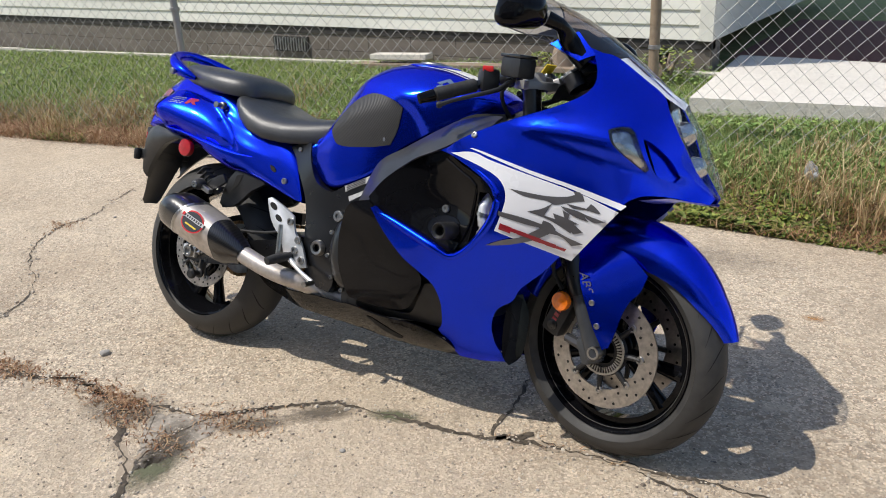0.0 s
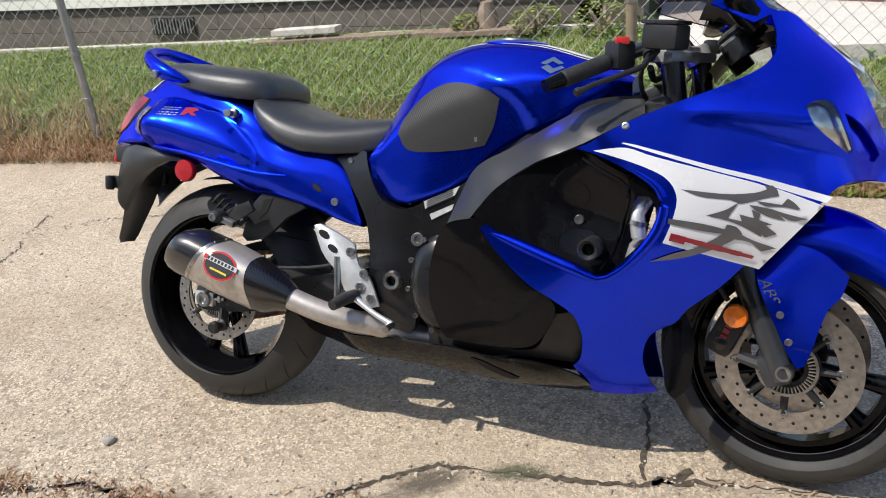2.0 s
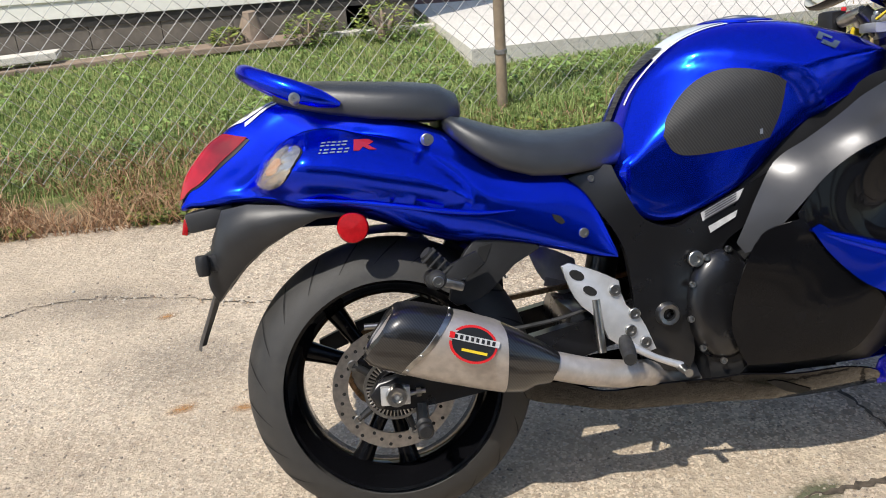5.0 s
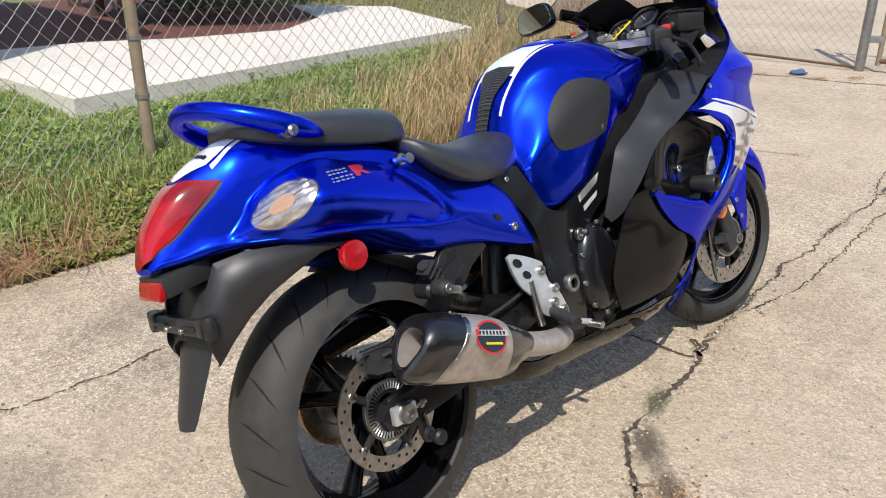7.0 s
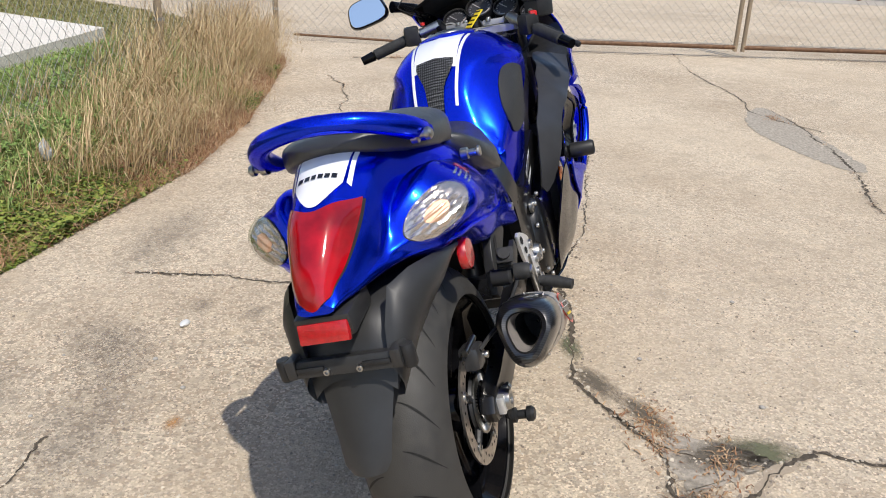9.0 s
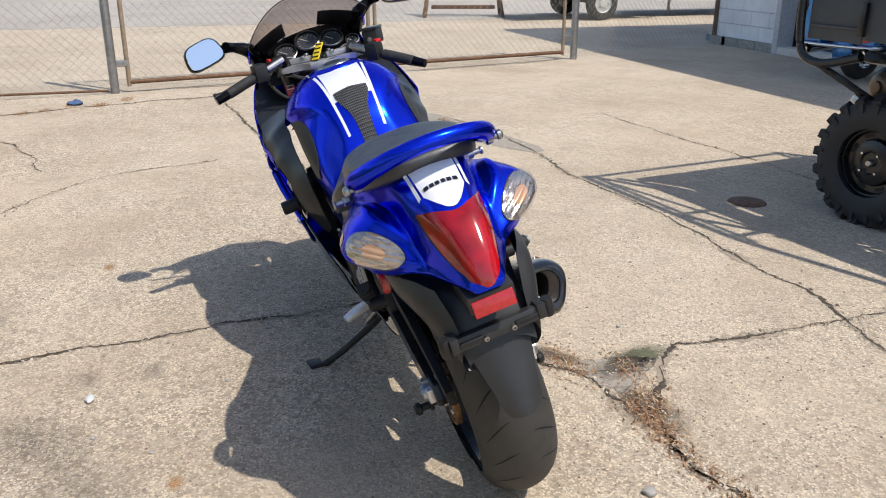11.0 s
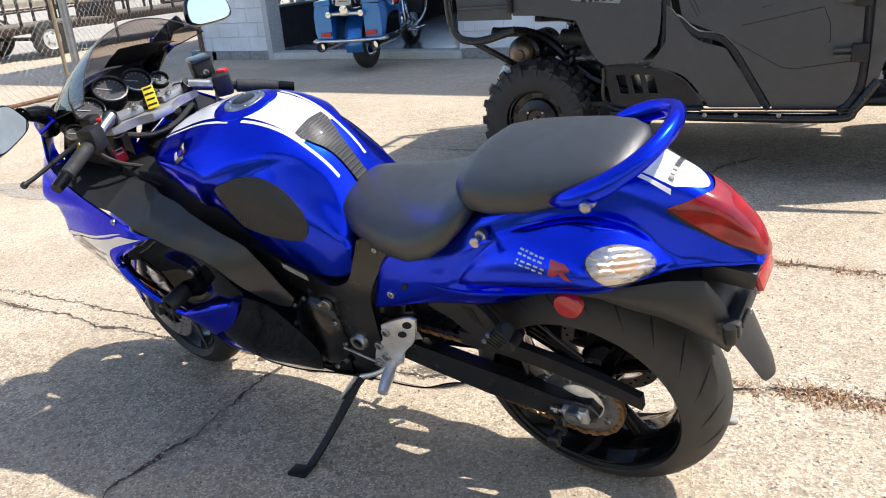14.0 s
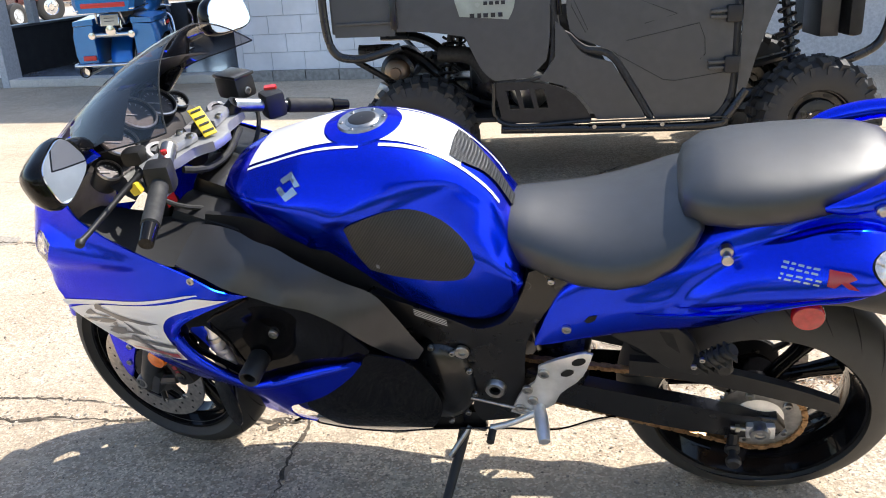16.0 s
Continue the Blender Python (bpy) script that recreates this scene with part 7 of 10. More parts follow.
for sgn in (0, -1):
    edge = [row[sgn] for row in screen_rows]
    part("screen_edge", tube_bm([tuple(p) for p in edge], 0.0017, 6, 0.03), BLACK_PLASTIC, screen)
part("screen_edge", tube_bm([tuple(p) for p in screen_rows[-1]], 0.0017, 6, 0.03), BLACK_PLASTIC, screen)
cowl = [[Vector((x, y * w, z - 0.03 * y * y)) for y in np.linspace(-1, 1, 11)] for x, z, w in ((0.60, 1.075, 0.175), (0.66, 1.06, 0.165), (0.72, 1.02, 0.13))]
part("dash_cowl", loft(bmesh.new(), cowl, closed=False), BLACK_PLASTIC, bike)
for s in (-1, 1):
    hood = [[Vector((x, s * w * k, z - 0.05 * k * k)) for k in np.linspace(0.35, 1, 8)] for x, z, w in ((0.63, 1.075, 0.172), (0.58, 1.105, 0.185), (0.53, 1.130, 0.195), (0.485, 1.135, 0.201))]
    part("screen_lining", loft(bmesh.new(), [[hood[i][k] + Vector((0.055 * (1 - abs(np.linspace(0.35, 1, 8)[k])), 0, 0)) for k in range(8)] for i in range(4)], closed=False), BLACK_PLASTIC, bike, "black lining under the rear of the screen")
both("screen_side_trim", lambda s: sheet([(0.56, 1.055), (0.60, 1.066), (0.66, 1.050), (0.705, 1.032), (0.66, 1.018), (0.62, 1.03)], surface([(0.56, 1.055, .207), (0.60, 1.066, .196), (0.66, 1.050, .172), (0.705, 1.032, .140), (0.66, 1.018, .198), (0.62, 1.03, .211)]), s, 0.004), BLUE, bike)

# ---- tank
tank_rows = []
TANK = ((-0.256, 0.735, 0.700, .10, .145), (-0.245, 0.775, 0.660, .112, .155), (-0.222, 0.825, 0.632, .118, .163), (-0.195, 0.880, 0.617, .125, .170), (-0.150, 0.935, 0.614, .140, .180), (-0.100, 0.977, 0.628, .150, .188), (-0.040, 1.003, 0.652, .157, .192),
        (0.022, 1.013, 0.690, .160, .192), (0.084, 1.012, 0.745, .155, .190), (0.158, 1.003, 0.792, .145, .180), (0.242, 0.981, 0.828, .125, .165), (0.326, 0.953, 0.868, .10, .135), (0.372, 0.930, 0.885, .07, .09))
# the knee scoop: its rim arches over the grip pad and runs out at the tank's lower edge
SCOOP_RIM = [(0.175, 0.800), (0.160, 0.836), (0.120, 0.885), (0.036, 0.922), (-0.061, 0.944), (-0.150, 0.940), (-0.200, 0.905), (-0.222, 0.850), (-0.232, 0.790)]
_rim = [tuple(p) for p in spline(SCOOP_RIM, 0.006, sharp=180)]
SCOOP_LINE, SCOOP_AREA = np.array(_rim), _rim + [(-0.24, 0.55), (0.2, 0.55)]
for x, (zt, zb, wt, wb) in dense_rows([r[0] for r in TANK], [r[1:] for r in TANK], 0.011):
    h = zt - zb
    prof = fine_line([(0, zt), (wt * 0.42, zt - 0.03 * h), (wt * 0.74, zt - 0.10 * h), (wt * 0.98, zt - 0.22 * h), (wb * 0.985, zt - 0.40 * h), (wb, zt - 0.56 * h), (wb * 0.97, zt - 0.74 * h), (wb * 0.93, zt - 0.9 * h), (wb * 0.88, zb), (wb * 0.70, zb - 0.004)], 5)
    line = []
    for y, z in prof:
        d = line_gap(x, z, SCOOP_LINE)
        k = min(1.0, max(0.0, (y / wt - 0.55) / 0.25))
        if inside((x, z), SCOOP_AREA):
            q = min(1.0, d / 0.032)
            y -= k * 0.013 * q * q * (3 - 2 * q)
        elif d < 0.03:
            y += k * 0.0025 * (1 - d / 0.03)
        line.append((y, z))
    tank_rows.append([Vector((x, y, z)) for y, z in line] + [Vector((x, -y, z)) for y, z in reversed(line[1:])])
tb = loft(bmesh.new(), tank_rows)
tank = part("fuel_tank", tb, BLUE, bike, "metallic blue fuel tank with a white centre stripe")


def tank_top(x):
    xs = [r[0] for r in TANK]
    return float(np.interp(x, xs, [r[1] for r in TANK]))




from mathutils.bvhtree import BVHTree
_bm = bmesh.new()
_bm.from_mesh(tank.data)
TANK_TREE = BVHTree.FromBMesh(_bm)
_bm.free()


def on_tank(x, y, lift=0.0015, down=True):
    hit = TANK_TREE.ray_cast(Vector((x + 0.0, y, 1.3)), Vector((0, 0, -1)))
    return hit[0] + hit[1] * lift if hit[0] else Vector((x, y, tank_top(x)))


def tank_strip(rows, n=9):
    bm = bmesh.new()
    loft(bm, [[on_tank(x, y0 + (y1 - y0) * k / n) for k in range(n + 1)] for x, y0, y1 in rows], closed=False)
    return bm


def rows_of(a, b, y0a, y1a, y0b, y1b, n=18):
    return [(a + (b - a) * i / n, y0a + (y0b - y0a) * i / n, y1a + (y1b - y1a) * i / n) for i in range(n + 1)]


part("white_stripe", tank_strip(rows_of(-0.135, 0.31, -0.058, 0.058, -0.075, 0.075, 26), 12), WHITE_GLOSS, tank)
for s in (-1, 1):
    part("edge_stripe", tank_strip(rows_of(-0.205, 0.02, s * 0.050, s * 0.058, s * 0.072, s * 0.080), 2), WHITE_GLOSS, tank)
    part("edge_stripe", tank_strip(rows_of(0.06, 0.31, s * 0.079, s * 0.086, s * 0.082, s * 0.088), 2), WHITE_GLOSS, tank)
cap_at = on_tank(0.072, 0, 0.0)
CM = Matrix.Translation(cap_at + Vector((0, 0, -0.010))) @ Vector((0.03, 0, 1)).normalized().to_track_quat("Y", "Z").to_matrix().to_4x4()
part("cap_surround", loft(bmesh.new(), [[on_tank(0.072 + r * math.cos(2 * math.pi * k / 48), r * math.sin(2 * math.pi * k / 48), q) for k in range(48)] for r, q in ((0.050, 0.001), (0.053, 0.006), (0.066, 0.0055), (0.079, 0.004), (0.0825, 0.0005))], caps=False), BLUE, tank)
cap = part("filler_cap", lathe_bm([(0.001, 0.016), (0.030, 0.017), (0.036, 0.013), (0.050, 0.0145), (0.054, 0.008)], CM, 48), STEEL, tank, "round metal filler cap")
part("cap_flap", lathe_bm([(0.001, 0.0195), (0.024, 0.0195), (0.029, 0.0175), (0.030, 0.012)], CM, 32), GAUGE_FACE, cap)
for k in range(6):
    a = radians(60 * k + 15)
    part("cap_screw", bolt_bm(CM @ Vector((0.044 * math.cos(a), 0.014, 0.044 * math.sin(a))), (0, 0, 1), 0.0045, 0.002), STEEL, cap)
tp = [(-0.112, -0.050, 0.050), (-0.128, -0.050, 0.050), (-0.150, -0.040, 0.040), (-0.165, -0.031, 0.031), (-0.18, -0.025, 0.025), (-0.195, -0.022, 0.022), (-0.212, -0.020, 0.020), (-0.226, -0.020, 0.020)]
pad_bm = bmesh.new()
loft(pad_bm, [[on_tank(x, y0 + (y1 - y0) * k / 8, 0.004) for k in range(9)] for x, y0, y1 in tp], closed=False)
bmesh.ops.solidify(pad_bm, geom=list(pad_bm.faces), thickness=0.003)
part("tank_pad", pad_bm, DIAMOND_PAD, tank, "studded black tank pad")

PAD = [(-0.168, 0.784), (-0.154, 0.822), (-0.108, 0.874), (-0.052, 0.902), (0.005, 0.902), (0.061, 0.885), (0.088, 0.868), (0.075, 0.806), (0.053, 0.760), (-0.014, 0.747), (-0.106, 0.740), (-0.147, 0.749)]


def tank_side(s):
    def f(x, z):
        hit = TANK_TREE.ray_cast(Vector((x, s * 0.5, z)), Vector((0, -s, 0)))
        return abs(hit[0].y) if hit[0] else 0.18
    return f


for s in (-1, 1):
    k = part("knee_pad", sheet(PAD, tank_side(s), s, 0.003, 0.0035, 0.012), GRIP_PAD, tank, "ribbed black knee grip pad")
    part("pad_mark", sheet([(0.030, 0.768), (0.037, 0.769), (0.036, 0.780), (0.029, 0.779)], tank_side(s), s, 0, 0.0045, 0.01), SILVER_DECAL, k)
    for q in ([(0.172, 0.950), (0.196, 0.966), (0.222, 0.951), (0.212, 0.947), (0.197, 0.955), (0.184, 0.946)], [(0.176, 0.939), (0.189, 0.947), (0.203, 0.937), (0.219, 0.944), (0.228, 0.939), (0.201, 0.925)]):
        part("maker_emblem", sheet(q, tank_side(s), s, 0, 0.002, 0.006, (), False), CHROME, tank)

# ---- frame, engine, pegs
for s in (-1, 1):
    spar = [(-0.36, 0.715), (-0.297, 0.737), (-0.268, 0.735), (-0.253, 0.691), (-0.215, 0.622), (-0.153, 0.598), (-0.105, 0.618), (0.0, 0.668), (0.06, 0.70), (0.10, 0.66), (0.02, 0.60), (-0.04, 0.56), (-0.061, 0.529), (-0.115, 0.503), (-0.128, 0.427), (-0.118, 0.326), (-0.136, 0.285), (-0.223, 0.303), (-0.240, 0.372), (-0.248, 0.499), (-0.262, 0.574), (-0.305, 0.648)]
    ff = surface([(-0.36, 0.715, .125), (-0.297, 0.737, .125), (-0.25, 0.69, .15), (-0.153, 0.6, .16), (0, 0.668, .165), (0.1, 0.67, .18), (-0.115, 0.503, .15), (-0.118, 0.326, .145), (-0.223, 0.303, .14), (-0.248, 0.5, .148), (-0.305, 0.648, .142), (-0.18, 0.45, .158)])
    fr = part("frame_spar", sheet(spar, ff, s, 0.03, 0, 0.022), FRAME_BLACK, bike, "black aluminium frame spar")
    part("pivot_bolt", lathe_bm([(0.012, s * 0.004), (0.013, s * 0.012), (0.021, s * 0.013), (0.024, s * 0.008), (0.026, -s * 0.006)], Matrix.Translation((-0.178, s * 0.158, 0.42)), 20), STEEL, fr, "hollow steel pivot bolt")
    part("engine_bolt", bolt_bm((-0.112, s * 0.158, 0.528), (0, s, 0), 0.017, 0.008), STEEL, fr)
    part("seat_bolt", bolt_bm((-0.312, s * 0.132, 0.712), (0, s, 0), 0.007, 0.004), STEEL, fr)
    part("frame_hole", bolt_bm((-0.215, s * 0.151, 0.595), (0, s, 0), 0.014, 0.002), CUT_SHADE, fr)
    lab = [(-0.098, 0.622), (-0.005, 0.664), (-0.018, 0.640), (-0.094, 0.604)] if s < 0 else [(-0.098, 0.612), (-0.018, 0.645), (-0.022, 0.630), (-0.094, 0.598)]
    tg = part("information_label", sheet(lab, ff, s, 0, 0.004, 0.015, (), False), LABEL_WHITE if s < 0 else BLACK_DECAL, fr)
    if s < 0:
        part("information_label", sheet([(-0.082, 0.592), (-0.02, 0.620), (-0.024, 0.606), (-0.078, 0.578)], ff, s, 0, 0.004, 0.015, (), False), LABEL_WHITE, fr)
    for k in range(4):
        x0, z0 = -0.09, 0.606 + 0.005 * k
        part("label_print", sheet([(x0, z0), (x0 + 0.068, z0 + 0.031), (x0 + 0.068, z0 + 0.0335), (x0, z0 + 0.0025)], ff, s, 0, 0.0052, 0.02, (), False), GREY_DECAL if s < 0 else LABEL_WHITE, tg)
    ec = lathe_bm([(0.001, s * 0.182), (0.055, s * 0.181), (0.082, s * 0.172), (0.092, s * 0.16), (0.098, s * 0.14), (0.1, s * 0.1)], Matrix.Translation((-0.055, 0, 0.425)) @ Matrix.Diagonal((0.82, 1, 1.25, 1)), 40)
    eng = part("engine_cover", ec, FRAME_BLACK, bike, "black engine side cover ringed with bolts")
    for k in range(10):
        a = radians(36 * k + 10)
        part("cover_bolt", bolt_bm((-0.055 + 0.078 * math.cos(a), s * 0.166, 0.425 + 0.118 * math.sin(a)), (0, s, 0), 0.007, 0.006), STEEL, eng)
    # rider's peg plate
    plate = [(-0.396, 0.545), (-0.380, 0.550), (-0.323, 0.527), (-0.279, 0.503), (-0.270, 0.451), (-0.240, 0.425), (-0.209, 0.352), (-0.234, 0.345), (-0.272, 0.362), (-0.310, 0.386), (-0.322, 0.424), (-0.361, 0.460), (-0.382, 0.500)]
    pl = part("heel_plate", flat_plate(plate, s * 0.168, -s * 0.008, True, 0.02, 50, 0.002), ALU, bike, "silver aluminium heel plate with slots")
    for cx, cz, ra, rb in ((-0.366, 0.524, 0.017, 0.010), (-0.341, 0.489, 0.016, 0.009)):
        q = [(cx + ra * math.cos(a) * 0.86 + rb * math.sin(a) * 0.5, cz - ra * math.cos(a) * 0.5 + rb * math.sin(a) * 0.86) for a in (k * math.pi / 5 for k in range(10))]
        part("plate_slot", flat_plate(q, s * 0.1695, -s * 0.0005), CUT_SHADE, pl)
    for x, z in ((-0.252, 0.432), (-0.262, 0.398), (-0.232, 0.37), (-0.29, 0.485)):
        part("plate_bolt", bolt_bm((x, s * 0.169, z), (0, s, 0), 0.012, 0.006), STEEL, pl)
    part("foot_peg", tube_bm([(-0.275, s * 0.168, 0.378), (-0.285, s * 0.21, 0.372), (-0.295, s * 0.255, 0.362)], [0.013, 0.016, 0.013], 12), RUBBER if s < 0 else ALU, bike, "ribbed foot peg")
    part("pedal" if s < 0 else "shift_lever", tube_bm([(-0.275, s * 0.178, 0.372), (-0.22, s * 0.185, 0.34), (-0.165, s * 0.188, 0.316)], [0.009, 0.007, 0.008], 10), ALU, bike, "silver foot lever")
    part("toe_piece", rod_bm((-0.168, s * 0.18, 0.314), (-0.166, s * 0.225, 0.310), 0.009), STEEL if s < 0 else RUBBER, bike)
    # pillion peg bracket and folded peg
    br = part("pillion_bracket", flat_plate([(-0.600, 0.57), (-0.565, 0.614), (-0.52, 0.626), (-0.46, 0.614), (-0.432, 0.585), (-0.47, 0.566), (-0.505, 0.545), (-0.545, 0.504), (-0.61, 0.486), (-0.625, 0.50)], s * 0.150, -s * 0.02, True, 0.02, 60, 0.003), BLACK_PLASTIC, bike)
    part("bracket_window", flat_plate([(-0.556, 0.60), (-0.528, 0.606), (-0.545, 0.57), (-0.572, 0.548)], s * 0.1515, -s * 0.0005), CUT_SHADE, br)
    part("pillion_peg", tube_bm([(-0.605, s * 0.17, 0.535), (-0.635, s * 0.185, 0.572), (-0.668, s * 0.195, 0.608)], [0.013, 0.016, 0.013], 10), RUBBER, bike, "folded pillion foot peg")
    for k in range(6):
        p = Vector((-0.612, s * 0.176, 0.543)).lerp(Vector((-0.662, s * 0.195, 0.601)), k / 5)
        part("peg_rib", box_bm(p, (0.036, 0.036, 0.004), (0, -42, 0), 0.0015), RUBBER, bike)
    part("peg_pivot", lathe_bm([(0.0005, s * 0.014), (0.012, s * 0.014), (0.018, s * 0.008), (0.018, -s * 0.03)], Matrix.Translation((-0.655, s * 0.185, 0.55)), 20), BLACK_PLASTIC, bike)
    for x, z in ((-0.597, 0.552), (-0.612, 0.572)):
        part("peg_bolt", bolt_bm((x, s * 0.192, z), (0, s, 0), 0.006, 0.004), STEEL, bike)

core = box_bm((0.12, 0, 0.40), (0.46, 0.30, 0.30), (0, -8, 0), 0.05)
box(core, (-0.02, 0, 0.50), (0.3, 0.25, 0.2), (0, 0, 0), 0.04)
box(core, (0.33, 0, 0.50), (0.07, 0.36, 0.32), (0, 14, 0), 0.02)
part("engine_block", core, BLACK_PLASTIC, bike, "black engine block and radiator")
part("under_tank", box_bm((0.05, 0, 0.72), (0.50, 0.24, 0.12), (0, -12, 0), 0.03), BLACK_PLASTIC, bike)
part("steering_head", box_bm((0.44, 0, 0.80), (0.13, 0.14, 0.22), (0, -23, 0), 0.03), FRAME_BLACK, bike)
both("air_duct", lambda s: box_bm((0.42, s * 0.105, 0.80), (0.17, 0.10, 0.15), (0, -16, s * -6), 0.03), BLACK_PLASTIC, bike)
part("lower_yoke", box_bm((0.515, 0, 0.745), (0.1, 0.27, 0.05), (0, -23, 0), 0.015), FRAME_BLACK, bike, m=STEER)

# ---- swingarm, chain, exhaust
for s in (-1, 1):
    arm = [(-0.16, 0.445), (-0.20, 0.455), (-0.32, 0.425), (-0.45, 0.400), (-0.60, 0.373), (-0.70, 0.352), (-0.785, 0.345), (-0.805, 0.315), (-0.79, 0.287), (-0.70, 0.282), (-0.55, 0.300), (-0.40, 0.333), (-0.25, 0.372), (-0.17, 0.39)]
    sa = part("swingarm", flat_plate(arm, s * 0.132, -s * 0.034, True, 0.03, 60, 0.008), FRAME_BLACK, bike, "black braced swingarm")
    part("adjuster_block", box_bm((-0.752, s * 0.139, 0.3153), (0.06, 0.016, 0.038), (0, 3, 0), 0.003), ALU, sa)
    part("adjuster_bolt", rod_bm((-0.722, s * 0.139, 0.3153), (-0.69, s * 0.139, 0.318), 0.005), STEEL, sa)
    part("adjuster_nut", lathe_bm([(0.001, 0), (0.010, 0), (0.010, 0.009), (0.001, 0.009)], Matrix.Translation((-0.70, s * 0.139, 0.317)) @ pose(0, 0, 0, 0, 0, 90), 6), STEEL, sa)
    spool = Matrix.Translation((-0.70, s * 0.134, 0.245))
    part("stand_spool", lathe_bm([(0.001, s * 0.05), (0.012, s * 0.05), (0.017, s * 0.044), (0.017, s * 0.034), (0.010, s * 0.03), (0.010, s * 0.012), (0.017, s * 0.008), (0.017, 0), (0.001, 0)], spool, 20), BLACK_PLASTIC, sa, "black stand spool")
    part("spool_bracket", rod_bm((-0.70, s * 0.125, 0.29), (-0.70, s * 0.13, 0.245), 0.012, 0.014, 8), FRAME_BLACK, sa)
part("swingarm_cross", box_bm((-0.32, 0, 0.40), (0.12, 0.24, 0.06), (0, 15, 0), 0.02), FRAME_BLACK, bike)
part("chain_guard", sheet([(-0.47, 0.486), (-0.62, 0.476), (-0.80, 0.43), (-0.905, 0.392), (-0.905, 0.355), (-0.80, 0.388), (-0.62, 0.430), (-0.47, 0.445)], lambda x, z: 0.118, 1, 0.02), BLACK_PLASTIC, bike, "black chain guard")
part("rear_hugger", lathe_bm([(0.326, -0.075), (0.332, -0.05), (0.334, 0), (0.332, 0.05), (0.326, 0.075)], Matrix.Translation(AX_R), 24, False, 38, 100), BLACK_PLASTIC, bike)
part("white_sticker", box_bm((-0.33, 0.134, 0.45), (0.07, 0.0015, 0.022), (0, 18, 0)), LABEL_WHITE, bike)
spk = part("rear_sprocket", lathe_bm([(0.055, -0.003), (0.094, -0.003), (0.094, 0.003), (0.055, 0.003)], Matrix.Translation(AX_R + Vector((0, 0.098, 0))), 64, closed=True), STEEL, bike, "steel rear sprocket")
tb_ = bmesh.new()
for k in range(42):
    a = 2 * math.pi * k / 42
    rod(tb_, AX_R + Vector((0.093 * math.cos(a), 0.098, 0.093 * math.sin(a))), AX_R + Vector((0.101 * math.cos(a), 0.098, 0.101 * math.sin(a))), 0.0042, 0.002, 5)
part("sprocket_teeth", tb_, STEEL, spk)
part("sprocket_carrier", lathe_bm([(0.02, 0.0), (0.056, 0.0), (0.062, 0.012), (0.03, 0.03), (0.02, 0.03)], Matrix.Translation(AX_R + Vector((0, 0.085, 0))), 40), ALU, spk)
for k in range(5):
    a = radians(72 * k)
    part("sprocket_nut", bolt_bm(AX_R + Vector((0.072 * math.cos(a), 0.101, 0.072 * math.sin(a))), (0, 1, 0), 0.010, 0.008), STEEL, spk)


def chain_path():
    """Points along the chain: front sprocket, lower run, rear sprocket, upper run."""
    R, r = 0.098, 0.045
    c2 = Vector((-0.10, 0, 0.425))
    out = []
    d = (AX_R - c2)
    base = math.atan2(d.z, d.x)
    off = math.asin((R - r) / d.length)
    for k in range(25):
        a = base - math.pi / 2 - off + (math.pi + 2 * off) * k / 24
        out.append(AX_R + Vector((R * math.cos(a), 0, R * math.sin(a))))
    for k in range(11):
        a = base + math.pi / 2 + off + (math.pi - 2 * off) * k / 10
        out.append(c2 + Vector((r * math.cos(a), 0, r * math.sin(a))))
    out.append(out[0])
    return out


cp = chain_path()
lens_ = [0.0]
for a, b in zip(cp, cp[1:]):
    lens_.append(lens_[-1] + (b - a).length)
nl = int(lens_[-1] / 0.0159)
cb = bmesh.new()
for i in range(nl):
    u = lens_[-1] * (i + 0.5) / nl
    j = max(k for k in range(len(lens_)) if lens_[k] <= u)
    a, b = cp[j], cp[min(j + 1, len(cp) - 1)]
    w = (u - lens_[j]) / max(1e-9, (lens_[j + 1] - lens_[j]))
    p = a.lerp(b, w)
    d = (b - a).normalized()
    ang = -math.degrees(math.atan2(d.z, d.x))
    wide = 0.016 if i % 2 else 0.011
    bmesh.ops.create_cube(cb, size=1, matrix=Matrix.Translation(p + Vector((0, 0.098, 0))) @ pose(0, 0, 0, 0, ang, 0) @ Matrix.Diagonal((0.0185, wide, 0.0115, 1)))
    rod(cb, p + Vector((0.004, 0.098 - 0.0095, 0)), p + Vector((0.004, 0.098 + 0.0095, 0)), 0.004, seg=6)
part("drive_chain", cb, CHAIN_GOLD, bike, "bronze roller chain with light rust", smooth=False)

# silencer: rounded three-sided can, carbon tip and inlet
CA, CB = Vector((-0.755, -0.222, 0.470)), Vector((-0.455, -0.208, 0.362))
cd = (CB - CA).normalized()
CMx = Matrix.Translation(CA) @ Matrix((( cd.x, 0, -cd.z, 0), (cd.y, 1, 0, 0), (cd.z, 0, cd.x, 0), (0, 0, 0, 1)))


def can_ring(t, k, shift=0.0):
    """A rounded, outward-leaning three-sided ring at t along the can."""
    ring = []
    for i in range(36):
        a = 2 * math.pi * i / 36
        r = 0.063 * k * (1 + 0.10 * math.cos(3 * (a - radians(155))))
        ring.append(CMx @ Vector((t + shift * math.sin(a), r * math.cos(a), r * 1.12 * math.sin(a))))
    return ring


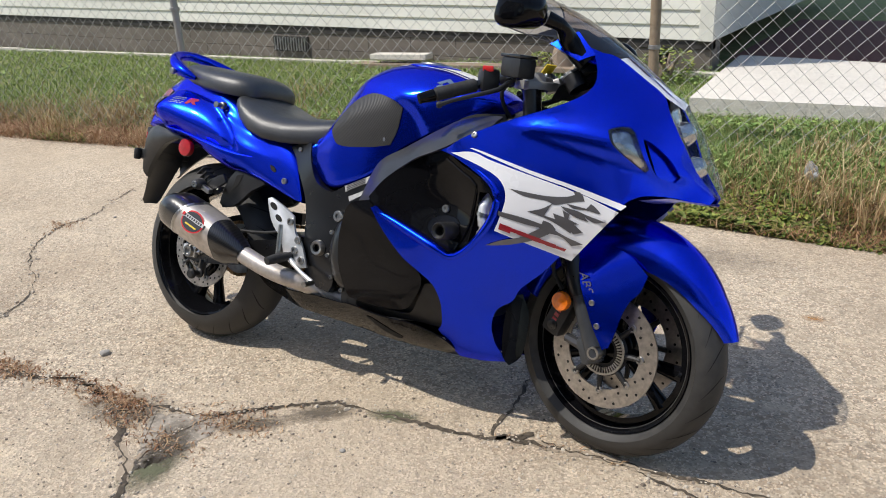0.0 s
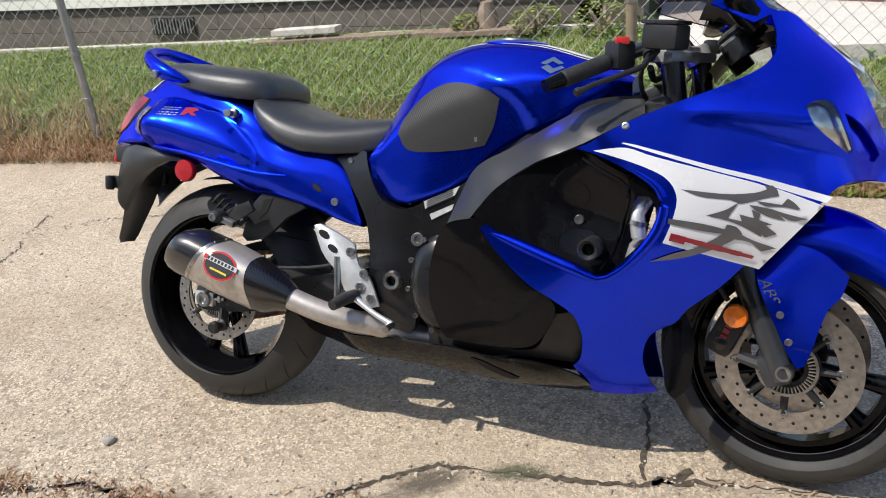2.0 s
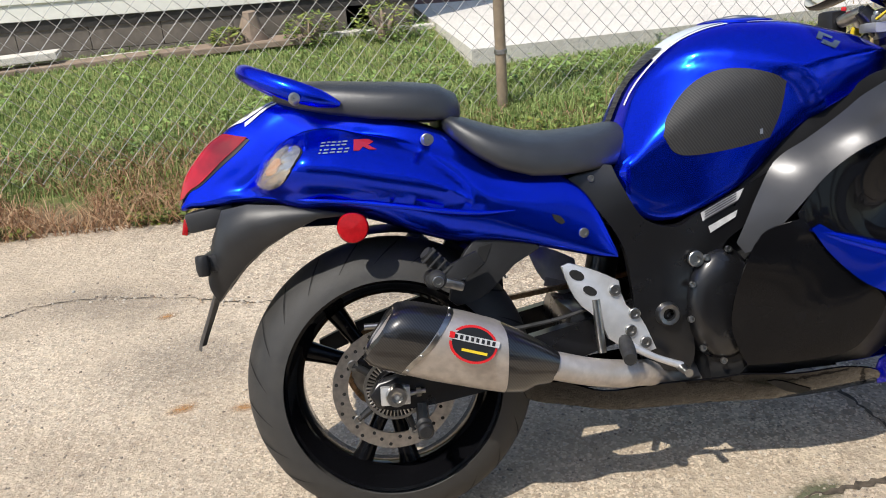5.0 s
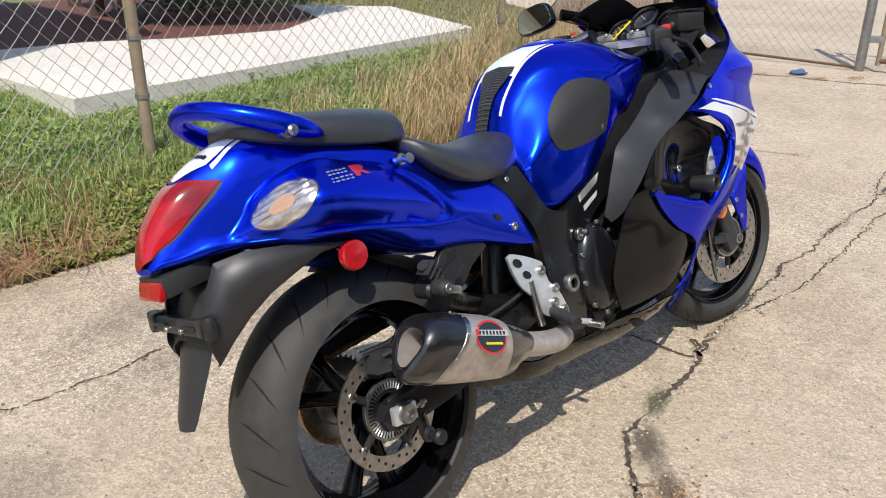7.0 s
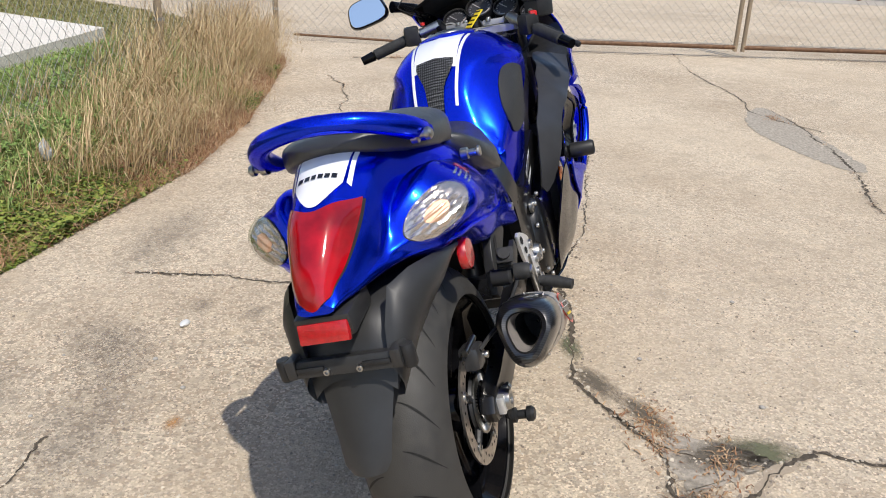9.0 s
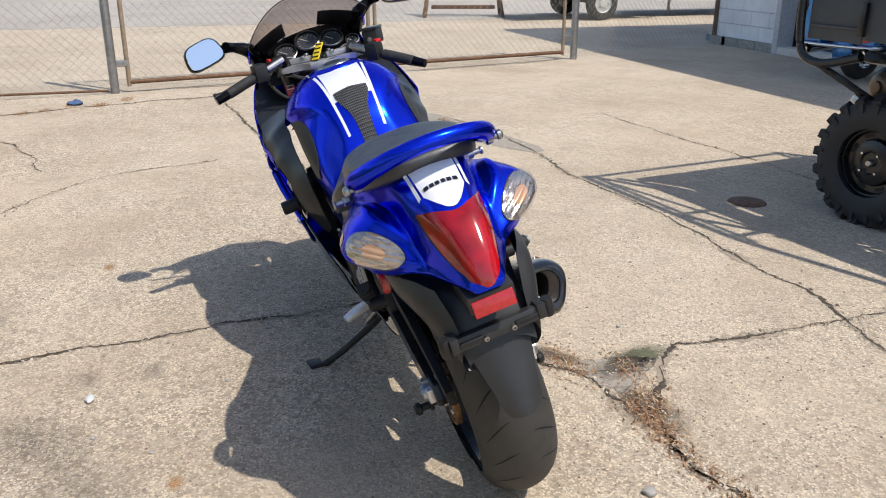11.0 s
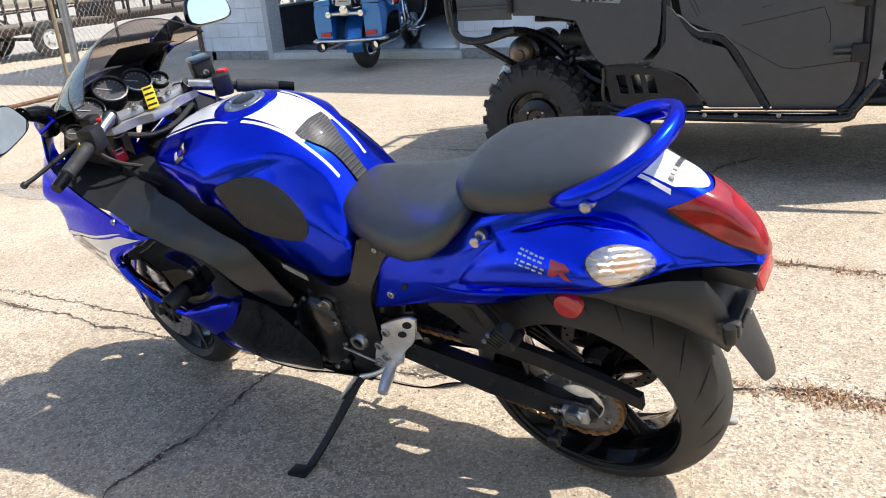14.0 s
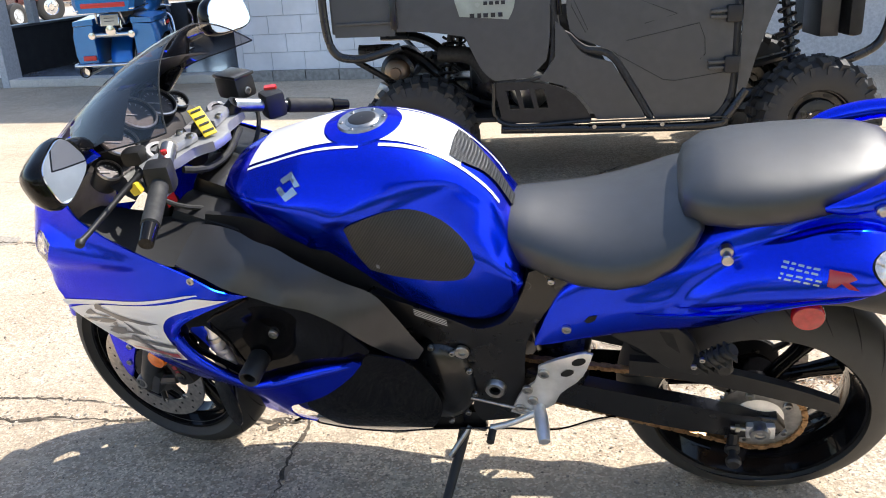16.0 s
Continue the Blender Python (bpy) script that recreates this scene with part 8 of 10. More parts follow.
can = part("silencer", loft(bmesh.new(), [can_ring(0.075, 1.0, 0.03), can_ring(0.12, 1.02, 0.015), can_ring(0.20, 0.98), can_ring(0.235, 0.94, -0.02)], caps=False), TITANIUM, bike, "brushed titanium silencer with carbon ends")
part("tip", loft(bmesh.new(), [can_ring(0.012, 0.52, 0.016), can_ring(-0.010, 0.54, 0.016), can_ring(-0.016, 0.58, 0.016), can_ring(-0.018, 0.70, 0.017), can_ring(-0.013, 0.83, 0.019), can_ring(0.004, 0.95, 0.022), can_ring(0.030, 1.0, 0.026), can_ring(0.078, 1.02, 0.03)], caps=False), CARBON, can, "carbon fibre silencer tip")
part("tip_lining", loft(bmesh.new(), [can_ring(-0.011, 0.533, 0.016), can_ring(0.02, 0.51, 0.016), can_ring(0.055, 0.48, 0.016)], caps=False), TITANIUM, can, "dull bare metal inside the tip")
part("baffle", loft(bmesh.new(), [can_ring(0.050, 0.485, 0.016), can_ring(0.16, 0.44), can_ring(0.165, 0.05)], caps=False), RUBBER, can, "black baffle inside the tip")
part("tip_band", loft(bmesh.new(), [can_ring(0.070, 1.0, 0.03), can_ring(0.072, 1.03, 0.03), can_ring(0.082, 1.03, 0.03), can_ring(0.084, 1.0, 0.03)], caps=False), STEEL, can)
for k in range(9):
    p = can_ring(0.077, 1.03, 0.03)[4 * k]
    part("rivet", bolt_bm(p, p - CMx @ Vector((0.077, 0, 0)), 0.0035, 0.002, False), STEEL, can)
part("inlet_cone", loft(bmesh.new(), [can_ring(0.232, 0.95, -0.02), can_ring(0.27, 0.84, -0.02), can_ring(0.31, 0.62), can_ring(0.34, 0.46)], caps=False), CARBON, can, "carbon fibre inlet cone")
part("exhaust_pipe", tube_bm([CMx @ Vector((0.32, 0, 0)), (-0.36, -0.195, 0.330), (-0.29, -0.178, 0.312), (-0.23, -0.145, 0.298), (-0.16, -0.09, 0.27), (0.02, -0.05, 0.25)], [0.029, 0.0285, 0.0285, 0.028, 0.03, 0.03], 18), TITANIUM, bike, "heat-tinted titanium link pipe")
# badge on the can: dark oval with a red rim and light bars
OM = CMx @ Matrix.Translation((0.155, -0.066, 0.022)) @ pose(0, 0, 0, -19, 0, 0)
for nm, rx, rz, dy, mt in (("badge_rim", 0.047, 0.036, 0.0, BRIGHT_RED), ("badge_field", 0.042, 0.031, -0.0012, BLACK_DECAL)):
    b_ = bmesh.new()
    bmesh.ops.create_circle(b_, cap_ends=True, segments=40, radius=1, matrix=OM @ Matrix.Translation((0, dy, 0)) @ Matrix.Diagonal((rx, 1, rz, 1)) @ pose(0, 0, 0, 90, 0, 0))
    part(nm, b_, mt, can, smooth=False)
part("badge_bar", box_bm((0, -0.003, 0.008), (0.098, 0.001, 0.012)), LABEL_WHITE, can, m=OM)
part("badge_bar", box_bm((0.004, -0.0025, -0.014), (0.050, 0.001, 0.005)), YELLOW_TAG, can, m=OM)
for k in range(8):
    part("badge_bar", box_bm((-0.036 + 0.0105 * k, -0.0038, 0.008), (0.006, 0.0008, 0.008)), BLACK_DECAL, can, m=OM)
part("badge_bar", box_bm((-0.044, -0.0038, 0.009), (0.010, 0.0008, 0.012)), BRIGHT_RED, can, m=OM)
part("can_strap", box_bm((-0.625, -0.215, 0.545), (0.05, 0.02, 0.018), (0, 20, 0), 0.005), STEEL, bike)
part("can_bolt", lathe_bm([(0.001, -0.014), (0.012, -0.014), (0.016, -0.010), (0.018, 0), (0.018, 0.02)], Matrix.Translation((-0.652, -0.225, 0.556)), 24), RUBBER, bike)
part("can_bolt_head", bolt_bm((-0.652, -0.238, 0.556), (0, -1, 0), 0.011, 0.006), STEEL, bike)
part("hanger", flat_plate([(-0.665, 0.545), (-0.64, 0.57), (-0.57, 0.60), (-0.555, 0.575), (-0.62, 0.54)], -0.20, 0.012, True, 0.02, 60, 0.002), BLACK_PLASTIC, bike)
# rear brake
rc = part("rear_caliper", box_bm((-0.752, -0.098, 0.425), (0.062, 0.045, 0.05), (0, 8, 0), 0.012), SATIN_GREY, bike, "small dark grey rear brake caliper")
part("caliper_bolt", bolt_bm((-0.737, -0.122, 0.418), (0, -1, 0), 0.008, 0.006), STEEL, rc)
part("caliper_pin", rod_bm((-0.80, -0.10, 0.455), (-0.72, -0.10, 0.452), 0.007), STEEL, rc)
part("brake_line", tube_bm([(-0.76, -0.12, 0.44), (-0.70, -0.14, 0.45), (-0.60, -0.135, 0.42), (-0.42, -0.14, 0.43), (-0.30, -0.15, 0.46)], 0.0045, 8), RUBBER, bike)
part("brake_rod", rod_bm((-0.33, -0.165, 0.47), (-0.325, -0.172, 0.36), 0.009), STEEL, bike, "rear brake cylinder rod")
part("shock", rod_bm((-0.30, 0.0, 0.36), (-0.24, 0.0, 0.60), 0.035, 0.035, 18), FRAME_BLACK, bike)
part("subframe_box", box_bm((-0.55, 0, 0.70), (0.55, 0.20, 0.07), (0, 12, 0), 0.03), BLACK_PLASTIC, bike)

# ---- side stand
part("side_stand", tube_bm([(-0.085, 0.115, 0.245), (-0.075, 0.17, 0.205), (-0.052, 0.30, 0.14), (-0.036, 0.385, 0.108)], [0.016, 0.013, 0.011, 0.012], 12, 0.03), BLACK_PLASTIC, bike, "black side stand resting on the concrete")
part("stand_foot", box_bm((-0.034, 0.396, 0.128), (0.055, 0.045, 0.012), (17, 0, 10), 0.004), BLACK_PLASTIC, bike)
part("stand_spring", rod_bm((-0.10, 0.14, 0.26), (-0.055, 0.19, 0.205), 0.007, seg=10), STEEL, bike)
part("stand_bracket", box_bm((-0.10, 0.12, 0.27), (0.08, 0.03, 0.07), (0, 0, 0), 0.01), FRAME_BLACK, bike)
part("shift_rod", rod_bm((-0.27, 0.172, 0.36), (-0.09, 0.165, 0.395), 0.004), STEEL, bike)

# ---- seats
def pad_loft(rows, n=21):
    """A rounded cushion from rows of x, top height, bottom height, half width and crown."""
    rings = []
    for x, zt, zb, w, crown in rows:
        ring = []
        zl = zb + 0.012
        power = 0.33 + 5 * min(0.06, crown)
        for k in range(n):
            v = (k / (n - 1) * 2 - 1) * math.pi / 2
            ring.append(Vector((x, w * math.sin(v), zl + (zt - zl) * max(0.0, math.cos(v)) ** power)))
        ring += [Vector((x, w * 0.97, zb)), Vector((x, -w * 0.97, zb))]
        rings.append(ring)
    bm = loft(bmesh.new(), rings)
    bmesh.ops.subdivide_edges(bm, edges=bm.edges[:], cuts=1, use_grid_fill=True, smooth=1.0)
    return bm


part("rider_seat", pad_loft(((-0.182, 0.812, 0.775, .045, .02), (-0.195, 0.822, 0.752, .085, .035), (-0.24, 0.823, 0.737, .112, .045), (-0.30, 0.818, 0.73, .138, .05), (-0.37, 0.817, 0.726, .165, .055), (-0.44, 0.826, 0.732, .183, .055), (-0.50, 0.843, 0.752, .186, .05), (-0.55, 0.862, 0.785, .176, .045), (-0.585, 0.872, 0.818, .155, .035), (-0.602, 0.868, 0.84, .125, .02))), VINYL, bike, "black vinyl rider's seat", crease=75)
part("pillion_seat", pad_loft(((-0.555, 0.890, 0.868, .06, .015), (-0.565, 0.915, 0.858, .105, .03), (-0.60, 0.935, 0.858, .135, .035), (-0.66, 0.945, 0.862, .15, .04), (-0.74, 0.952, 0.872, .15, .038), (-0.82, 0.960, 0.888, .135, .034), (-0.88, 0.964, 0.905, .11, .03), (-0.915, 0.960, 0.918, .08, .022), (-0.932, 0.948, 0.928, .045, .01))), VINYL, bike, "black vinyl pillion seat", crease=75)

# ---- tail
# rows: x, then (half width, height) from the middle of the top down to the lower inner edge
TAIL = (
    (-1.142, ((0, .741), (.012, .740), (.020, .738), (.026, .736), (.030, .734), (.032, .732), (.030, .728), (.02, .724))),
    (-1.129, ((0, .777), (.018, .775), (.030, .757), (.036, .746), (.038, .741), (.039, .737), (.036, .731), (.02, .727))),
    (-1.096, ((0, .823), (.028, .818), (.044, .775), (.050, .752), (.052, .744), (.053, .739), (.049, .732), (.03, .727))),
    (-1.05, ((0, .869), (.036, .861), (.058, .812), (.066, .772), (.070, .757), (.074, .746), (.068, .734), (.04, .727))),
    (-1.00, ((0, .901), (.040, .892), (.067, .845), (.078, .792), (.084, .768), (.096, .752), (.090, .736), (.05, .726))),
    (-0.972, ((0, .915), (.043, .906), (.071, .866), (.085, .806), (.098, .784), (.120, .766), (.114, .738), (.05, .724))),
    (-0.95, ((0, .925), (.046, .917), (.075, .882), (.091, .820), (.116, .813), (.150, .776), (.130, .735), (.06, .722))),
    (-0.925, ((0, .931), (.050, .925), (.078, .895), (.097, .833), (.132, .838), (.180, .784), (.146, .728), (.06, .715))),
    (-0.89, ((0, .934), (.054, .927), (.082, .911), (.104, .848), (.148, .854), (.211, .792), (.154, .718), (.07, .700))),
    (-0.84, ((0, .930), (.060, .925), (.090, .909), (.116, .856), (.155, .860), (.214, .788), (.164, .717), (.08, .695))),
    (-0.76, ((0, .900), (.075, .897), (.115, .886), (.136, .846), (.166, .838), (.207, .764), (.166, .696), (.09, .672))),
    (-0.68, ((0, .872), (.080, .870), (.128, .861), (.147, .828), (.171, .806), (.197, .735), (.160, .656), (.09, .640))),
    (-0.60, ((0, .838), (.080, .837), (.132, .826), (.153, .793), (.169, .768), (.187, .710), (.160, .628), (.09, .610))),
    (-0.52, ((0, .772), (.080, .771), (.125, .768), (.150, .750), (.163, .722), (.175, .685), (.158, .616), (.09, .600))),
    (-0.44, ((0, .742), (.080, .741), (.122, .739), (.147, .728), (.157, .700), (.165, .660), (.156, .598), (.10, .585))),
    (-0.36, ((0, .725), (.075, .724), (.112, .721), (.137, .711), (.150, .680), (.158, .630), (.154, .574), (.12, .565))),
    (-0.305, ((0, .660), (.080, .658), (.112, .655), (.140, .648), (.149, .625), (.154, .590), (.152, .556), (.13, .550))),
    (-0.272, ((0, .565), (.080, .564), (.122, .563), (.146, .560), (.149, .556), (.151, .552), (.150, .548), (.135, .545))))
# the pod on the flank: a teardrop that swells out of a shallow valley round it
POD = [(-0.550, 0.688), (-0.575, 0.728), (-0.615, 0.768), (-0.66, 0.802), (-0.72, 0.830), (-0.775, 0.846), (-0.83, 0.850), (-0.88, 0.845), (-0.925, 0.828), (-0.955, 0.806), (-1.008, 0.757), (-0.95, 0.744), (-0.885, 0.739), (-0.80, 0.730), (-0.70, 0.712), (-0.62, 0.695)]
_pod = [tuple(p) for p in spline(POD, 0.005, True, 60)]
POD_LINE = np.array(_pod)
TAIL = [(x, fine_line(half, 7)) for x, half in TAIL]
rings = []
for x, flat in dense_rows([r[0] for r in TAIL], [[c for p in r[1] for c in p] for r in TAIL], 0.008):
    line = []
    for y, z in zip(flat[0::2], flat[1::2]):
        y, z = float(y), float(z)
        if y > 0.07 and x < -0.5:
            d = line_gap(x, z, POD_LINE)
            k = min(1.0, (y - 0.07) / 0.03)
            if inside((x, z), _pod):
                y += k * (-0.009 + 0.018 * (1 - (1 - min(1.0, d / 0.044)) ** 2))
            elif d < 0.022:
                y -= k * 0.009 * (1 - d / 0.022) ** 2
        line.append((y, z))
    rings.append([Vector((x, y, z)) for y, z in line] + [Vector((x, -y, z)) for y, z in reversed(line[1:])])
tailb = loft(bmesh.new(), rings)
tail = part("tail_fairing", tailb, BLUE, bike, "metallic blue humped tail fairing")
_bm = bmesh.new()
_bm.from_mesh(tail.data)
TAIL_TREE = BVHTree.FromBMesh(_bm)
_bm.free()


def on_tail(x, y, lift=0.002):
    hit = TAIL_TREE.ray_cast(Vector((x, y, 1.3)), Vector((0, 0, -1)))
    return (hit[0] + hit[1] * lift) if hit[0] else Vector((x, y, 0.9))


def tail_side(s):
    def f(x, z):
        hit = TAIL_TREE.ray_cast(Vector((x, s * 0.6, z)), Vector((0, -s, 0)))
        return abs(hit[0].y) if hit[0] else 0.1
    return f


def tail_cast(p, d, lift):
    """The tail's skin met along d through p, lifted off it."""
    d = Vector(d).normalized()
    hit = TAIL_TREE.ray_cast(Vector(p) - d * 0.25, d)
    return (hit[0] + hit[1] * lift) if hit[0] else Vector(p)


def tail_patch(front, back, y0, y1, material, name, label="", n=8, m=14, lift=0.0015):
    """A film on the hump between the lines x = front(v) and x = back(v), v across from -1 to 1."""
    bm = bmesh.new()
    rows = []
    for i in range(m + 1):
        row = []
        for k in range(n + 1):
            q = k / n
            ya, yb = y0[0] * (1 - q) + y0[1] * q, y1[0] * (1 - q) + y1[1] * q
            v = ya / 0.05
            x = front(v) * (1 - i / m) + back(v) * i / m
            y = ya * (1 - i / m) + yb * i / m
            row.append(on_tail(x, y, lift))
        rows.append(row)
    return part(name, loft(bm, rows, closed=False), material, tail, label)


def decal_end(v):
    return -1.046 + 0.05 * min(1.3, abs(v)) ** 2


tail_patch(lambda v: -0.868, lambda v: -0.913 + 0.018 * v * v, (-0.0495, 0.0495), (-0.049, 0.049), YOKE_GREY, "grey_decal", lift=0.0022)
tail_patch(lambda v: -0.900, decal_end, (-0.050, 0.050), (-0.043, 0.043), WHITE_GLOSS, "white_decal", "white tail decal with dark lettering bars", 12, 20)
for s in (-1, 1):
    tail_patch(lambda v: -0.868, lambda v: -0.992, (s * 0.0545, s * 0.0615), (s * 0.0475, s * 0.0535), WHITE_GLOSS, "pin_stripe", n=3)
for k in range(6):
    y0 = 0.036 - 0.0122 * k
    tail_patch(lambda v: -0.984, lambda v: -0.993, (y0, y0 - 0.0092), (y0, y0 - 0.0092), BLACK_DECAL, "lettering_bar", n=2, m=2, lift=0.0035)
# tail lamp: a red wedge with raised upper corners
def lamp_film(grow, lift0, dome):
    rows = []
    for i in range(17):
        t = i / 16
        w = (0.068 * (1 - t) + 0.030 * t + 0.008 * math.sin(t * math.pi)) * grow
        row = []
        for v in np.linspace(-1, 1, 17):
            q = abs(v) ** 1.8
            x = (-1.053 + 0.069 * q) * (1 - t) + (-1.143 + 0.030 * q) * t
            z = (0.866 - 0.010 * q) * (1 - t) + (0.735 - 0.004 * q) * t
            row.append(tail_cast((x, v * w, z), (0.7, 0, -0.7), lift0 + dome * (1 - v * v) * math.sin(min(1, t * 4) * math.pi / 2)))
        rows.append(row)
    return loft(bmesh.new(), rows, closed=False)


part("lamp_seal", lamp_film(1.025, 0.0012, 0.0), BLACK_PLASTIC, tail)
part("tail_lamp", lamp_film(0.97, 0.003, 0.006), RED_LENS, tail, "red wedge-shaped tail lamp")


def signal_film(s, grow, lift, dome=0.0, flute=0.0):
    """An almond on the pod's rear corner, facing back and out."""
    c = Vector((-0.9285, s * 0.1625, 0.7945))
    a = Vector((0.545, s * 0.76, 0.33)).normalized()
    nn = Vector((-0.80, s * 0.55, 0.16))
    nn = (nn - a * nn.dot(a)).normalized()
    b = nn.cross(a) * s
    if b.z < 0:
        b = -b
    rows = []
    for i in range(1, 10):
        r = i / 9
        ring = []
        for k in range(40):
            q = 2 * math.pi * k / 40
            u = math.cos(q) * 0.068 * grow * r
            wv = math.sin(q) * (0.0345 + 0.004 * math.cos(q)) * grow * r * (1 - 0.12 * abs(math.cos(q)) ** 4)
            p = c + a * u + b * wv
            ring.append(tail_cast(p, -nn, lift + dome * (1 - r * r) + flute * math.sin((wv / 0.0055) * math.pi)))
        rows.append(ring)
    return loft(bmesh.new(), rows)


for s in (-1, 1):
    part("signal_seal", signal_film(s, 1.03, 0.0012), BLACK_PLASTIC, tail)
    part("signal_reflector", signal_film(s, 1.0, 0.003, 0.001, 0.0018), SIGNAL_SILVER, tail, "fluted silver reflector")
    part("signal_bulb", signal_film(s, 0.4, 0.0045, 0.001, 0.0014), SIGNAL_AMBER, tail, "amber bulb")
    part("turn_signal_lens", signal_film(s, 1.0, 0.008, 0.004), CLEAR_LENS, tail, "clear rear turn signal lens with amber bulb")
    # model badge in grey and red shapes
    bx = (lambda x: x) if s < 0 else (lambda x: -0.797 - 1.2 * (x + 0.79))
    bz = (lambda z: z) if s < 0 else (lambda z: 0.806 + 1.25 * (z - 0.826))
    for x0, z0, ln in ((-0.842, 0.832, 0.008), (-0.831, 0.832, 0.006), (-0.822, 0.8315, 0.008), (-0.811, 0.831, 0.006), (-0.802, 0.831, 0.009), (-0.846, 0.819, 0.004), (-0.838, 0.8185, 0.009), (-0.825, 0.8185, 0.009), (-0.812, 0.818, 0.009), (-0.799, 0.8175, 0.008)):
        for dz in (0.0028, -0.0028):
            part("badge_bar", sheet([(bx(x), bz(z)) for x, z in ((x0 + 0.5 * dz, z0 + dz + 0.0014), (x0 + ln + 0.5 * dz, z0 + dz + 0.0012), (x0 + ln + 0.5 * dz - 0.001, z0 + dz - 0.0014), (x0 + 0.5 * dz - 0.001, z0 + dz - 0.0012))], tail_side(s), s, 0, 0.0015, 0.01, (), False), BADGE_FILM, tail)
    part("badge_bar", sheet([(bx(x), bz(z)) for x, z in ((-0.780, 0.836), (-0.752, 0.834), (-0.743, 0.828), (-0.754, 0.823), (-0.739, 0.813), (-0.753, 0.814), (-0.764, 0.821), (-0.772, 0.814), (-0.783, 0.815))], tail_side(s), s, 0, 0.0015, 0.01, (), False), BADGE_RED, tail)
    f_ = tail_side(s)
    part("tail_bolt", bolt_bm((-0.342, s * (f_(-0.342, 0.607) + 0.001), 0.607), (0, s, 0), 0.010, 0.005), STEEL, tail)
    part("tail_vent", sheet([(-0.405, 0.652), (-0.388, 0.646), (-0.379, 0.633), (-0.386, 0.629), (-0.40, 0.638)], f_, s, 0, 0.0015, 0.01), CUT_SHADE, tail)
    hk = Vector((-0.64, s * 0.163, 0.822))
    part("luggage_hook", lathe_bm([(0.001, s * 0.03), (0.010, s * 0.03), (0.011, s * 0.026), (0.007, s * 0.022), (0.007, s * 0.006), (0.012, s * 0.004), (0.012, -s * 0.01)], Matrix.Translation(hk), 18), STEEL, tail, "steel luggage hook")
    # crease line along the flank
    part("flank_lip", tube_bm([(x, s * (f_(x, z) + 0.001), z) for x, z in ((-0.985, 0.742), (-0.88, 0.729), (-0.79, 0.717), (-0.70, 0.699), (-0.62, 0.682), (-0.55, 0.671), (-0.48, 0.668))], [0.001, 0.004, 0.005, 0.005, 0.005, 0.004, 0.001], 8), BLUE, tail)
    part("side_reflector", lathe_bm([(0.001, s * 0.010), (0.028, s * 0.008), (0.031, s * 0.004), (0.031, -s * 0.008), (0.001, -s * 0.008)], Matrix.Translation((-0.80, s * 0.157, 0.667)), 32), RED_REFLECTOR, bike, "round red side reflector")
    part("reflector_stay", rod_bm((-0.80, s * 0.15, 0.667), (-0.76, s * 0.10, 0.70), 0.010), BLACK_PLASTIC, bike)
# grab rail
rail = [(-0.80, -0.142, 0.905), (-0.835, -0.152, 0.918), (-0.885, -0.146, 0.938), (-0.935, -0.120, 0.962), (-0.972, -0.075, 0.982), (-0.988, 0.0, 0.992), (-0.972, 0.075, 0.982), (-0.935, 0.120, 0.962), (-0.885, 0.146, 0.938), (-0.835, 0.152, 0.918), (-0.80, 0.142, 0.905)]
gr = part("grab_rail", tube_bm(rail, [0.006, 0.017, 0.021, 0.019, 0.0175, 0.017, 0.0175, 0.019, 0.021, 0.017, 0.006], 14, 0.02), BLUE, bike, "blue painted grab rail behind the pillion seat")
for s in (-1, 1):
    part("rail_bolt", lathe_bm([(0.001, s * 0.028), (0.007, s * 0.028), (0.011, s * 0.024), (0.011, s * 0.016), (0.007, s * 0.014), (0.007, s * 0.004), (0.013, s * 0.002), (0.013, -s * 0.01)], Matrix.Translation((-0.882, s * 0.152, 0.922)), 18), STEEL, gr)

# ---- rear mudguard and plate holder
guard = part("rear_mudguard", loft(bmesh.new(), [[Vector((x, y * w, z - 0.03 * abs(y) ** 3)) for y in np.linspace(-1, 1, 9)] for x, z, w in ((-0.80, 0.70, 0.12), (-0.92, 0.705, 0.11), (-1.02, 0.70, 0.085), (-1.065, 0.67, 0.08), (-1.085, 0.62, 0.08), (-1.098, 0.585, 0.075))], closed=False), GUARD_PLASTIC, bike, "black plastic rear mudguard")
for s in (-1, 1):
    skirt = []
    for a, b in (((-0.80, 0.152, 0.694), (-0.80, 0.150, 0.690)), ((-0.86, 0.150, 0.708), (-0.865, 0.150, 0.690)), ((-0.93, 0.136, 0.722), (-0.920, 0.142, 0.668)), ((-1.00, 0.114, 0.730), (-0.972, 0.122, 0.640)), ((-1.055, 0.090, 0.722), (-1.015, 0.104, 0.606)), ((-1.082, 0.078, 0.665), (-1.052, 0.090, 0.570)), ((-1.098, 0.072, 0.600), (-1.082, 0.076, 0.535))):
        a, b = Vector((a[0], s * a[1], a[2])), Vector((b[0], s * b[1], b[2]))
        skirt.append([a.lerp(b, q) + Vector((-0.10, s * 0.20, 0.02)) * (a - b).length * q * (1 - q) * 4 + (Vector((0, -s * 0.014, 0)) if q == 1 else Vector()) for q in (0, 0.12, 0.25, 0.4, 0.55, 0.7, 0.85, 0.93, 0.97, 1)])
    part("guard_side", loft(bmesh.new(), skirt, closed=False), GUARD_PLASTIC, guard)
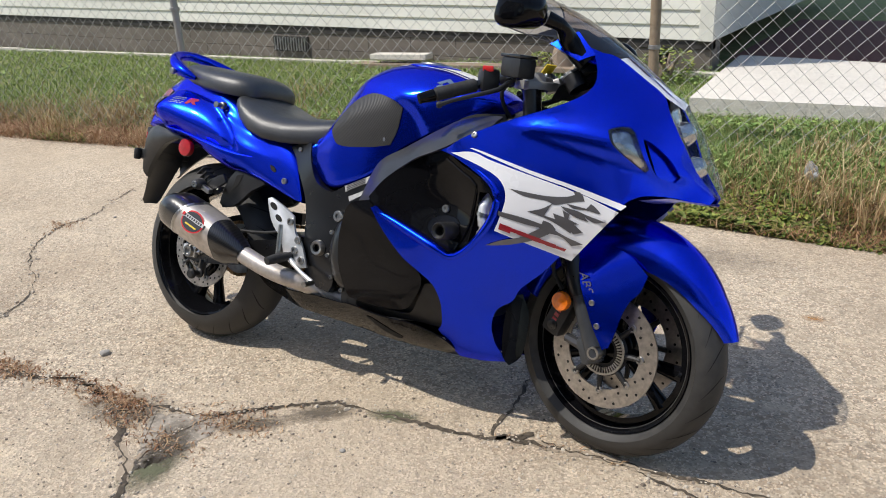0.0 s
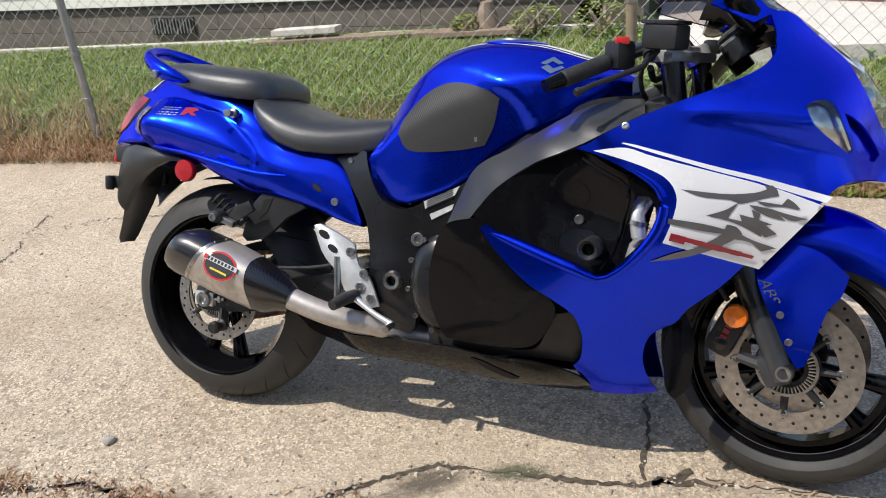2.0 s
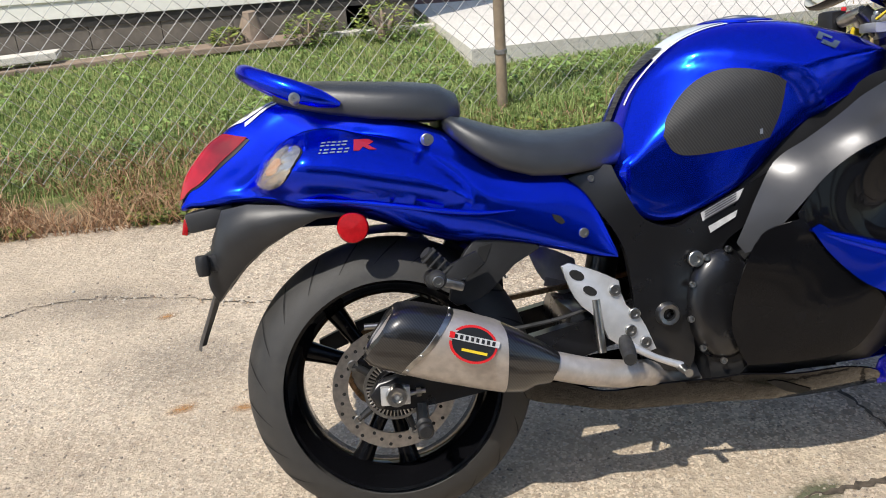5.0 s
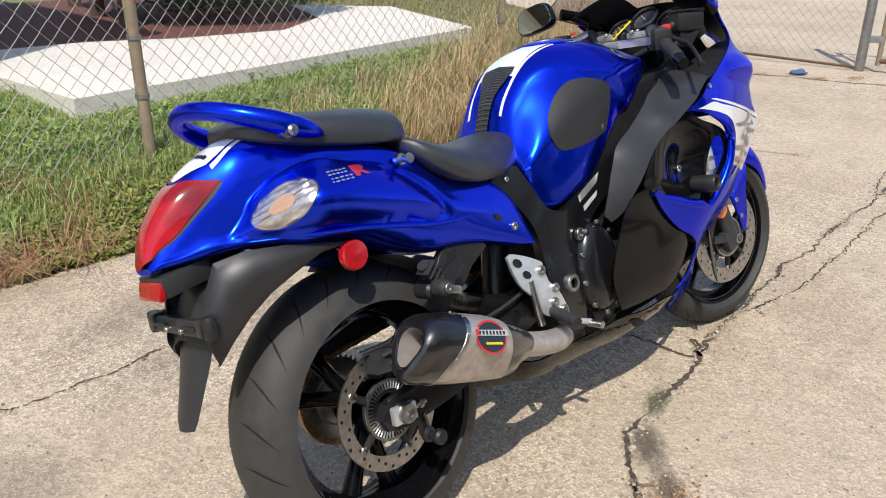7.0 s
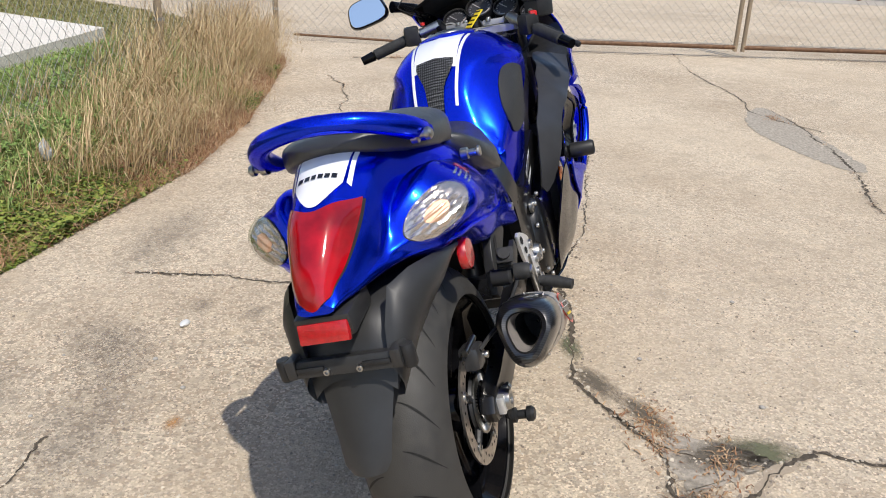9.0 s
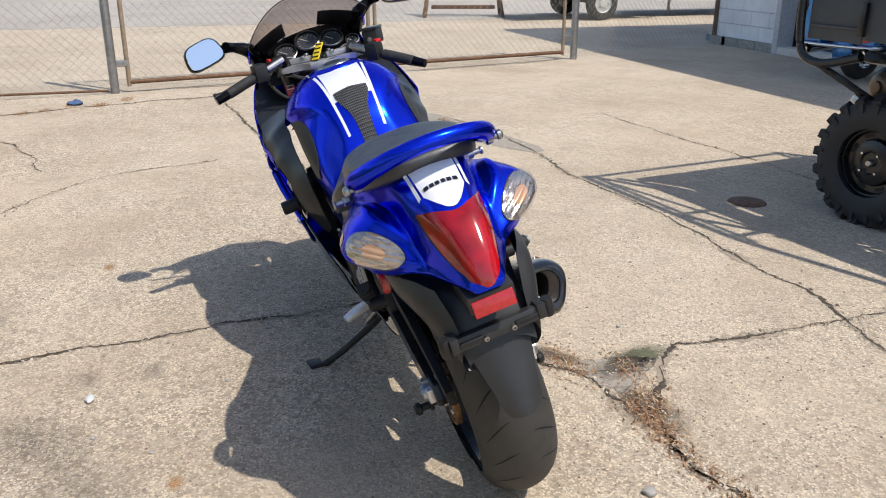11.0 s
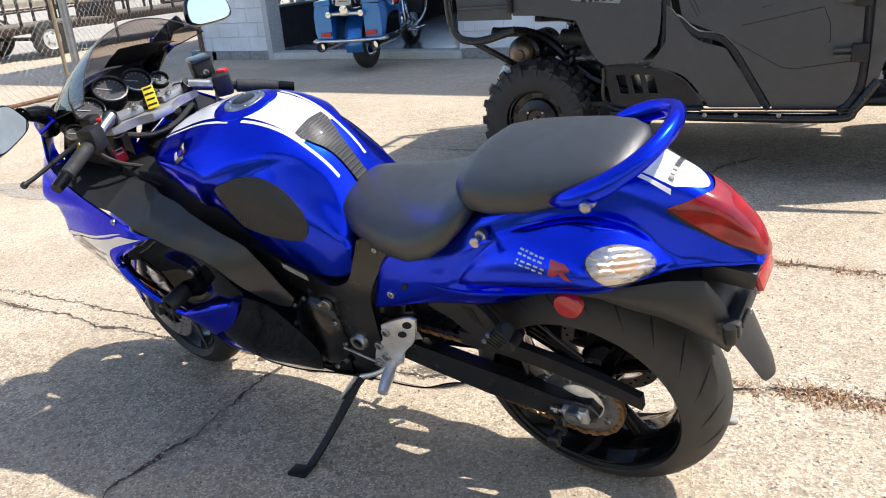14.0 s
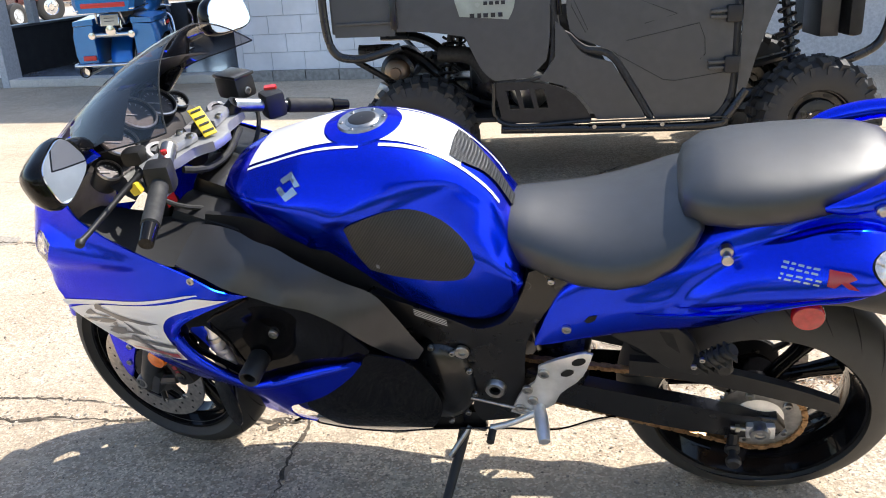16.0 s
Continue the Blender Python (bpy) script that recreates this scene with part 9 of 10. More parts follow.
part("flap", loft(bmesh.new(), [[Vector((x + 0.012 * y * y, y * w, z)) for y in np.linspace(-1, 1, 9)] for x, z, w in ((-1.085, 0.60, 0.07), (-1.105, 0.545, 0.062), (-1.128, 0.49, 0.05), (-1.148, 0.445, 0.042), (-1.153, 0.428, 0.03))], closed=False), GUARD_PLASTIC, guard, "long black mud flap")
bmx = part("lamp_block", box_bm((-1.085, 0, 0.705), (0.10, 0.10, 0.042), (0, -8, 0), 0.008), GUARD_PLASTIC, guard)
part("rear_reflector", box_bm((-1.137, 0, 0.692), (0.012, 0.088, 0.034), (0, 14, 0), 0.003), RED_REFLECTOR, bmx, "oblong red rear reflector")
pb = box_bm((-1.098, 0, 0.615), (0.03, 0.19, 0.03), (0, 12, 0), 0.006)
box(pb, (-1.092, 0.095, 0.62), (0.05, 0.02, 0.035), (0, 0, 0), 0.006)
box(pb, (-1.092, -0.095, 0.62), (0.05, 0.02, 0.035), (0, 0, 0), 0.006)
ph = part("plate_holder", pb, GUARD_PLASTIC, guard, "empty black plate bracket")
for y in (-0.03, 0.03):
    part("plate_bolt", bolt_bm((-1.115, y, 0.612), (-1, 0, 0), 0.006, 0.005), STEEL, ph)
for s in (-1, 1):
    part("bracket_clip", lathe_bm([(0.0005, -0.02), (0.011, -0.02), (0.013, -0.014), (0.013, 0.014), (0.011, 0.02), (0.0005, 0.02)], Matrix.Translation((-1.10, s * 0.112, 0.618)) @ pose(0, 0, 0, 90, 0, 0), 16), BLACK_PLASTIC, ph)
    part("bracket_rib", box_bm((-1.112, s * 0.06, 0.618), (0.012, 0.05, 0.008), (0, 12, 0), 0.002), BLACK_PLASTIC, ph)

# ---------- black side-by-side utility vehicle ----------
UTV_PLASTIC = mat("dark_grey_black_utv_plastic", (0.072, 0.071, 0.068), 0.5, 0, 0.0, grain=0.18, scale=20, bump=0.1, bump_scale=900, big=0.2, big_scale=3)
KNOBBY = mat("knobby_tyre_rubber", (0.021, 0.021, 0.022), 0.62, 0, 0, grain=0.4, scale=30, bump=0.2, bump_scale=300, tint=(0.05, 0.047, 0.042), big=0.2, big_scale=6)
RUSTY_PIPE = mat("heat_stained_muffler_steel", (0.3, 0.22, 0.15), 0.45, 0.7, 0, grain=0.5, scale=30, tint=(0.12, 0.06, 0.03), big=0.3, big_scale=8)
PALE_PANE = mat("pale_green_label_plate", (0.36, 0.39, 0.33), 0.25, 0, 0.4, grain=0.2, scale=14, big=0.25, big_scale=7)
SPRING_BLACK = mat("black_spring_enamel", (0.02, 0.02, 0.021), 0.3, 0.2, 0.3, grain=0.2, scale=30)
UTV_M = Matrix(((-0.990, 0.139, 0, 0.705), (-0.139, -0.990, 0, -2.47), (0, 0, 1, 0), (0, 0, 0, 1)))
UW = 1.44
utv = thing("utility_vehicle", UTV_M, "dark grey-black side-by-side utility vehicle on knobby tyres", "utility vehicle")


def utv_wheel(x, z, far):
    """A knobby wheel with a black steel rim; far wheels face the other way."""
    m = Matrix.Translation((x, UW if far else 0, z)) @ (Matrix.Rotation(math.pi, 4, "Z") if far else Matrix())
    w = part("wheel", lathe_bm([(0.165, 0.012), (0.172, 0.0), (0.178, 0.004), (0.18, 0.06), (0.18, 0.22), (0.168, 0.235)], m, 48, True), FRAME_BLACK, utv, "black steel rim with bright lug nuts")
    tyre = bmesh.new()
    lathe(tyre, [(0.17, 0.0), (0.20, -0.014), (0.25, -0.018), (0.29, -0.006), (0.308, 0.03), (0.312, 0.12), (0.308, 0.21), (0.29, 0.246), (0.25, 0.258), (0.2, 0.252), (0.17, 0.238)], m, 72, True)
    n = 20
    for k in range(n):
        for row, (y, sx, sy, off) in enumerate(((0.02, 0.05, 0.075, 0), (0.105, 0.045, 0.06, 0.5), (0.155, 0.045, 0.055, 0), (0.222, 0.05, 0.075, 0.5))):
            a = 2 * math.pi * (k + off) / n
            g = m @ Matrix.Rotation(a, 4, "Y") @ Matrix.Translation((0.315 if row in (1, 2) else 0.307, y, 0)) @ pose(0, 0, 0, (14 if row < 2 else -14), 0, (-24 if row == 0 else 24 if row == 3 else 0))
            r = bmesh.ops.create_cube(tyre, size=1, matrix=g @ Matrix.Diagonal((0.036, sy, sx, 1)))
            top = [v for v in r["verts"] if (g.inverted() @ v.co).x > 0]
            c = sum((v.co for v in top), Vector()) / 4
            for v in top:
                v.co = c + (v.co - c) * 0.82
        for s in (-1, 1):
            a = 2 * math.pi * (k + 0.25) / n
            g = m @ Matrix.Rotation(a, 4, "Y") @ Matrix.Translation((0.272, -0.016 if s < 0 else 0.256, 0))
            bmesh.ops.create_cube(tyre, size=1, matrix=g @ Matrix.Diagonal((0.045, 0.012, 0.022, 1)))
    tagged(part("tyre", tyre, KNOBBY, w, "black knobby off-road tyre"), kind="stuff")
    dish = lathe_bm([(0.178, 0.03), (0.16, 0.034), (0.15, 0.06), (0.12, 0.064), (0.112, 0.04), (0.085, 0.032), (0.06, 0.03), (0.052, 0.04), (0.0005, 0.04)], m, 48)
    part("wheel_disc", dish, FRAME_BLACK, w)
    part("hub_cap", lathe_bm([(0.0005, 0.012), (0.014, 0.012), (0.02, 0.02), (0.02, 0.042)], m, 8), STEEL, w, "bright hub nut")
    for k in range(4):
        a = math.pi / 4 + k * math.pi / 2
        part("lug_nut", lathe_bm([(0.0005, 0.013), (0.007, 0.014), (0.009, 0.02), (0.0095, 0.034)], m @ Matrix.Translation((0.062 * math.cos(a), 0, 0.062 * math.sin(a))), 6), CHROME, w)
    for k in range(8):
        a = math.pi / 8 + k * math.pi / 4
        part("rim_slot", box_bm((0, 0, 0), (0.018, 0.004, 0.05), (0, 0, 0), 0.004), BLACK_PLASTIC, w, m=m @ Matrix.Rotation(a, 4, "Y") @ Matrix.Translation((0.136, 0.0605, 0)))
    return w


for x, z in ((0.0, 0.312), (2.13, 0.325)):
    for far in (False, True):
        utv_wheel(x, z, far)


def side_y(x, z):
    """Half-width of the body's skin beyond the tyres' outer face."""
    return 0.08 + 0.012 * math.sin(max(0.0, min(1.0, (z - 0.35) / 0.75)) * math.pi) - 0.05 * max(0.0, z - 1.05)


def utv_panel(name, outline, label="", lift=0.0, holes=(), material=UTV_PLASTIC, sharp=35, sides=(0, 1), step=0.05):
    for far in sides:
        bm = sheet(outline, side_y, -1, 0.012, lift, step, holes, True, sharp)
        m = None
        if far:
            m = Matrix.Translation((0, UW, 0)) @ Matrix.Diagonal((1, -1, 1, 1))
        ob = part(name, bm, material, utv, label, m=m)
        if not far:
            near = ob
    return near


# Panel tops run on to 1.46, out of view, to cast a solid shadow.
bed = utv_panel("cargo_bed_side", [(-0.39, 0.89), (-0.075, 0.885), (-0.075, 1.46), (-0.37, 1.46), (-0.40, 1.2)], "ribbed black cargo bed side")
part("bed_latch", box_bm((-0.075, -0.096, 1.0), (0.035, 0.03, 0.16), (0, 0, 0), 0.008), FRAME_BLACK, bed)
part("bed_rib", box_bm((-0.235, -0.092, 0.955), (0.29, 0.014, 0.014), (0, 0, 0), 0.005), UTV_PLASTIC, bed)
utv_panel("rear_fender", [(-0.065, 0.905), (0.10, 0.895), (0.285, 0.865), (0.37, 0.69), (0.435, 0.63), (0.62, 0.64), (0.705, 0.725), (0.725, 0.89), (0.725, 1.46), (-0.065, 1.46)], "smooth dark rear side panel")
utv_panel("rocker_panel", [(0.752, 0.92), (0.75, 0.74), (0.665, 0.625), (0.83, 0.572), (0.935, 0.46), (0.965, 0.405), (1.215, 0.405), (1.19, 0.46), (1.04, 0.70), (0.89, 0.755), (0.79, 0.885)], "dark lower side panel")
slots = [[(0.49 + k * 0.075, 0.575), (0.512 + k * 0.075, 0.475), (0.562 + k * 0.075, 0.475), (0.538 + k * 0.075, 0.578)] for k in range(3)]
utv_panel("vent_panel", [(0.425, 0.62), (0.47, 0.40), (0.94, 0.395), (0.915, 0.455), (0.82, 0.56), (0.65, 0.612)], "black vent panel with slanted slots", -0.006, slots, BLACK_PLASTIC)
part("vent_frame", tube_bm([(0.425, -0.085, 0.615), (0.472, -0.09, 0.405), (0.93, -0.09, 0.40)], 0.011, 8), FRAME_BLACK, utv)
door_line = [(0.815, 1.46), (0.812, 0.935), (0.865, 0.83), (0.96, 0.79), (1.065, 0.745), (1.235, 0.46), (1.265, 0.40), (1.545, 0.395), (1.60, 0.44), (1.635, 0.57), (1.64, 1.0), (1.64, 1.46)]
door = utv_panel("door", door_line, "dark moulded side door with raised triangles")
part("door_seam", tube_bm([(0.755, -0.066, 1.44), (0.752, -0.066, 0.93), (0.82, -0.07, 0.84), (0.90, -0.074, 0.775), (1.05, -0.076, 0.72), (1.22, -0.072, 0.44), (1.25, -0.07, 0.40)], 0.019, 8), RUBBER, utv, "black rubber door seam")
part("grab_bar", rod_bm((0.775, -0.085, 0.95), (0.745, -0.075, 1.44), 0.014), GLOSS_BLACK, utv)
part("seam", tube_bm([(0.738, -0.07, 1.44), (0.735, -0.07, 0.74), (0.64, -0.075, 0.632), (0.45, -0.075, 0.62)], 0.013, 8), RUBBER, utv)
# Thin dark bars stand in for the shade along the door's creases.
for pts in ([(0.83, 1.03), (0.835, 0.985), (0.905, 0.855), (0.915, 0.87), (0.84, 1.03)],
            [(0.96, 1.09), (1.36, 0.925), (1.20, 0.885)],
            [(1.11, 0.805), (1.47, 0.875), (1.50, 0.80), (1.505, 0.72), (1.48, 0.695)],
            [(1.07, 0.735), (1.30, 0.60), (1.36, 0.592), (1.60, 0.625)]):
    part("crease", tube_bm([(x, -side_y(x, z) + 0.001, z) for x, z in pts], 0.0025, 6, smooth=False), RUBBER, door)
for z in (0.915, 0.665):
    hinge = part("hinge", box_bm((1.635, -0.105, z), (0.075, 0.045, 0.085), (0, 0, 0), 0.012), BLACK_PLASTIC, door)
    for q in (-0.014, 0.014):
        part("hinge_arm", box_bm((1.565, -0.105, z + q), (0.09, 0.022, 0.016), (0, 0, 0), 0.005), UTV_PLASTIC, hinge)
part("door_post", tube_bm([(1.655, -0.06, 1.44), (1.655, -0.06, 0.60), (1.61, -0.07, 0.43), (1.56, -0.08, 0.38)], 0.026, 8), BLACK_PLASTIC, utv)
utv_panel("front_fender", [(1.685, 1.46), (1.675, 0.57), (1.62, 0.40), (1.70, 0.48), (1.765, 0.72), (1.85, 0.96), (1.93, 1.08), (2.1, 1.16), (2.35, 1.14), (2.42, 1.22), (2.3, 1.3), (2.0, 1.38)], "dark moulded front fender")
rail = bmesh.new()
tube(rail, [(0.46, -0.075, 0.37), (1.10, -0.085, 0.355), (1.56, -0.085, 0.355), (1.63, -0.085, 0.40), (1.72, -0.08, 0.53)], 0.024, 10)
part("sill_rail", rail, FRAME_BLACK, utv, "black tubular sill rail")
for z in (0.385, 0.40):
    part("step_rib", box_bm((1.28, -0.1, z), (0.72, 0.02, 0.006), (0, 0, 0), 0.002), BLACK_PLASTIC, utv)
for x in (0.95, 1.10, 1.30):
    part("sill_bolt", bolt_bm((x, -0.11, 0.372), (0, -1, 0), 0.011, 0.006), STEEL, utv)
plate = part("number_window", sheet([(0.22, 1.12), (0.265, 0.965), (0.515, 0.94), (0.545, 1.0), (0.56, 1.12)], side_y, -1, 0.004, 0.004, 0.05, (), True, 30), PALE_PANE, utv, "pale label plate with dark printed bars")
for x, w in ((0.33, 0.03), (0.367, 0.026), (0.40, 0.03), (0.437, 0.028), (0.475, 0.028)):
    part("printed_bar", box_bm((x, -side_y(x, 0.97) - 0.006, 0.966), (w - 0.006, 0.003, 0.022)), BLACK_DECAL, plate)
for x in (0.40, 0.43, 0.46, 0.49):
    part("printed_bar", box_bm((x, -side_y(x, 1.02) - 0.006, 1.025), (0.02, 0.003, 0.018)), BLACK_DECAL, plate)

# rear guard, muffler, frame, suspension
for y in (-0.1, UW + 0.1):
    part("guard_bar", tube_bm([(-0.43, y, 1.5), (-0.44, y, 1.11), (-0.43, y, 0.90), (-0.39, y, 0.805), (-0.31, y, 0.78), (-0.22, y, 0.785), (-0.05, y, 0.83)], 0.022, 12), FRAME_BLACK, utv, "black tubular rear guard")
    part("guard_stay", tube_bm([(-0.30, y, 0.775), (-0.10, y + (0.2 if y < 0 else -0.2), 0.60)], 0.017, 8, smooth=False), FRAME_BLACK, utv)
part("guard_bar", tube_bm([(-0.43, -0.1, 1.3), (-0.47, 0.3, 1.3), (-0.47, UW - 0.3, 1.3), (-0.43, UW + 0.1, 1.3)], 0.02, 10), FRAME_BLACK, utv)
part("muffler", lathe_bm([(0.0005, -0.02), (0.028, -0.02), (0.03, 0.0), (0.05, 0.004), (0.066, 0.02), (0.072, 0.05), (0.072, 0.5), (0.0005, 0.52)], Matrix.Translation((-0.12, 0.14, 0.665)), 32), RUSTY_PIPE, utv, "heat-stained round muffler end")
part("muffler_shield", lathe_bm([(0.075, 0.06), (0.095, 0.07), (0.1, 0.12), (0.1, 0.5), (0.09, 0.5)], Matrix.Translation((-0.12, 0.14, 0.665)), 32), FRAME_BLACK, utv)
part("tow_bracket", box_bm((-0.18, 0.1, 0.56), (0.1, 0.05, 0.1), (0, 30, 0), 0.012), STEEL, utv)
for y in (0.32, UW - 0.32):
    part("frame_rail", tube_bm([(-0.35, y, 0.78), (-0.05, y, 0.74), (0.45, y, 0.42), (1.65, y, 0.40), (1.9, y, 0.45), (2.35, y, 0.55)], 0.03, 8), FRAME_BLACK, utv)
    for x, q in ((0.0, 0.312), (2.13, 0.325)):
        s = -1 if y < 0.7 else 1
        part("control_arm", tube_bm([(x - 0.16, y, 0.45), (x, y + s * 0.15, q), (x + 0.16, y, 0.45)], 0.018, 8, smooth=False), FRAME_BLACK, utv)
        part("axle_shaft", rod_bm((x, y + s * 0.2, q), (x, 0.72, q + 0.08), 0.018), FRAME_BLACK, utv)
        lo, hi = Vector((x + 0.12 if x < 1 else x - 0.06, y + s * 0.10, q + 0.10)), Vector((x + 0.19 if x < 1 else x - 0.14, y + s * 0.02, 0.86 if x < 1 else 0.98))
        shock = part("shock_absorber", rod_bm(lo, hi, 0.022), FRAME_BLACK, utv, "black coil-over shock absorber")
        turns, pts = 9, []
        ax = (hi - lo).normalized()
        s1 = ax.cross(Vector((0, 1, 0))).normalized()
        s2 = ax.cross(s1)
        for i in range(turns * 10 + 1):
            a = 2 * math.pi * i / 10
            pts.append(lo + (hi - lo) * (0.12 + 0.8 * i / (turns * 10)) + 0.043 * (math.cos(a) * s1 + math.sin(a) * s2))
        part("coil_spring", tube_bm(pts, 0.008, 6, smooth=False), SPRING_BLACK, shock)
part("gearbox", box_bm((0.05, 0.72, 0.42), (0.5, 0.4, 0.28), (0, 0, 0), 0.05), FRAME_BLACK, utv)
part("engine_block", box_bm((0.55, 0.72, 0.55), (0.55, 0.7, 0.4), (0, 0, 0), 0.05), FRAME_BLACK, utv)
part("air_duct", tube_bm([(0.12, 0.2, 0.75), (0.3, 0.18, 0.73), (0.4, 0.18, 0.6)], 0.045, 12), RUBBER, utv)
part("drive_cover", lathe_bm([(0.0005, -0.02), (0.08, -0.015), (0.11, 0.01), (0.11, 0.12)], Matrix.Translation((0.62, 0.2, 0.53)), 32), STEEL, utv, "bright engine cover behind the vents")
part("floor_pan", box_bm((0.98, 0.72, 0.40), (1.4, 1.36, 0.03), (0, 0, 0), 0.01), BLACK_PLASTIC, utv)
part("skid_plate", box_bm((1.25, 0.72, 0.33), (2.1, 0.7, 0.02), (0, 0, 0), 0.008), BLACK_PLASTIC, utv)
part("wheel_well", sheet([(-0.06, 0.88), (0.29, 0.86), (0.36, 0.68), (0.42, 0.45), (0.5, 0.45), (0.5, 1.1), (-0.06, 1.1)], lambda x, z: 0.0, -1, 0.01, -0.32, 0.06), BLACK_PLASTIC, utv)
part("cargo_bed_floor", box_bm((0.15, 0.72, 0.93), (1.1, 1.5, 0.04), (0, 0, 0), 0.01), BLACK_PLASTIC, utv)
part("tailgate", box_bm((-0.4, 0.72, 1.18), (0.04, 1.5, 0.56), (0, 0, 0), 0.012), UTV_PLASTIC, utv)
part("bench_seat", box_bm((0.85, 0.72, 0.92), (0.5, 1.25, 0.16), (0, 0, 0), 0.05), VINYL, utv)
part("bench_backrest", box_bm((0.60, 0.72, 1.25), (0.12, 1.25, 0.6), (0, -8, 0), 0.05), VINYL, utv)
part("bonnet", loft(bmesh.new(), [[(1.68, 0.0, 1.36), (1.68, 0.3, 1.44), (1.68, UW - 0.3, 1.44), (1.68, UW, 1.36), (1.68, UW, 1.2), (1.68, 0, 1.2)], [(2.1, 0.02, 1.28), (2.1, 0.3, 1.34), (2.1, UW - 0.3, 1.34), (2.1, UW - 0.02, 1.28), (2.1, UW - 0.02, 1.14), (2.1, 0.02, 1.14)], [(2.42, 0.14, 1.14), (2.42, 0.3, 1.18), (2.42, UW - 0.3, 1.18), (2.42, UW - 0.14, 1.14), (2.42, UW - 0.14, 1.0), (2.42, 0.14, 1.0)]]), UTV_PLASTIC, utv, smooth=False)
part("grille", box_bm((2.36, 0.72, 0.88), (0.08, 0.95, 0.3), (0, 0, 0), 0.03), BLACK_PLASTIC, utv)
part("radiator", box_bm((2.24, 0.45, 0.86), (0.1, 0.3, 0.26), (0, 0, 0), 0.01), SATIN_GREY, utv)
part("front_bumper", tube_bm([(2.2, 0.1, 0.6), (2.44, 0.12, 0.72), (2.46, 0.14, 0.98), (2.44, 0.7, 1.02), (2.46, UW - 0.14, 0.98), (2.44, UW - 0.12, 0.72), (2.2, UW - 0.1, 0.6)], 0.024, 10), FRAME_BLACK, utv)
part("steering_wheel", lathe_bm([(0.16 + 0.012 * math.cos(a), 0.012 * math.sin(a)) for a in (k * math.pi / 4 for k in range(8))], Matrix.Translation((1.38, 1.05, 1.3)) @ pose(0, 0, 0, 0, 0, 115), 32, True), RUBBER, utv)
for y in (-0.06, UW + 0.06):
    part("roll_bar", tube_bm([(-0.22, y, 1.44), (-0.25, y, 1.8), (-0.24, y, 2.08), (-0.15, y, 2.16), (0.3, y, 2.17), (0.95, y, 2.15), (1.15, y, 2.05), (1.68, y, 1.42)], 0.024, 12), FRAME_BLACK, utv, "black tubular roll cage")
    part("roll_bar", tube_bm([(-0.2, y, 2.0), (0.35, y, 2.0), (1.05, y, 1.98)], 0.016, 8), FRAME_BLACK, utv)
    part("roll_bar", tube_bm([(0.68, y, 1.44), (0.66, y, 2.0), (0.64, y, 2.16)], 0.022, 8), FRAME_BLACK, utv)
    for x in (0.0, 0.25, 0.48):
        part("cage_strut", rod_bm((x, y, 2.0), (x, y, 2.16), 0.01), FRAME_BLACK, utv)
    part("cage_brace", rod_bm((0.66, y, 1.46), (-0.2, y, 2.0), 0.014), FRAME_BLACK, utv)
for x, z in ((-0.22, 2.1), (0.65, 2.16), (1.02, 2.12), (1.66, 1.44)):
    part("cross_bar", rod_bm((x, -0.06, z), (x, UW + 0.06, z), 0.02), FRAME_BLACK, utv)

# ---------- light blue touring motorcycle ----------
_h = Vector((0.27, -0.963, 0)).normalized()
TOUR_M = Matrix(((_h.x, -_h.y, 0, 4.90), (_h.y, _h.x, 0, -6.28), (0, 0, 1, 0), (0, 0, 0, 1))) @ pose(0, 0, 0, 0, -2.0, 0)
tour = thing("touring_motorcycle", TOUR_M, "light blue and chrome touring motorcycle with hard saddlebags", "motorcycle")
WB = 1.62


def tour_wheel(x, w, R, rear):
    m = Matrix.Translation((x, 0, R))
    wh = part("wheel", lathe_bm([(0.205, -w * 0.36), (0.215, -w * 0.4), (0.218, 0), (0.215, w * 0.4), (0.205, w * 0.36), (0.2, 0)], m, 40, True), CHROME, tour, "chrome wheel rim")
    prof = [(0.2, w * 0.42)] + [(0.21 + (R - 0.21) * math.cos(a) ** 0.6, w * 0.5 * math.sin(a)) for a in (math.pi / 2 * q for q in (0.85, 0.6, 0.4, 0.2, 0, -0.2, -0.4, -0.6, -0.85))] + [(0.2, -w * 0.42)]
    part("tyre", lathe_bm(prof, m, 56), TYRE, wh)
    part("hub", lathe_bm([(0.0005, -0.07), (0.035, -0.07), (0.04, -0.04), (0.03, 0), (0.04, 0.04), (0.035, 0.07), (0.0005, 0.07)], m, 24), CHROME, wh)
    n = 10 if rear else 20
    for k in range(n):
        a = 2 * math.pi * k / n
        part("spoke", rod_bm(m @ Vector((0.035 * math.cos(a), 0.025 * (-1) ** k, 0.035 * math.sin(a))), m @ Vector((0.207 * math.cos(a), 0, 0.207 * math.sin(a))), 0.008 if rear else 0.005, None, 6), CHROME, wh)


tour_wheel(0, 0.18, 0.325, True)
tour_wheel(WB, 0.135, 0.325, False)


def bag_ring(x, s, grow):
    """A saddlebag's section: a rounded box that leans in at the top."""
    pts = []
    for y, z in ((0.19, 0.42), (0.41, 0.42), (0.43, 0.5), (0.425, 0.70), (0.40, 0.79), (0.19, 0.80)):
        yy, zz = 0.30 + (y - 0.30) * grow, 0.61 + (z - 0.61) * (0.9 + 0.1 * grow)
        pts.append((x, s * yy, zz))
    return pts


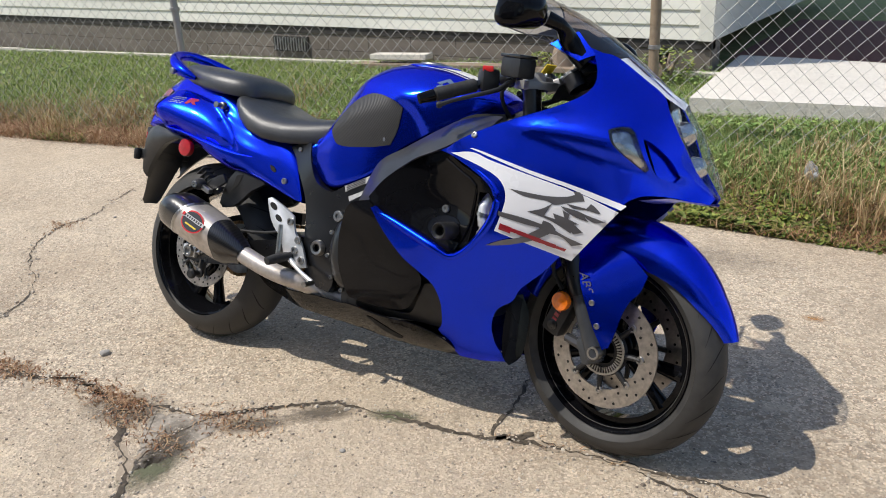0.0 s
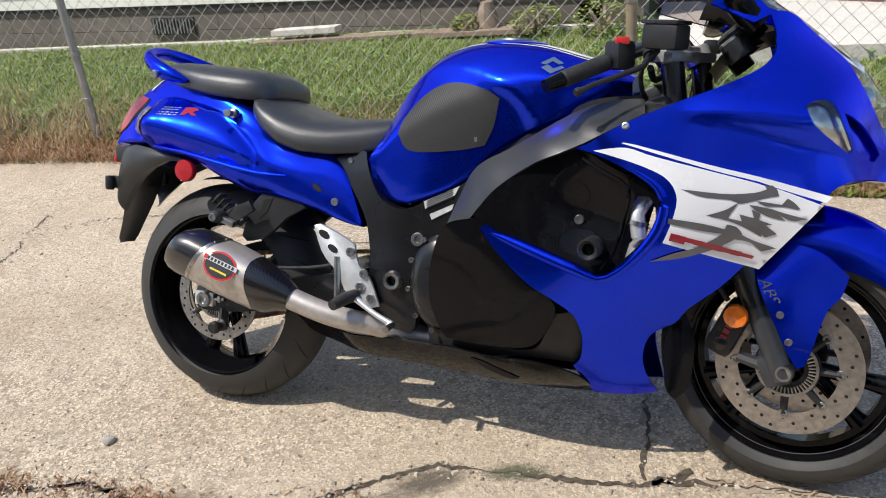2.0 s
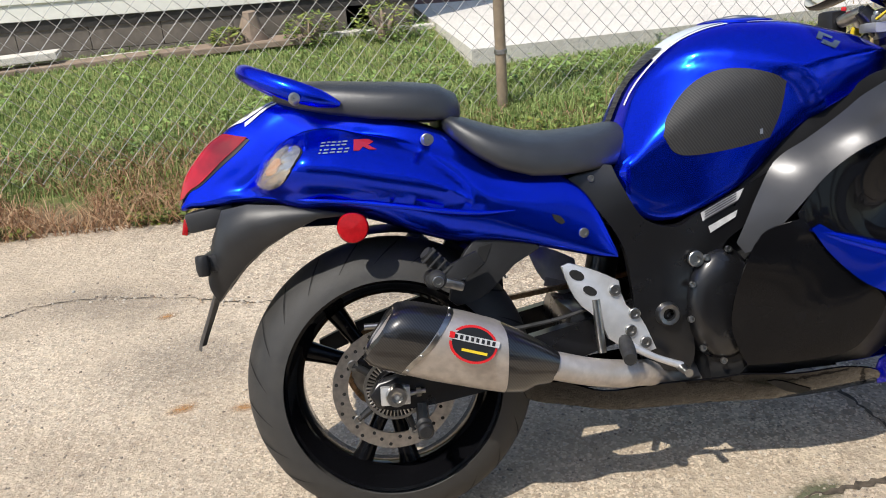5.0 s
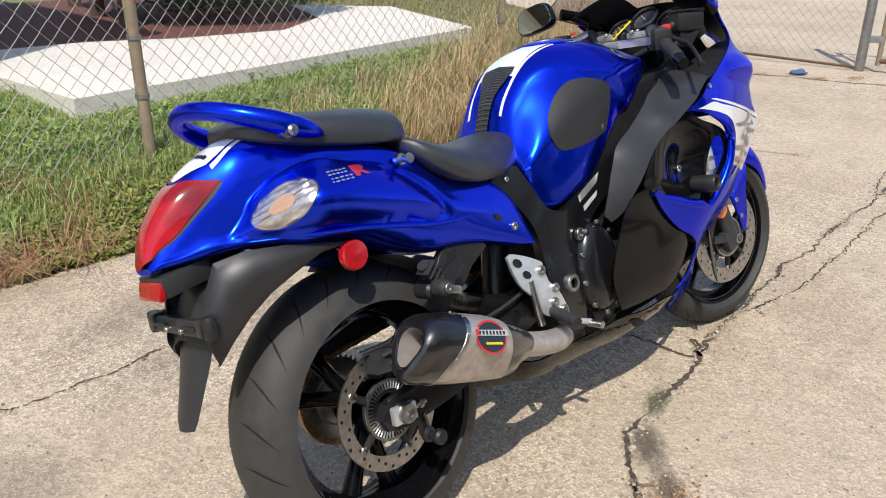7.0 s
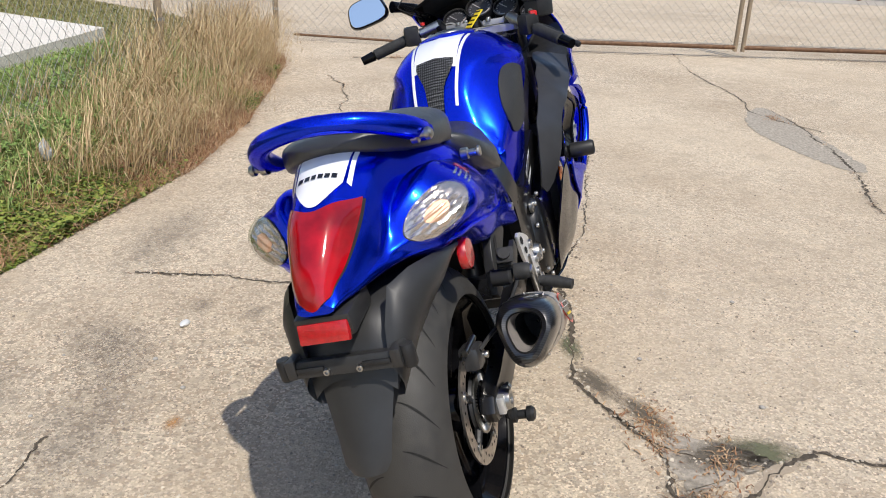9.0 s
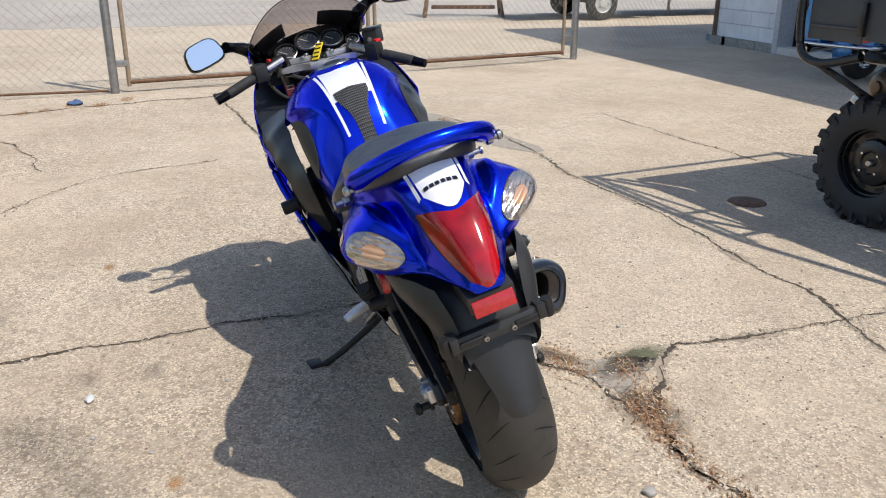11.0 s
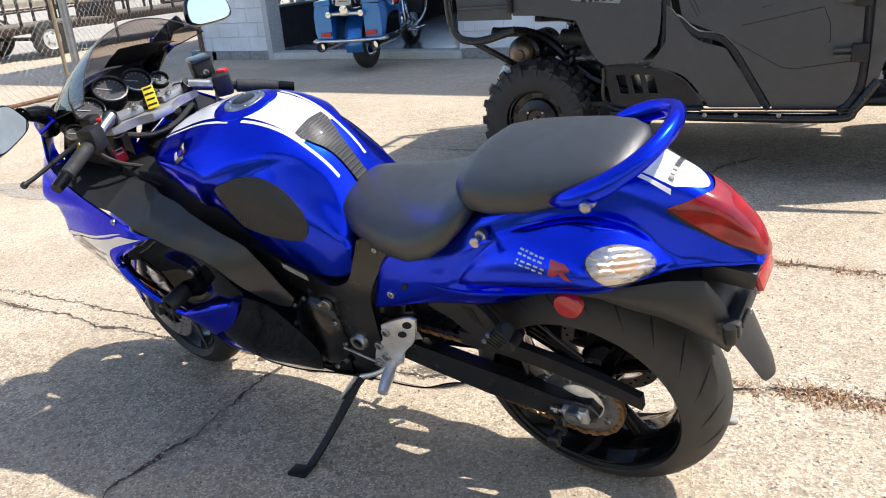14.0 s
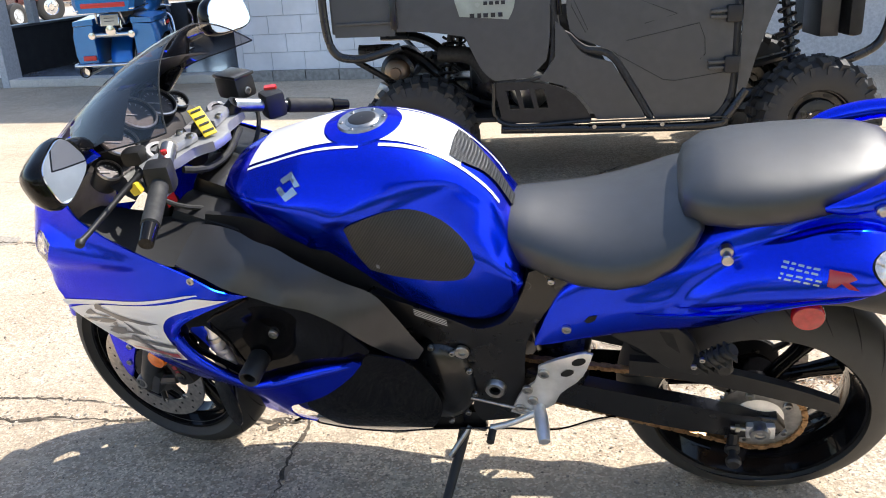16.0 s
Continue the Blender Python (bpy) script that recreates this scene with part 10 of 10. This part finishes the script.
for s in (-1, 1):
    bag = bmesh.new()
    loft(bag, [bag_ring(x, s, g) for x, g in ((-0.46, 0.86), (-0.44, 0.97), (-0.2, 1.0), (0.05, 0.98), (0.16, 0.9), (0.22, 0.78))])
    bmesh.ops.bevel(bag, geom=[e for e in bag.edges if len(e.link_faces) == 2 and e.calc_face_angle(0) > 0.5], offset=0.018, segments=3, affect="EDGES")
    b = part("saddlebag", bag, SKY_BLUE, tour, "light blue hard saddlebag with a black lower flank")
    lid = bmesh.new()
    loft(lid, [[(x, s * (0.30 + (y - 0.30) * g), z) for y, z in ((0.18, 0.80), (0.41, 0.80), (0.40, 0.84), (0.34, 0.87 - abs(x + 0.1) * 0.06), (0.18, 0.88 - abs(x + 0.1) * 0.06))] for x, g in ((-0.455, 0.9), (-0.43, 1.0), (-0.1, 1.03), (0.14, 0.95), (0.21, 0.82))])
    part("lid", lid, SKY_BLUE, b)
    lower = [(-0.40, 0.435), (-0.30, 0.60), (-0.16, 0.655), (0.02, 0.655), (0.15, 0.62), (0.19, 0.46), (0.12, 0.43)]
    part("flank_panel", sheet(lower, lambda x, z: 0.432 - 0.04 * max(0, x - 0.05) / 0.15, s, 0.006, 0.003, 0.05), GLOSS_BLACK, b, "black lower flank")
    part("latch_plate", box_bm((0.0, s * 0.425, 0.752), (0.17, 0.03, 0.07), (0, 0, 0), 0.012), CHROME, b)
    part("reflector", box_bm((0.0, s * 0.441, 0.755), (0.10, 0.008, 0.035), (0, 0, 0), 0.004), BRIGHT_RED, b, "red side reflector")
    part("bag_guard", tube_bm([(0.26, s * 0.22, 0.84), (0.25, s * 0.40, 0.80), (0.21, s * 0.44, 0.62), (0.22, s * 0.43, 0.47), (0.3, s * 0.25, 0.42)], 0.014, 10), CHROME, tour, "chrome saddlebag guard")
    part("exhaust_pipe", tube_bm([(0.62, s * 0.19, 0.40), (0.45, s * 0.27, 0.36), (0.2, s * 0.32, 0.345), (-0.1, s * 0.325, 0.345), (-0.5, s * 0.33, 0.345)], [0.03, 0.035, 0.046, 0.052, 0.052], 20), CHROME, tour, "long chrome exhaust pipe")
    part("exhaust_tip", lathe_bm([(0.054, 0.0), (0.056, 0.05), (0.045, 0.052), (0.042, -0.06), (0.0005, -0.06)], Matrix.Translation((-0.5, s * 0.33, 0.345)) @ pose(0, 0, 0, 0, 0, 90), 28), GLOSS_BLACK, tour)
    part("tail_signal", lathe_bm([(0.0005, -0.03), (0.034, -0.026), (0.04, -0.01), (0.036, 0.03), (0.0005, 0.04)], Matrix.Translation((-0.50, s * 0.20, 0.70)) @ pose(0, 0, 0, 0, 0, -90), 24), CHROME, tour)
    part("rear_lamp", box_bm((-0.475, s * 0.28, 0.475), (0.02, 0.13, 0.05), (0, 0, 0), 0.008), BRIGHT_RED, tour, "red rear lamp strip")
    part("fork_tube", rod_bm((WB, s * 0.1, 0.34), (WB - 0.42, s * 0.1, 1.05), 0.028), CHROME, tour)
    part("crash_bar", tube_bm([(1.05, s * 0.1, 0.85), (1.13, s * 0.38, 0.78), (1.12, s * 0.42, 0.55), (1.02, s * 0.3, 0.36), (1.0, s * 0.1, 0.33)], 0.016, 10), CHROME, tour, "chrome engine guard")
    part("footboard", box_bm((0.86, s * 0.36, 0.33), (0.34, 0.13, 0.03), (0, 0, 0), 0.012), CHROME, tour)
    part("leg_shield", box_bm((1.06, s * 0.3, 0.68), (0.05, 0.2, 0.36), (0, 12, 0), 0.02), BLACK_PLASTIC, tour)
    part("handlebar", tube_bm([(1.08, s * 0.05, 1.1), (1.0, s * 0.25, 1.2), (0.8, s * 0.4, 1.12)], 0.014, 8), CHROME, tour)
fend = bmesh.new()
lathe(fend, [(0.36, -0.11), (0.375, -0.09), (0.38, 0), (0.375, 0.09), (0.36, 0.11), (0.35, 0.09), (0.35, -0.09)], Matrix.Translation((0, 0, 0.34)), 24, True, 20, 195)
part("rear_fender", fend, SKY_BLUE, tour, "light blue rear fender")
part("signal_bar", rod_bm((-0.48, -0.2, 0.70), (-0.48, 0.2, 0.70), 0.028), CHROME, tour, "chrome bar between the rear signals")
part("tail_lamp", lathe_bm([(0.0005, -0.045), (0.05, -0.04), (0.058, 0.0), (0.05, 0.05)], Matrix.Translation((-0.49, 0, 0.745)) @ pose(0, 0, 0, 0, 0, -90), 28), CHROME, tour)
plate = part("plate_bracket", box_bm((-0.50, 0, 0.845), (0.012, 0.19, 0.115), (0, 12, 0), 0.006), CHROME, tour)
part("plate", box_bm((-0.509, 0, 0.846), (0.004, 0.175, 0.1), (0, 12, 0), 0.003), mat("cream_plate", (0.6, 0.57, 0.47), 0.45, grain=0.15, scale=40), plate, "cream plate with worn dark bars")
for z in (0.865, 0.835):
    part("plate_bar", box_bm((-0.5125, 0, z), (0.002, 0.1, 0.008), (0, 12, 0)), GREY_DECAL, plate)
part("bumper", tube_bm([(-0.40, -0.44, 0.405), (-0.50, -0.40, 0.405), (-0.53, 0, 0.405), (-0.50, 0.40, 0.405), (-0.40, 0.44, 0.405)], 0.02, 10), CHROME, tour, "chrome rear bumper bar")
for s in (-1, 1):
    part("pack_rail", tube_bm([(-0.52, s * 0.12, 0.93), (-0.46, s * 0.14, 0.80), (-0.3, s * 0.15, 0.86)], 0.011, 8), CHROME, tour)
pk = bmesh.new()
loft(pk, [[(x, y * g, z) for y, z in ((-0.28, 0.93), (0.28, 0.93), (0.31, 1.02), (0.29, 1.19), (0.2, 1.25), (-0.2, 1.25), (-0.29, 1.19), (-0.31, 1.02))] for x, g in ((-0.62, 0.85), (-0.58, 1.0), (-0.3, 1.0), (-0.12, 0.95), (-0.08, 0.85))])
pack = part("tour_pack", pk, SKY_BLUE, tour, "light blue top case with a red rear lamp")
part("pack_lamp", box_bm((-0.612, 0, 1.0), (0.03, 0.44, 0.05), (0, 0, 0), 0.012), BRIGHT_RED, pack)
part("pack_trim", box_bm((-0.36, 0, 0.955), (0.51, 0.6, 0.014), (0, 0, 0), 0.005), CHROME, pack)
st = bmesh.new()
loft(st, [[(x, 0.2 * g * math.cos(a), z + 0.07 * math.sin(a)) for a in (2 * math.pi * k / 16 for k in range(16))] for x, z, g in ((-0.1, 0.9, 0.7), (0.05, 0.9, 0.9), (0.25, 0.84, 0.95), (0.45, 0.76, 1.0), (0.65, 0.78, 0.7), (0.75, 0.82, 0.4))])
part("seat", st, VINYL, tour)
tk = bmesh.new()
loft(tk, [[(x, w * math.cos(a), z + h * math.sin(a)) for a in (2 * math.pi * k / 20 for k in range(20))] for x, z, w, h in ((0.58, 0.84, 0.05, 0.05), (0.64, 0.86, 0.12, 0.09), (0.8, 0.9, 0.17, 0.12), (1.0, 0.94, 0.16, 0.12), (1.14, 0.97, 0.1, 0.09))])
part("tank", tk, SKY_BLUE, tour, "light blue fuel tank")
fr = bmesh.new()
loft(fr, [[(x, w * math.cos(a), z + h * math.sin(a)) for a in (2 * math.pi * k / 20 for k in range(20))] for x, z, w, h in ((1.12, 1.12, 0.3, 0.2), (1.25, 1.12, 0.34, 0.24), (1.38, 1.1, 0.28, 0.2), (1.46, 1.08, 0.12, 0.1))])
part("front_fairing", fr, SKY_BLUE, tour)
ff = bmesh.new()
lathe(ff, [(0.345, -0.085), (0.36, -0.07), (0.365, 0), (0.36, 0.07), (0.345, 0.085), (0.338, 0.0)], Matrix.Translation((WB, 0, 0.33)), 24, True, 10, 170)
part("front_fender", ff, SKY_BLUE, tour)
part("windshield", box_bm((1.3, 0, 1.42), (0.008, 0.45, 0.25), (0, -25, 0), 0.003), SMOKED, tour)
part("crankcase", box_bm((0.78, 0, 0.42), (0.5, 0.3, 0.22), (0, 0, 0), 0.05), STEEL, tour)
for a, x in ((-22, 0.66), (22, 0.92)):
    cyl = bmesh.new()
    for k in range(9):
        lathe(cyl, [(0.0005, -0.009), (0.085, -0.009), (0.09, -0.004), (0.0701, 0.003), (0.0005, 0.003)], pose(x, 0, 0.54, 0, a * 1.0, 0) @ Matrix.Translation((0, 0, 0.03 * k)) @ pose(0, 0, 0, 90, 0, 0), 24)
    part("cylinder", cyl, CHROME, tour, "finned chrome cylinder")
for s in (-1, 1):
    part("air_cleaner", lathe_bm([(0.0005, -0.05), (0.05, -0.046), (0.09, -0.03), (0.095, 0.0), (0.085, 0.06)], Matrix.Translation((0.8, s * 0.2, 0.72)) @ pose(0, 0, 0, 0, 0, 0 if s < 0 else 180), 32), CHROME, tour)
    part("cam_cover", lathe_bm([(0.0005, -0.03), (0.06, -0.028), (0.075, -0.01), (0.075, 0.08)], Matrix.Translation((0.84, s * 0.18, 0.45)) @ pose(0, 0, 0, 0, 0, 0 if s < 0 else 180), 28), CHROME, tour)
    part("primary_cover", lathe_bm([(0.0005, -0.02), (0.045, -0.018), (0.055, 0.0), (0.055, 0.06)], Matrix.Translation((0.62, s * 0.18, 0.42)) @ pose(0, 0, 0, 0, 0, 0 if s < 0 else 180), 28), CHROME, tour)
    part("header_pipe", tube_bm([(0.96, s * 0.1, 0.68), (1.06, s * 0.16, 0.6), (0.98, s * 0.22, 0.42), (0.75, s * 0.24, 0.36), (0.55, s * 0.24, 0.37)], 0.024, 10), CHROME, tour)
    part("push_rod_tube", rod_bm((0.8, s * 0.12, 0.5), (0.7, s * 0.1, 0.72), 0.011), CHROME, tour)
part("frame_rail", tube_bm([(0.0, 0, 0.5), (0.3, 0, 0.55), (0.5, 0, 0.35), (1.05, 0, 0.3), (1.2, 0, 0.9)], 0.03, 8), FRAME_BLACK, tour)
part("side_cover", box_bm((0.4, 0, 0.6), (0.26, 0.32, 0.26), (0, 0, 0), 0.05), GLOSS_BLACK, tour)
part("side_stand", rod_bm((0.6, 0.2, 0.3), (0.5, 0.36, 0.0), 0.014), CHROME, tour)

# ---------- things beyond the gate ----------
TRAILER_BLACK = mat("black_trailer_paint", (0.02, 0.018, 0.017), 0.5, 0.2, 0, grain=0.4, scale=14, tint=(0.08, 0.04, 0.025), big=0.3, big_scale=4)
DARK_RED = mat("dark_red_truck_paint", (0.10, 0.006, 0.012), 0.25, 0.3, 0.9, grain=0.2, scale=6)
HUB_WHITE = mat("white_steel_hub", (0.66, 0.66, 0.64), 0.45, 0.1, 0.2, grain=0.15, scale=20)
DECK_WOOD = mat("grey_deck_planks", (0.21, 0.17, 0.13), 0.85, grain=0.4, scale=9, bump=0.3, bump_scale=50, big=0.3, big_scale=2)


def road_wheel(parent, m, R, w, hub, label):
    wh = part("wheel", lathe_bm([(R * 0.55, -w * 0.42), (R * 0.8, -w * 0.5), (R * 0.97, -w * 0.38), (R, 0), (R * 0.97, w * 0.38), (R * 0.8, w * 0.5), (R * 0.55, w * 0.42)], m, 32, True), TYRE, parent, label)
    part("rim", lathe_bm([(R * 0.56, -w * 0.42), (R * 0.5, -w * 0.3), (R * 0.25, -w * 0.34), (R * 0.2, -w * 0.42), (0.0005, -w * 0.42)], m, 24), hub, wh)
    for k in range(5):
        a = k * 2 * math.pi / 5
        part("lug_nut", rod_bm(m @ Vector((R * 0.32 * math.cos(a), -w * 0.4, R * 0.32 * math.sin(a))), m @ Vector((R * 0.32 * math.cos(a), -w * 0.3, R * 0.32 * math.sin(a))), R * 0.05, None, 6), STEEL, wh)
    return wh


def trailer(x, y, length, width, axles, label):
    """A low flat trailer with post-and-rail sides; its near side faces the yard."""
    tr = thing("utility_trailer", Matrix.Translation((x, y, 0)) @ pose(0, 0, 0, 0, 0, -90), label, "trailer", "trailers beyond the gate")
    L, H = length / 2, 0.52
    for s in (0, 1):
        yy = -0.18 * 0 - s * width
        part("side_beam", box_bm((0, yy, H), (length, 0.06, 0.12), (0, 0, 0), 0.008), TRAILER_BLACK, tr)
        part("top_rail", box_bm((0, yy, H + 0.62), (length, 0.045, 0.045), (0, 0, 0), 0.006), TRAILER_BLACK, tr)
        part("mid_rail", box_bm((0, yy, H + 0.33), (length, 0.03, 0.035), (0, 0, 0), 0.006), TRAILER_BLACK, tr)
        n = int(length / 0.55)
        for k in range(n + 1):
            part("post", box_bm((-L + 0.025 + (length - 0.05) * k / n, yy, H + 0.33), (0.045, 0.045, 0.6), (0, 0, 0), 0.005), TRAILER_BLACK, tr)
    n = 6
    for k in range(n):
        part("deck_plank", box_bm((0, -width * (k + 0.5) / n, H + 0.07), (length - 0.04, width / n - 0.012, 0.035), (0, 0, 0), 0.004), DECK_WOOD, tr)
    part("tongue", tube_bm([(L, 0, H - 0.04), (L + 0.95, -width / 2, H - 0.04), (L, -width, H - 0.04)], 0.04, 8, smooth=False), TRAILER_BLACK, tr)
    part("jack", rod_bm((L + 0.7, -width / 2, 0.0), (L + 0.7, -width / 2, H + 0.3), 0.03), GALV, tr)
    for a in axles:
        part("axle", rod_bm((a, 0.1, 0.34), (a, -width - 0.1, 0.34), 0.035), TRAILER_BLACK, tr)
        part("fender", lathe_bm([(0.39, -0.1), (0.4, -0.1), (0.4, 0.12), (0.39, 0.12)], Matrix.Translation((a, 0.14, 0.33)), 16, True, 10, 170), TRAILER_BLACK, tr)
        for s in (0, 1):
            road_wheel(tr, Matrix.Translation((a, 0.15 if not s else -width - 0.15, 0.33)) @ (pose(0, 0, 0, 0, 0, 180) if not s else Matrix()), 0.33, 0.2, HUB_WHITE, "trailer wheel with a white hub")
    part("tail_lamp", box_bm((-L - 0.02, -0.12, H), (0.03, 0.16, 0.09), (0, 0, 0), 0.01), BRIGHT_RED, tr)
    part("tool_box", box_bm((L + 0.3, -width / 2, H + 0.18), (0.4, 0.8, 0.36), (0, 0, 0), 0.02), TRAILER_BLACK, tr)
    return tr


trailer(14.85, -7.3, 3.0, 1.5, (0.1,), "black single-axle trailer with rail sides on the street")
trailer(15.4, -11.6, 5.2, 1.7, (1.75, 2.4), "long black tandem-axle trailer with rail sides")
trailer(17.4, -15.4, 4.0, 1.7, (2.1,), "black rail-sided trailer parked far along the street")


def sawhorse(x, y, turn, length, label):
    sh = thing("sawhorse", Matrix.Translation((x, y, 0)) @ pose(0, 0, 0, 0, 0, turn), label, "sawhorse", "sawhorses on the street")
    part("beam", box_bm((0, 0, 0.62), (length, 0.1, 0.12), (0, 0, 0), 0.01), RUST, sh)
    for e in (-1, 1):
        for s in (-1, 1):
            part("leg", tube_bm([(e * (length / 2 - 0.12), s * 0.03, 0.62), (e * (length / 2 - 0.02), s * 0.34, 0.0)], 0.045, 6, smooth=False), RUST, sh)
        part("leg_tie", box_bm((e * (length / 2 - 0.06), 0, 0.25), (0.05, 0.44, 0.06), (0, 0, 0), 0.006), RUST, sh)
    part("lower_beam", box_bm((0, 0, 0.2), (length * 0.8, 0.08, 0.08), (0, 0, 0), 0.01), RUST, sh)
    return sh


sawhorse(14.9, -5.0, 75, 1.7, "rusty brown steel trestle with splayed legs")
bd = thing("sign_board", Matrix.Translation((15.2, -5.0, 0.68)) @ pose(0, 0, 0, 0, 0, 75), "pale board with unreadable dark lettering laid on the trestle", "board")
part("panel", box_bm((0, 0, 0.25), (1.5, 0.03, 0.5), (0, 0, 0), 0.006), HUB_WHITE, bd)
for k in range(6):
    part("lettering_bar", box_bm((-0.55 + 0.22 * k, 0.018, 0.12), (0.15, 0.004, 0.12)), BLACK_DECAL, bd)
    part("lettering_bar", box_bm((-0.55 + 0.22 * k, 0.018, 0.34), (0.13, 0.004, 0.12)), BLACK_DECAL, bd)


def truck():
    tk = thing("pickup_truck", Matrix.Translation((16.5, -22.0, 0)) @ pose(0, 0, 0, 0, 0, 65), "dark red pickup truck with chrome wheels on the street", "truck")
    prof = [(-2.7, 0.55), (-2.75, 0.9), (-2.7, 1.15), (-0.9, 1.18), (-0.75, 1.85), (0.5, 1.88), (1.15, 1.22), (2.5, 1.12), (2.75, 0.95), (2.75, 0.55)]
    bm = bmesh.new()
    loft(bm, [[(x, y, z) for x, z in prof] for y in (-0.95, 0.95)])
    bmesh.ops.bevel(bm, geom=bm.edges[:], offset=0.06, segments=2, affect="EDGES")
    part("body", bm, DARK_RED, tk, smooth=True)
    for s in (-1, 1):
        for x in (-1.75, 1.75):
            road_wheel(tk, Matrix.Translation((x, s * 0.86, 0.42)) @ (pose(0, 0, 0, 0, 0, 180) if s > 0 else Matrix()), 0.42, 0.27, CHROME, "truck wheel with a chrome rim")
        part("side_window", box_bm((-0.05, s * 0.955, 1.52), (1.05, 0.01, 0.45), (0, 0, 0), 0.004), GLOSS_BLACK, tk)
        part("side_step", box_bm((0, s * 0.98, 0.42), (2.3, 0.14, 0.06), (0, 0, 0), 0.02), CHROME, tk)
    part("rear_bumper", box_bm((-2.82, 0, 0.62), (0.14, 1.8, 0.2), (0, 0, 0), 0.03), CHROME, tk)
    part("tail_lamp", box_bm((-2.76, 0.8, 1.0), (0.05, 0.16, 0.3), (0, 0, 0), 0.02), BRIGHT_RED, tk)


truck()

# ---------- litter in the yard ----------
rag = thing("rag", Matrix.Translation((5.55, 1.72, 0.0)), "crumpled faded blue rag by the gate post", "rag")
bm = bmesh.new()
bmesh.ops.create_icosphere(bm, subdivisions=3, radius=0.06)
for v in bm.verts:
    v.co = Vector((v.co.x * 1.5, v.co.y, max(-0.0, v.co.z * 0.5 + 0.012))) * (1 + 0.4 * noise.noise(v.co * 26))
part("cloth", bm, mat("faded_blue_cloth", (0.08, 0.14, 0.28), 0.9, grain=0.3, scale=60, bump=0.4), rag)
bag = thing("plastic_litter", Matrix.Translation((0.9, 2.3, 0.17)), "crumpled clear plastic wrapper caught in the weeds", "litter")
bm = bmesh.new()
bmesh.ops.create_icosphere(bm, subdivisions=3, radius=0.034)
for v in bm.verts:
    v.co = Vector((v.co.x, v.co.y * 0.7, v.co.z * 1.5 + 0.05)) * (1 + 0.5 * noise.noise(v.co * 30))
part("wrapper", bm, mat("milky_plastic_film", (0.42, 0.43, 0.42), 0.25, 0, 0.4, grain=0.2, scale=30), bag)
ws = thing("pebble", Matrix.Translation((-0.07, 1.08, 0.008)), "small white stone lying on the concrete", "stone", "loose stones")
bm = bmesh.new()
bmesh.ops.create_icosphere(bm, subdivisions=2, radius=0.02)
for v in bm.verts:
    v.co = Vector((v.co.x * 1.2, v.co.y * 0.7, v.co.z * 0.5)) * (1 + 0.2 * noise.noise(v.co * 70))
part("stone", bm, HUB_WHITE, ws)
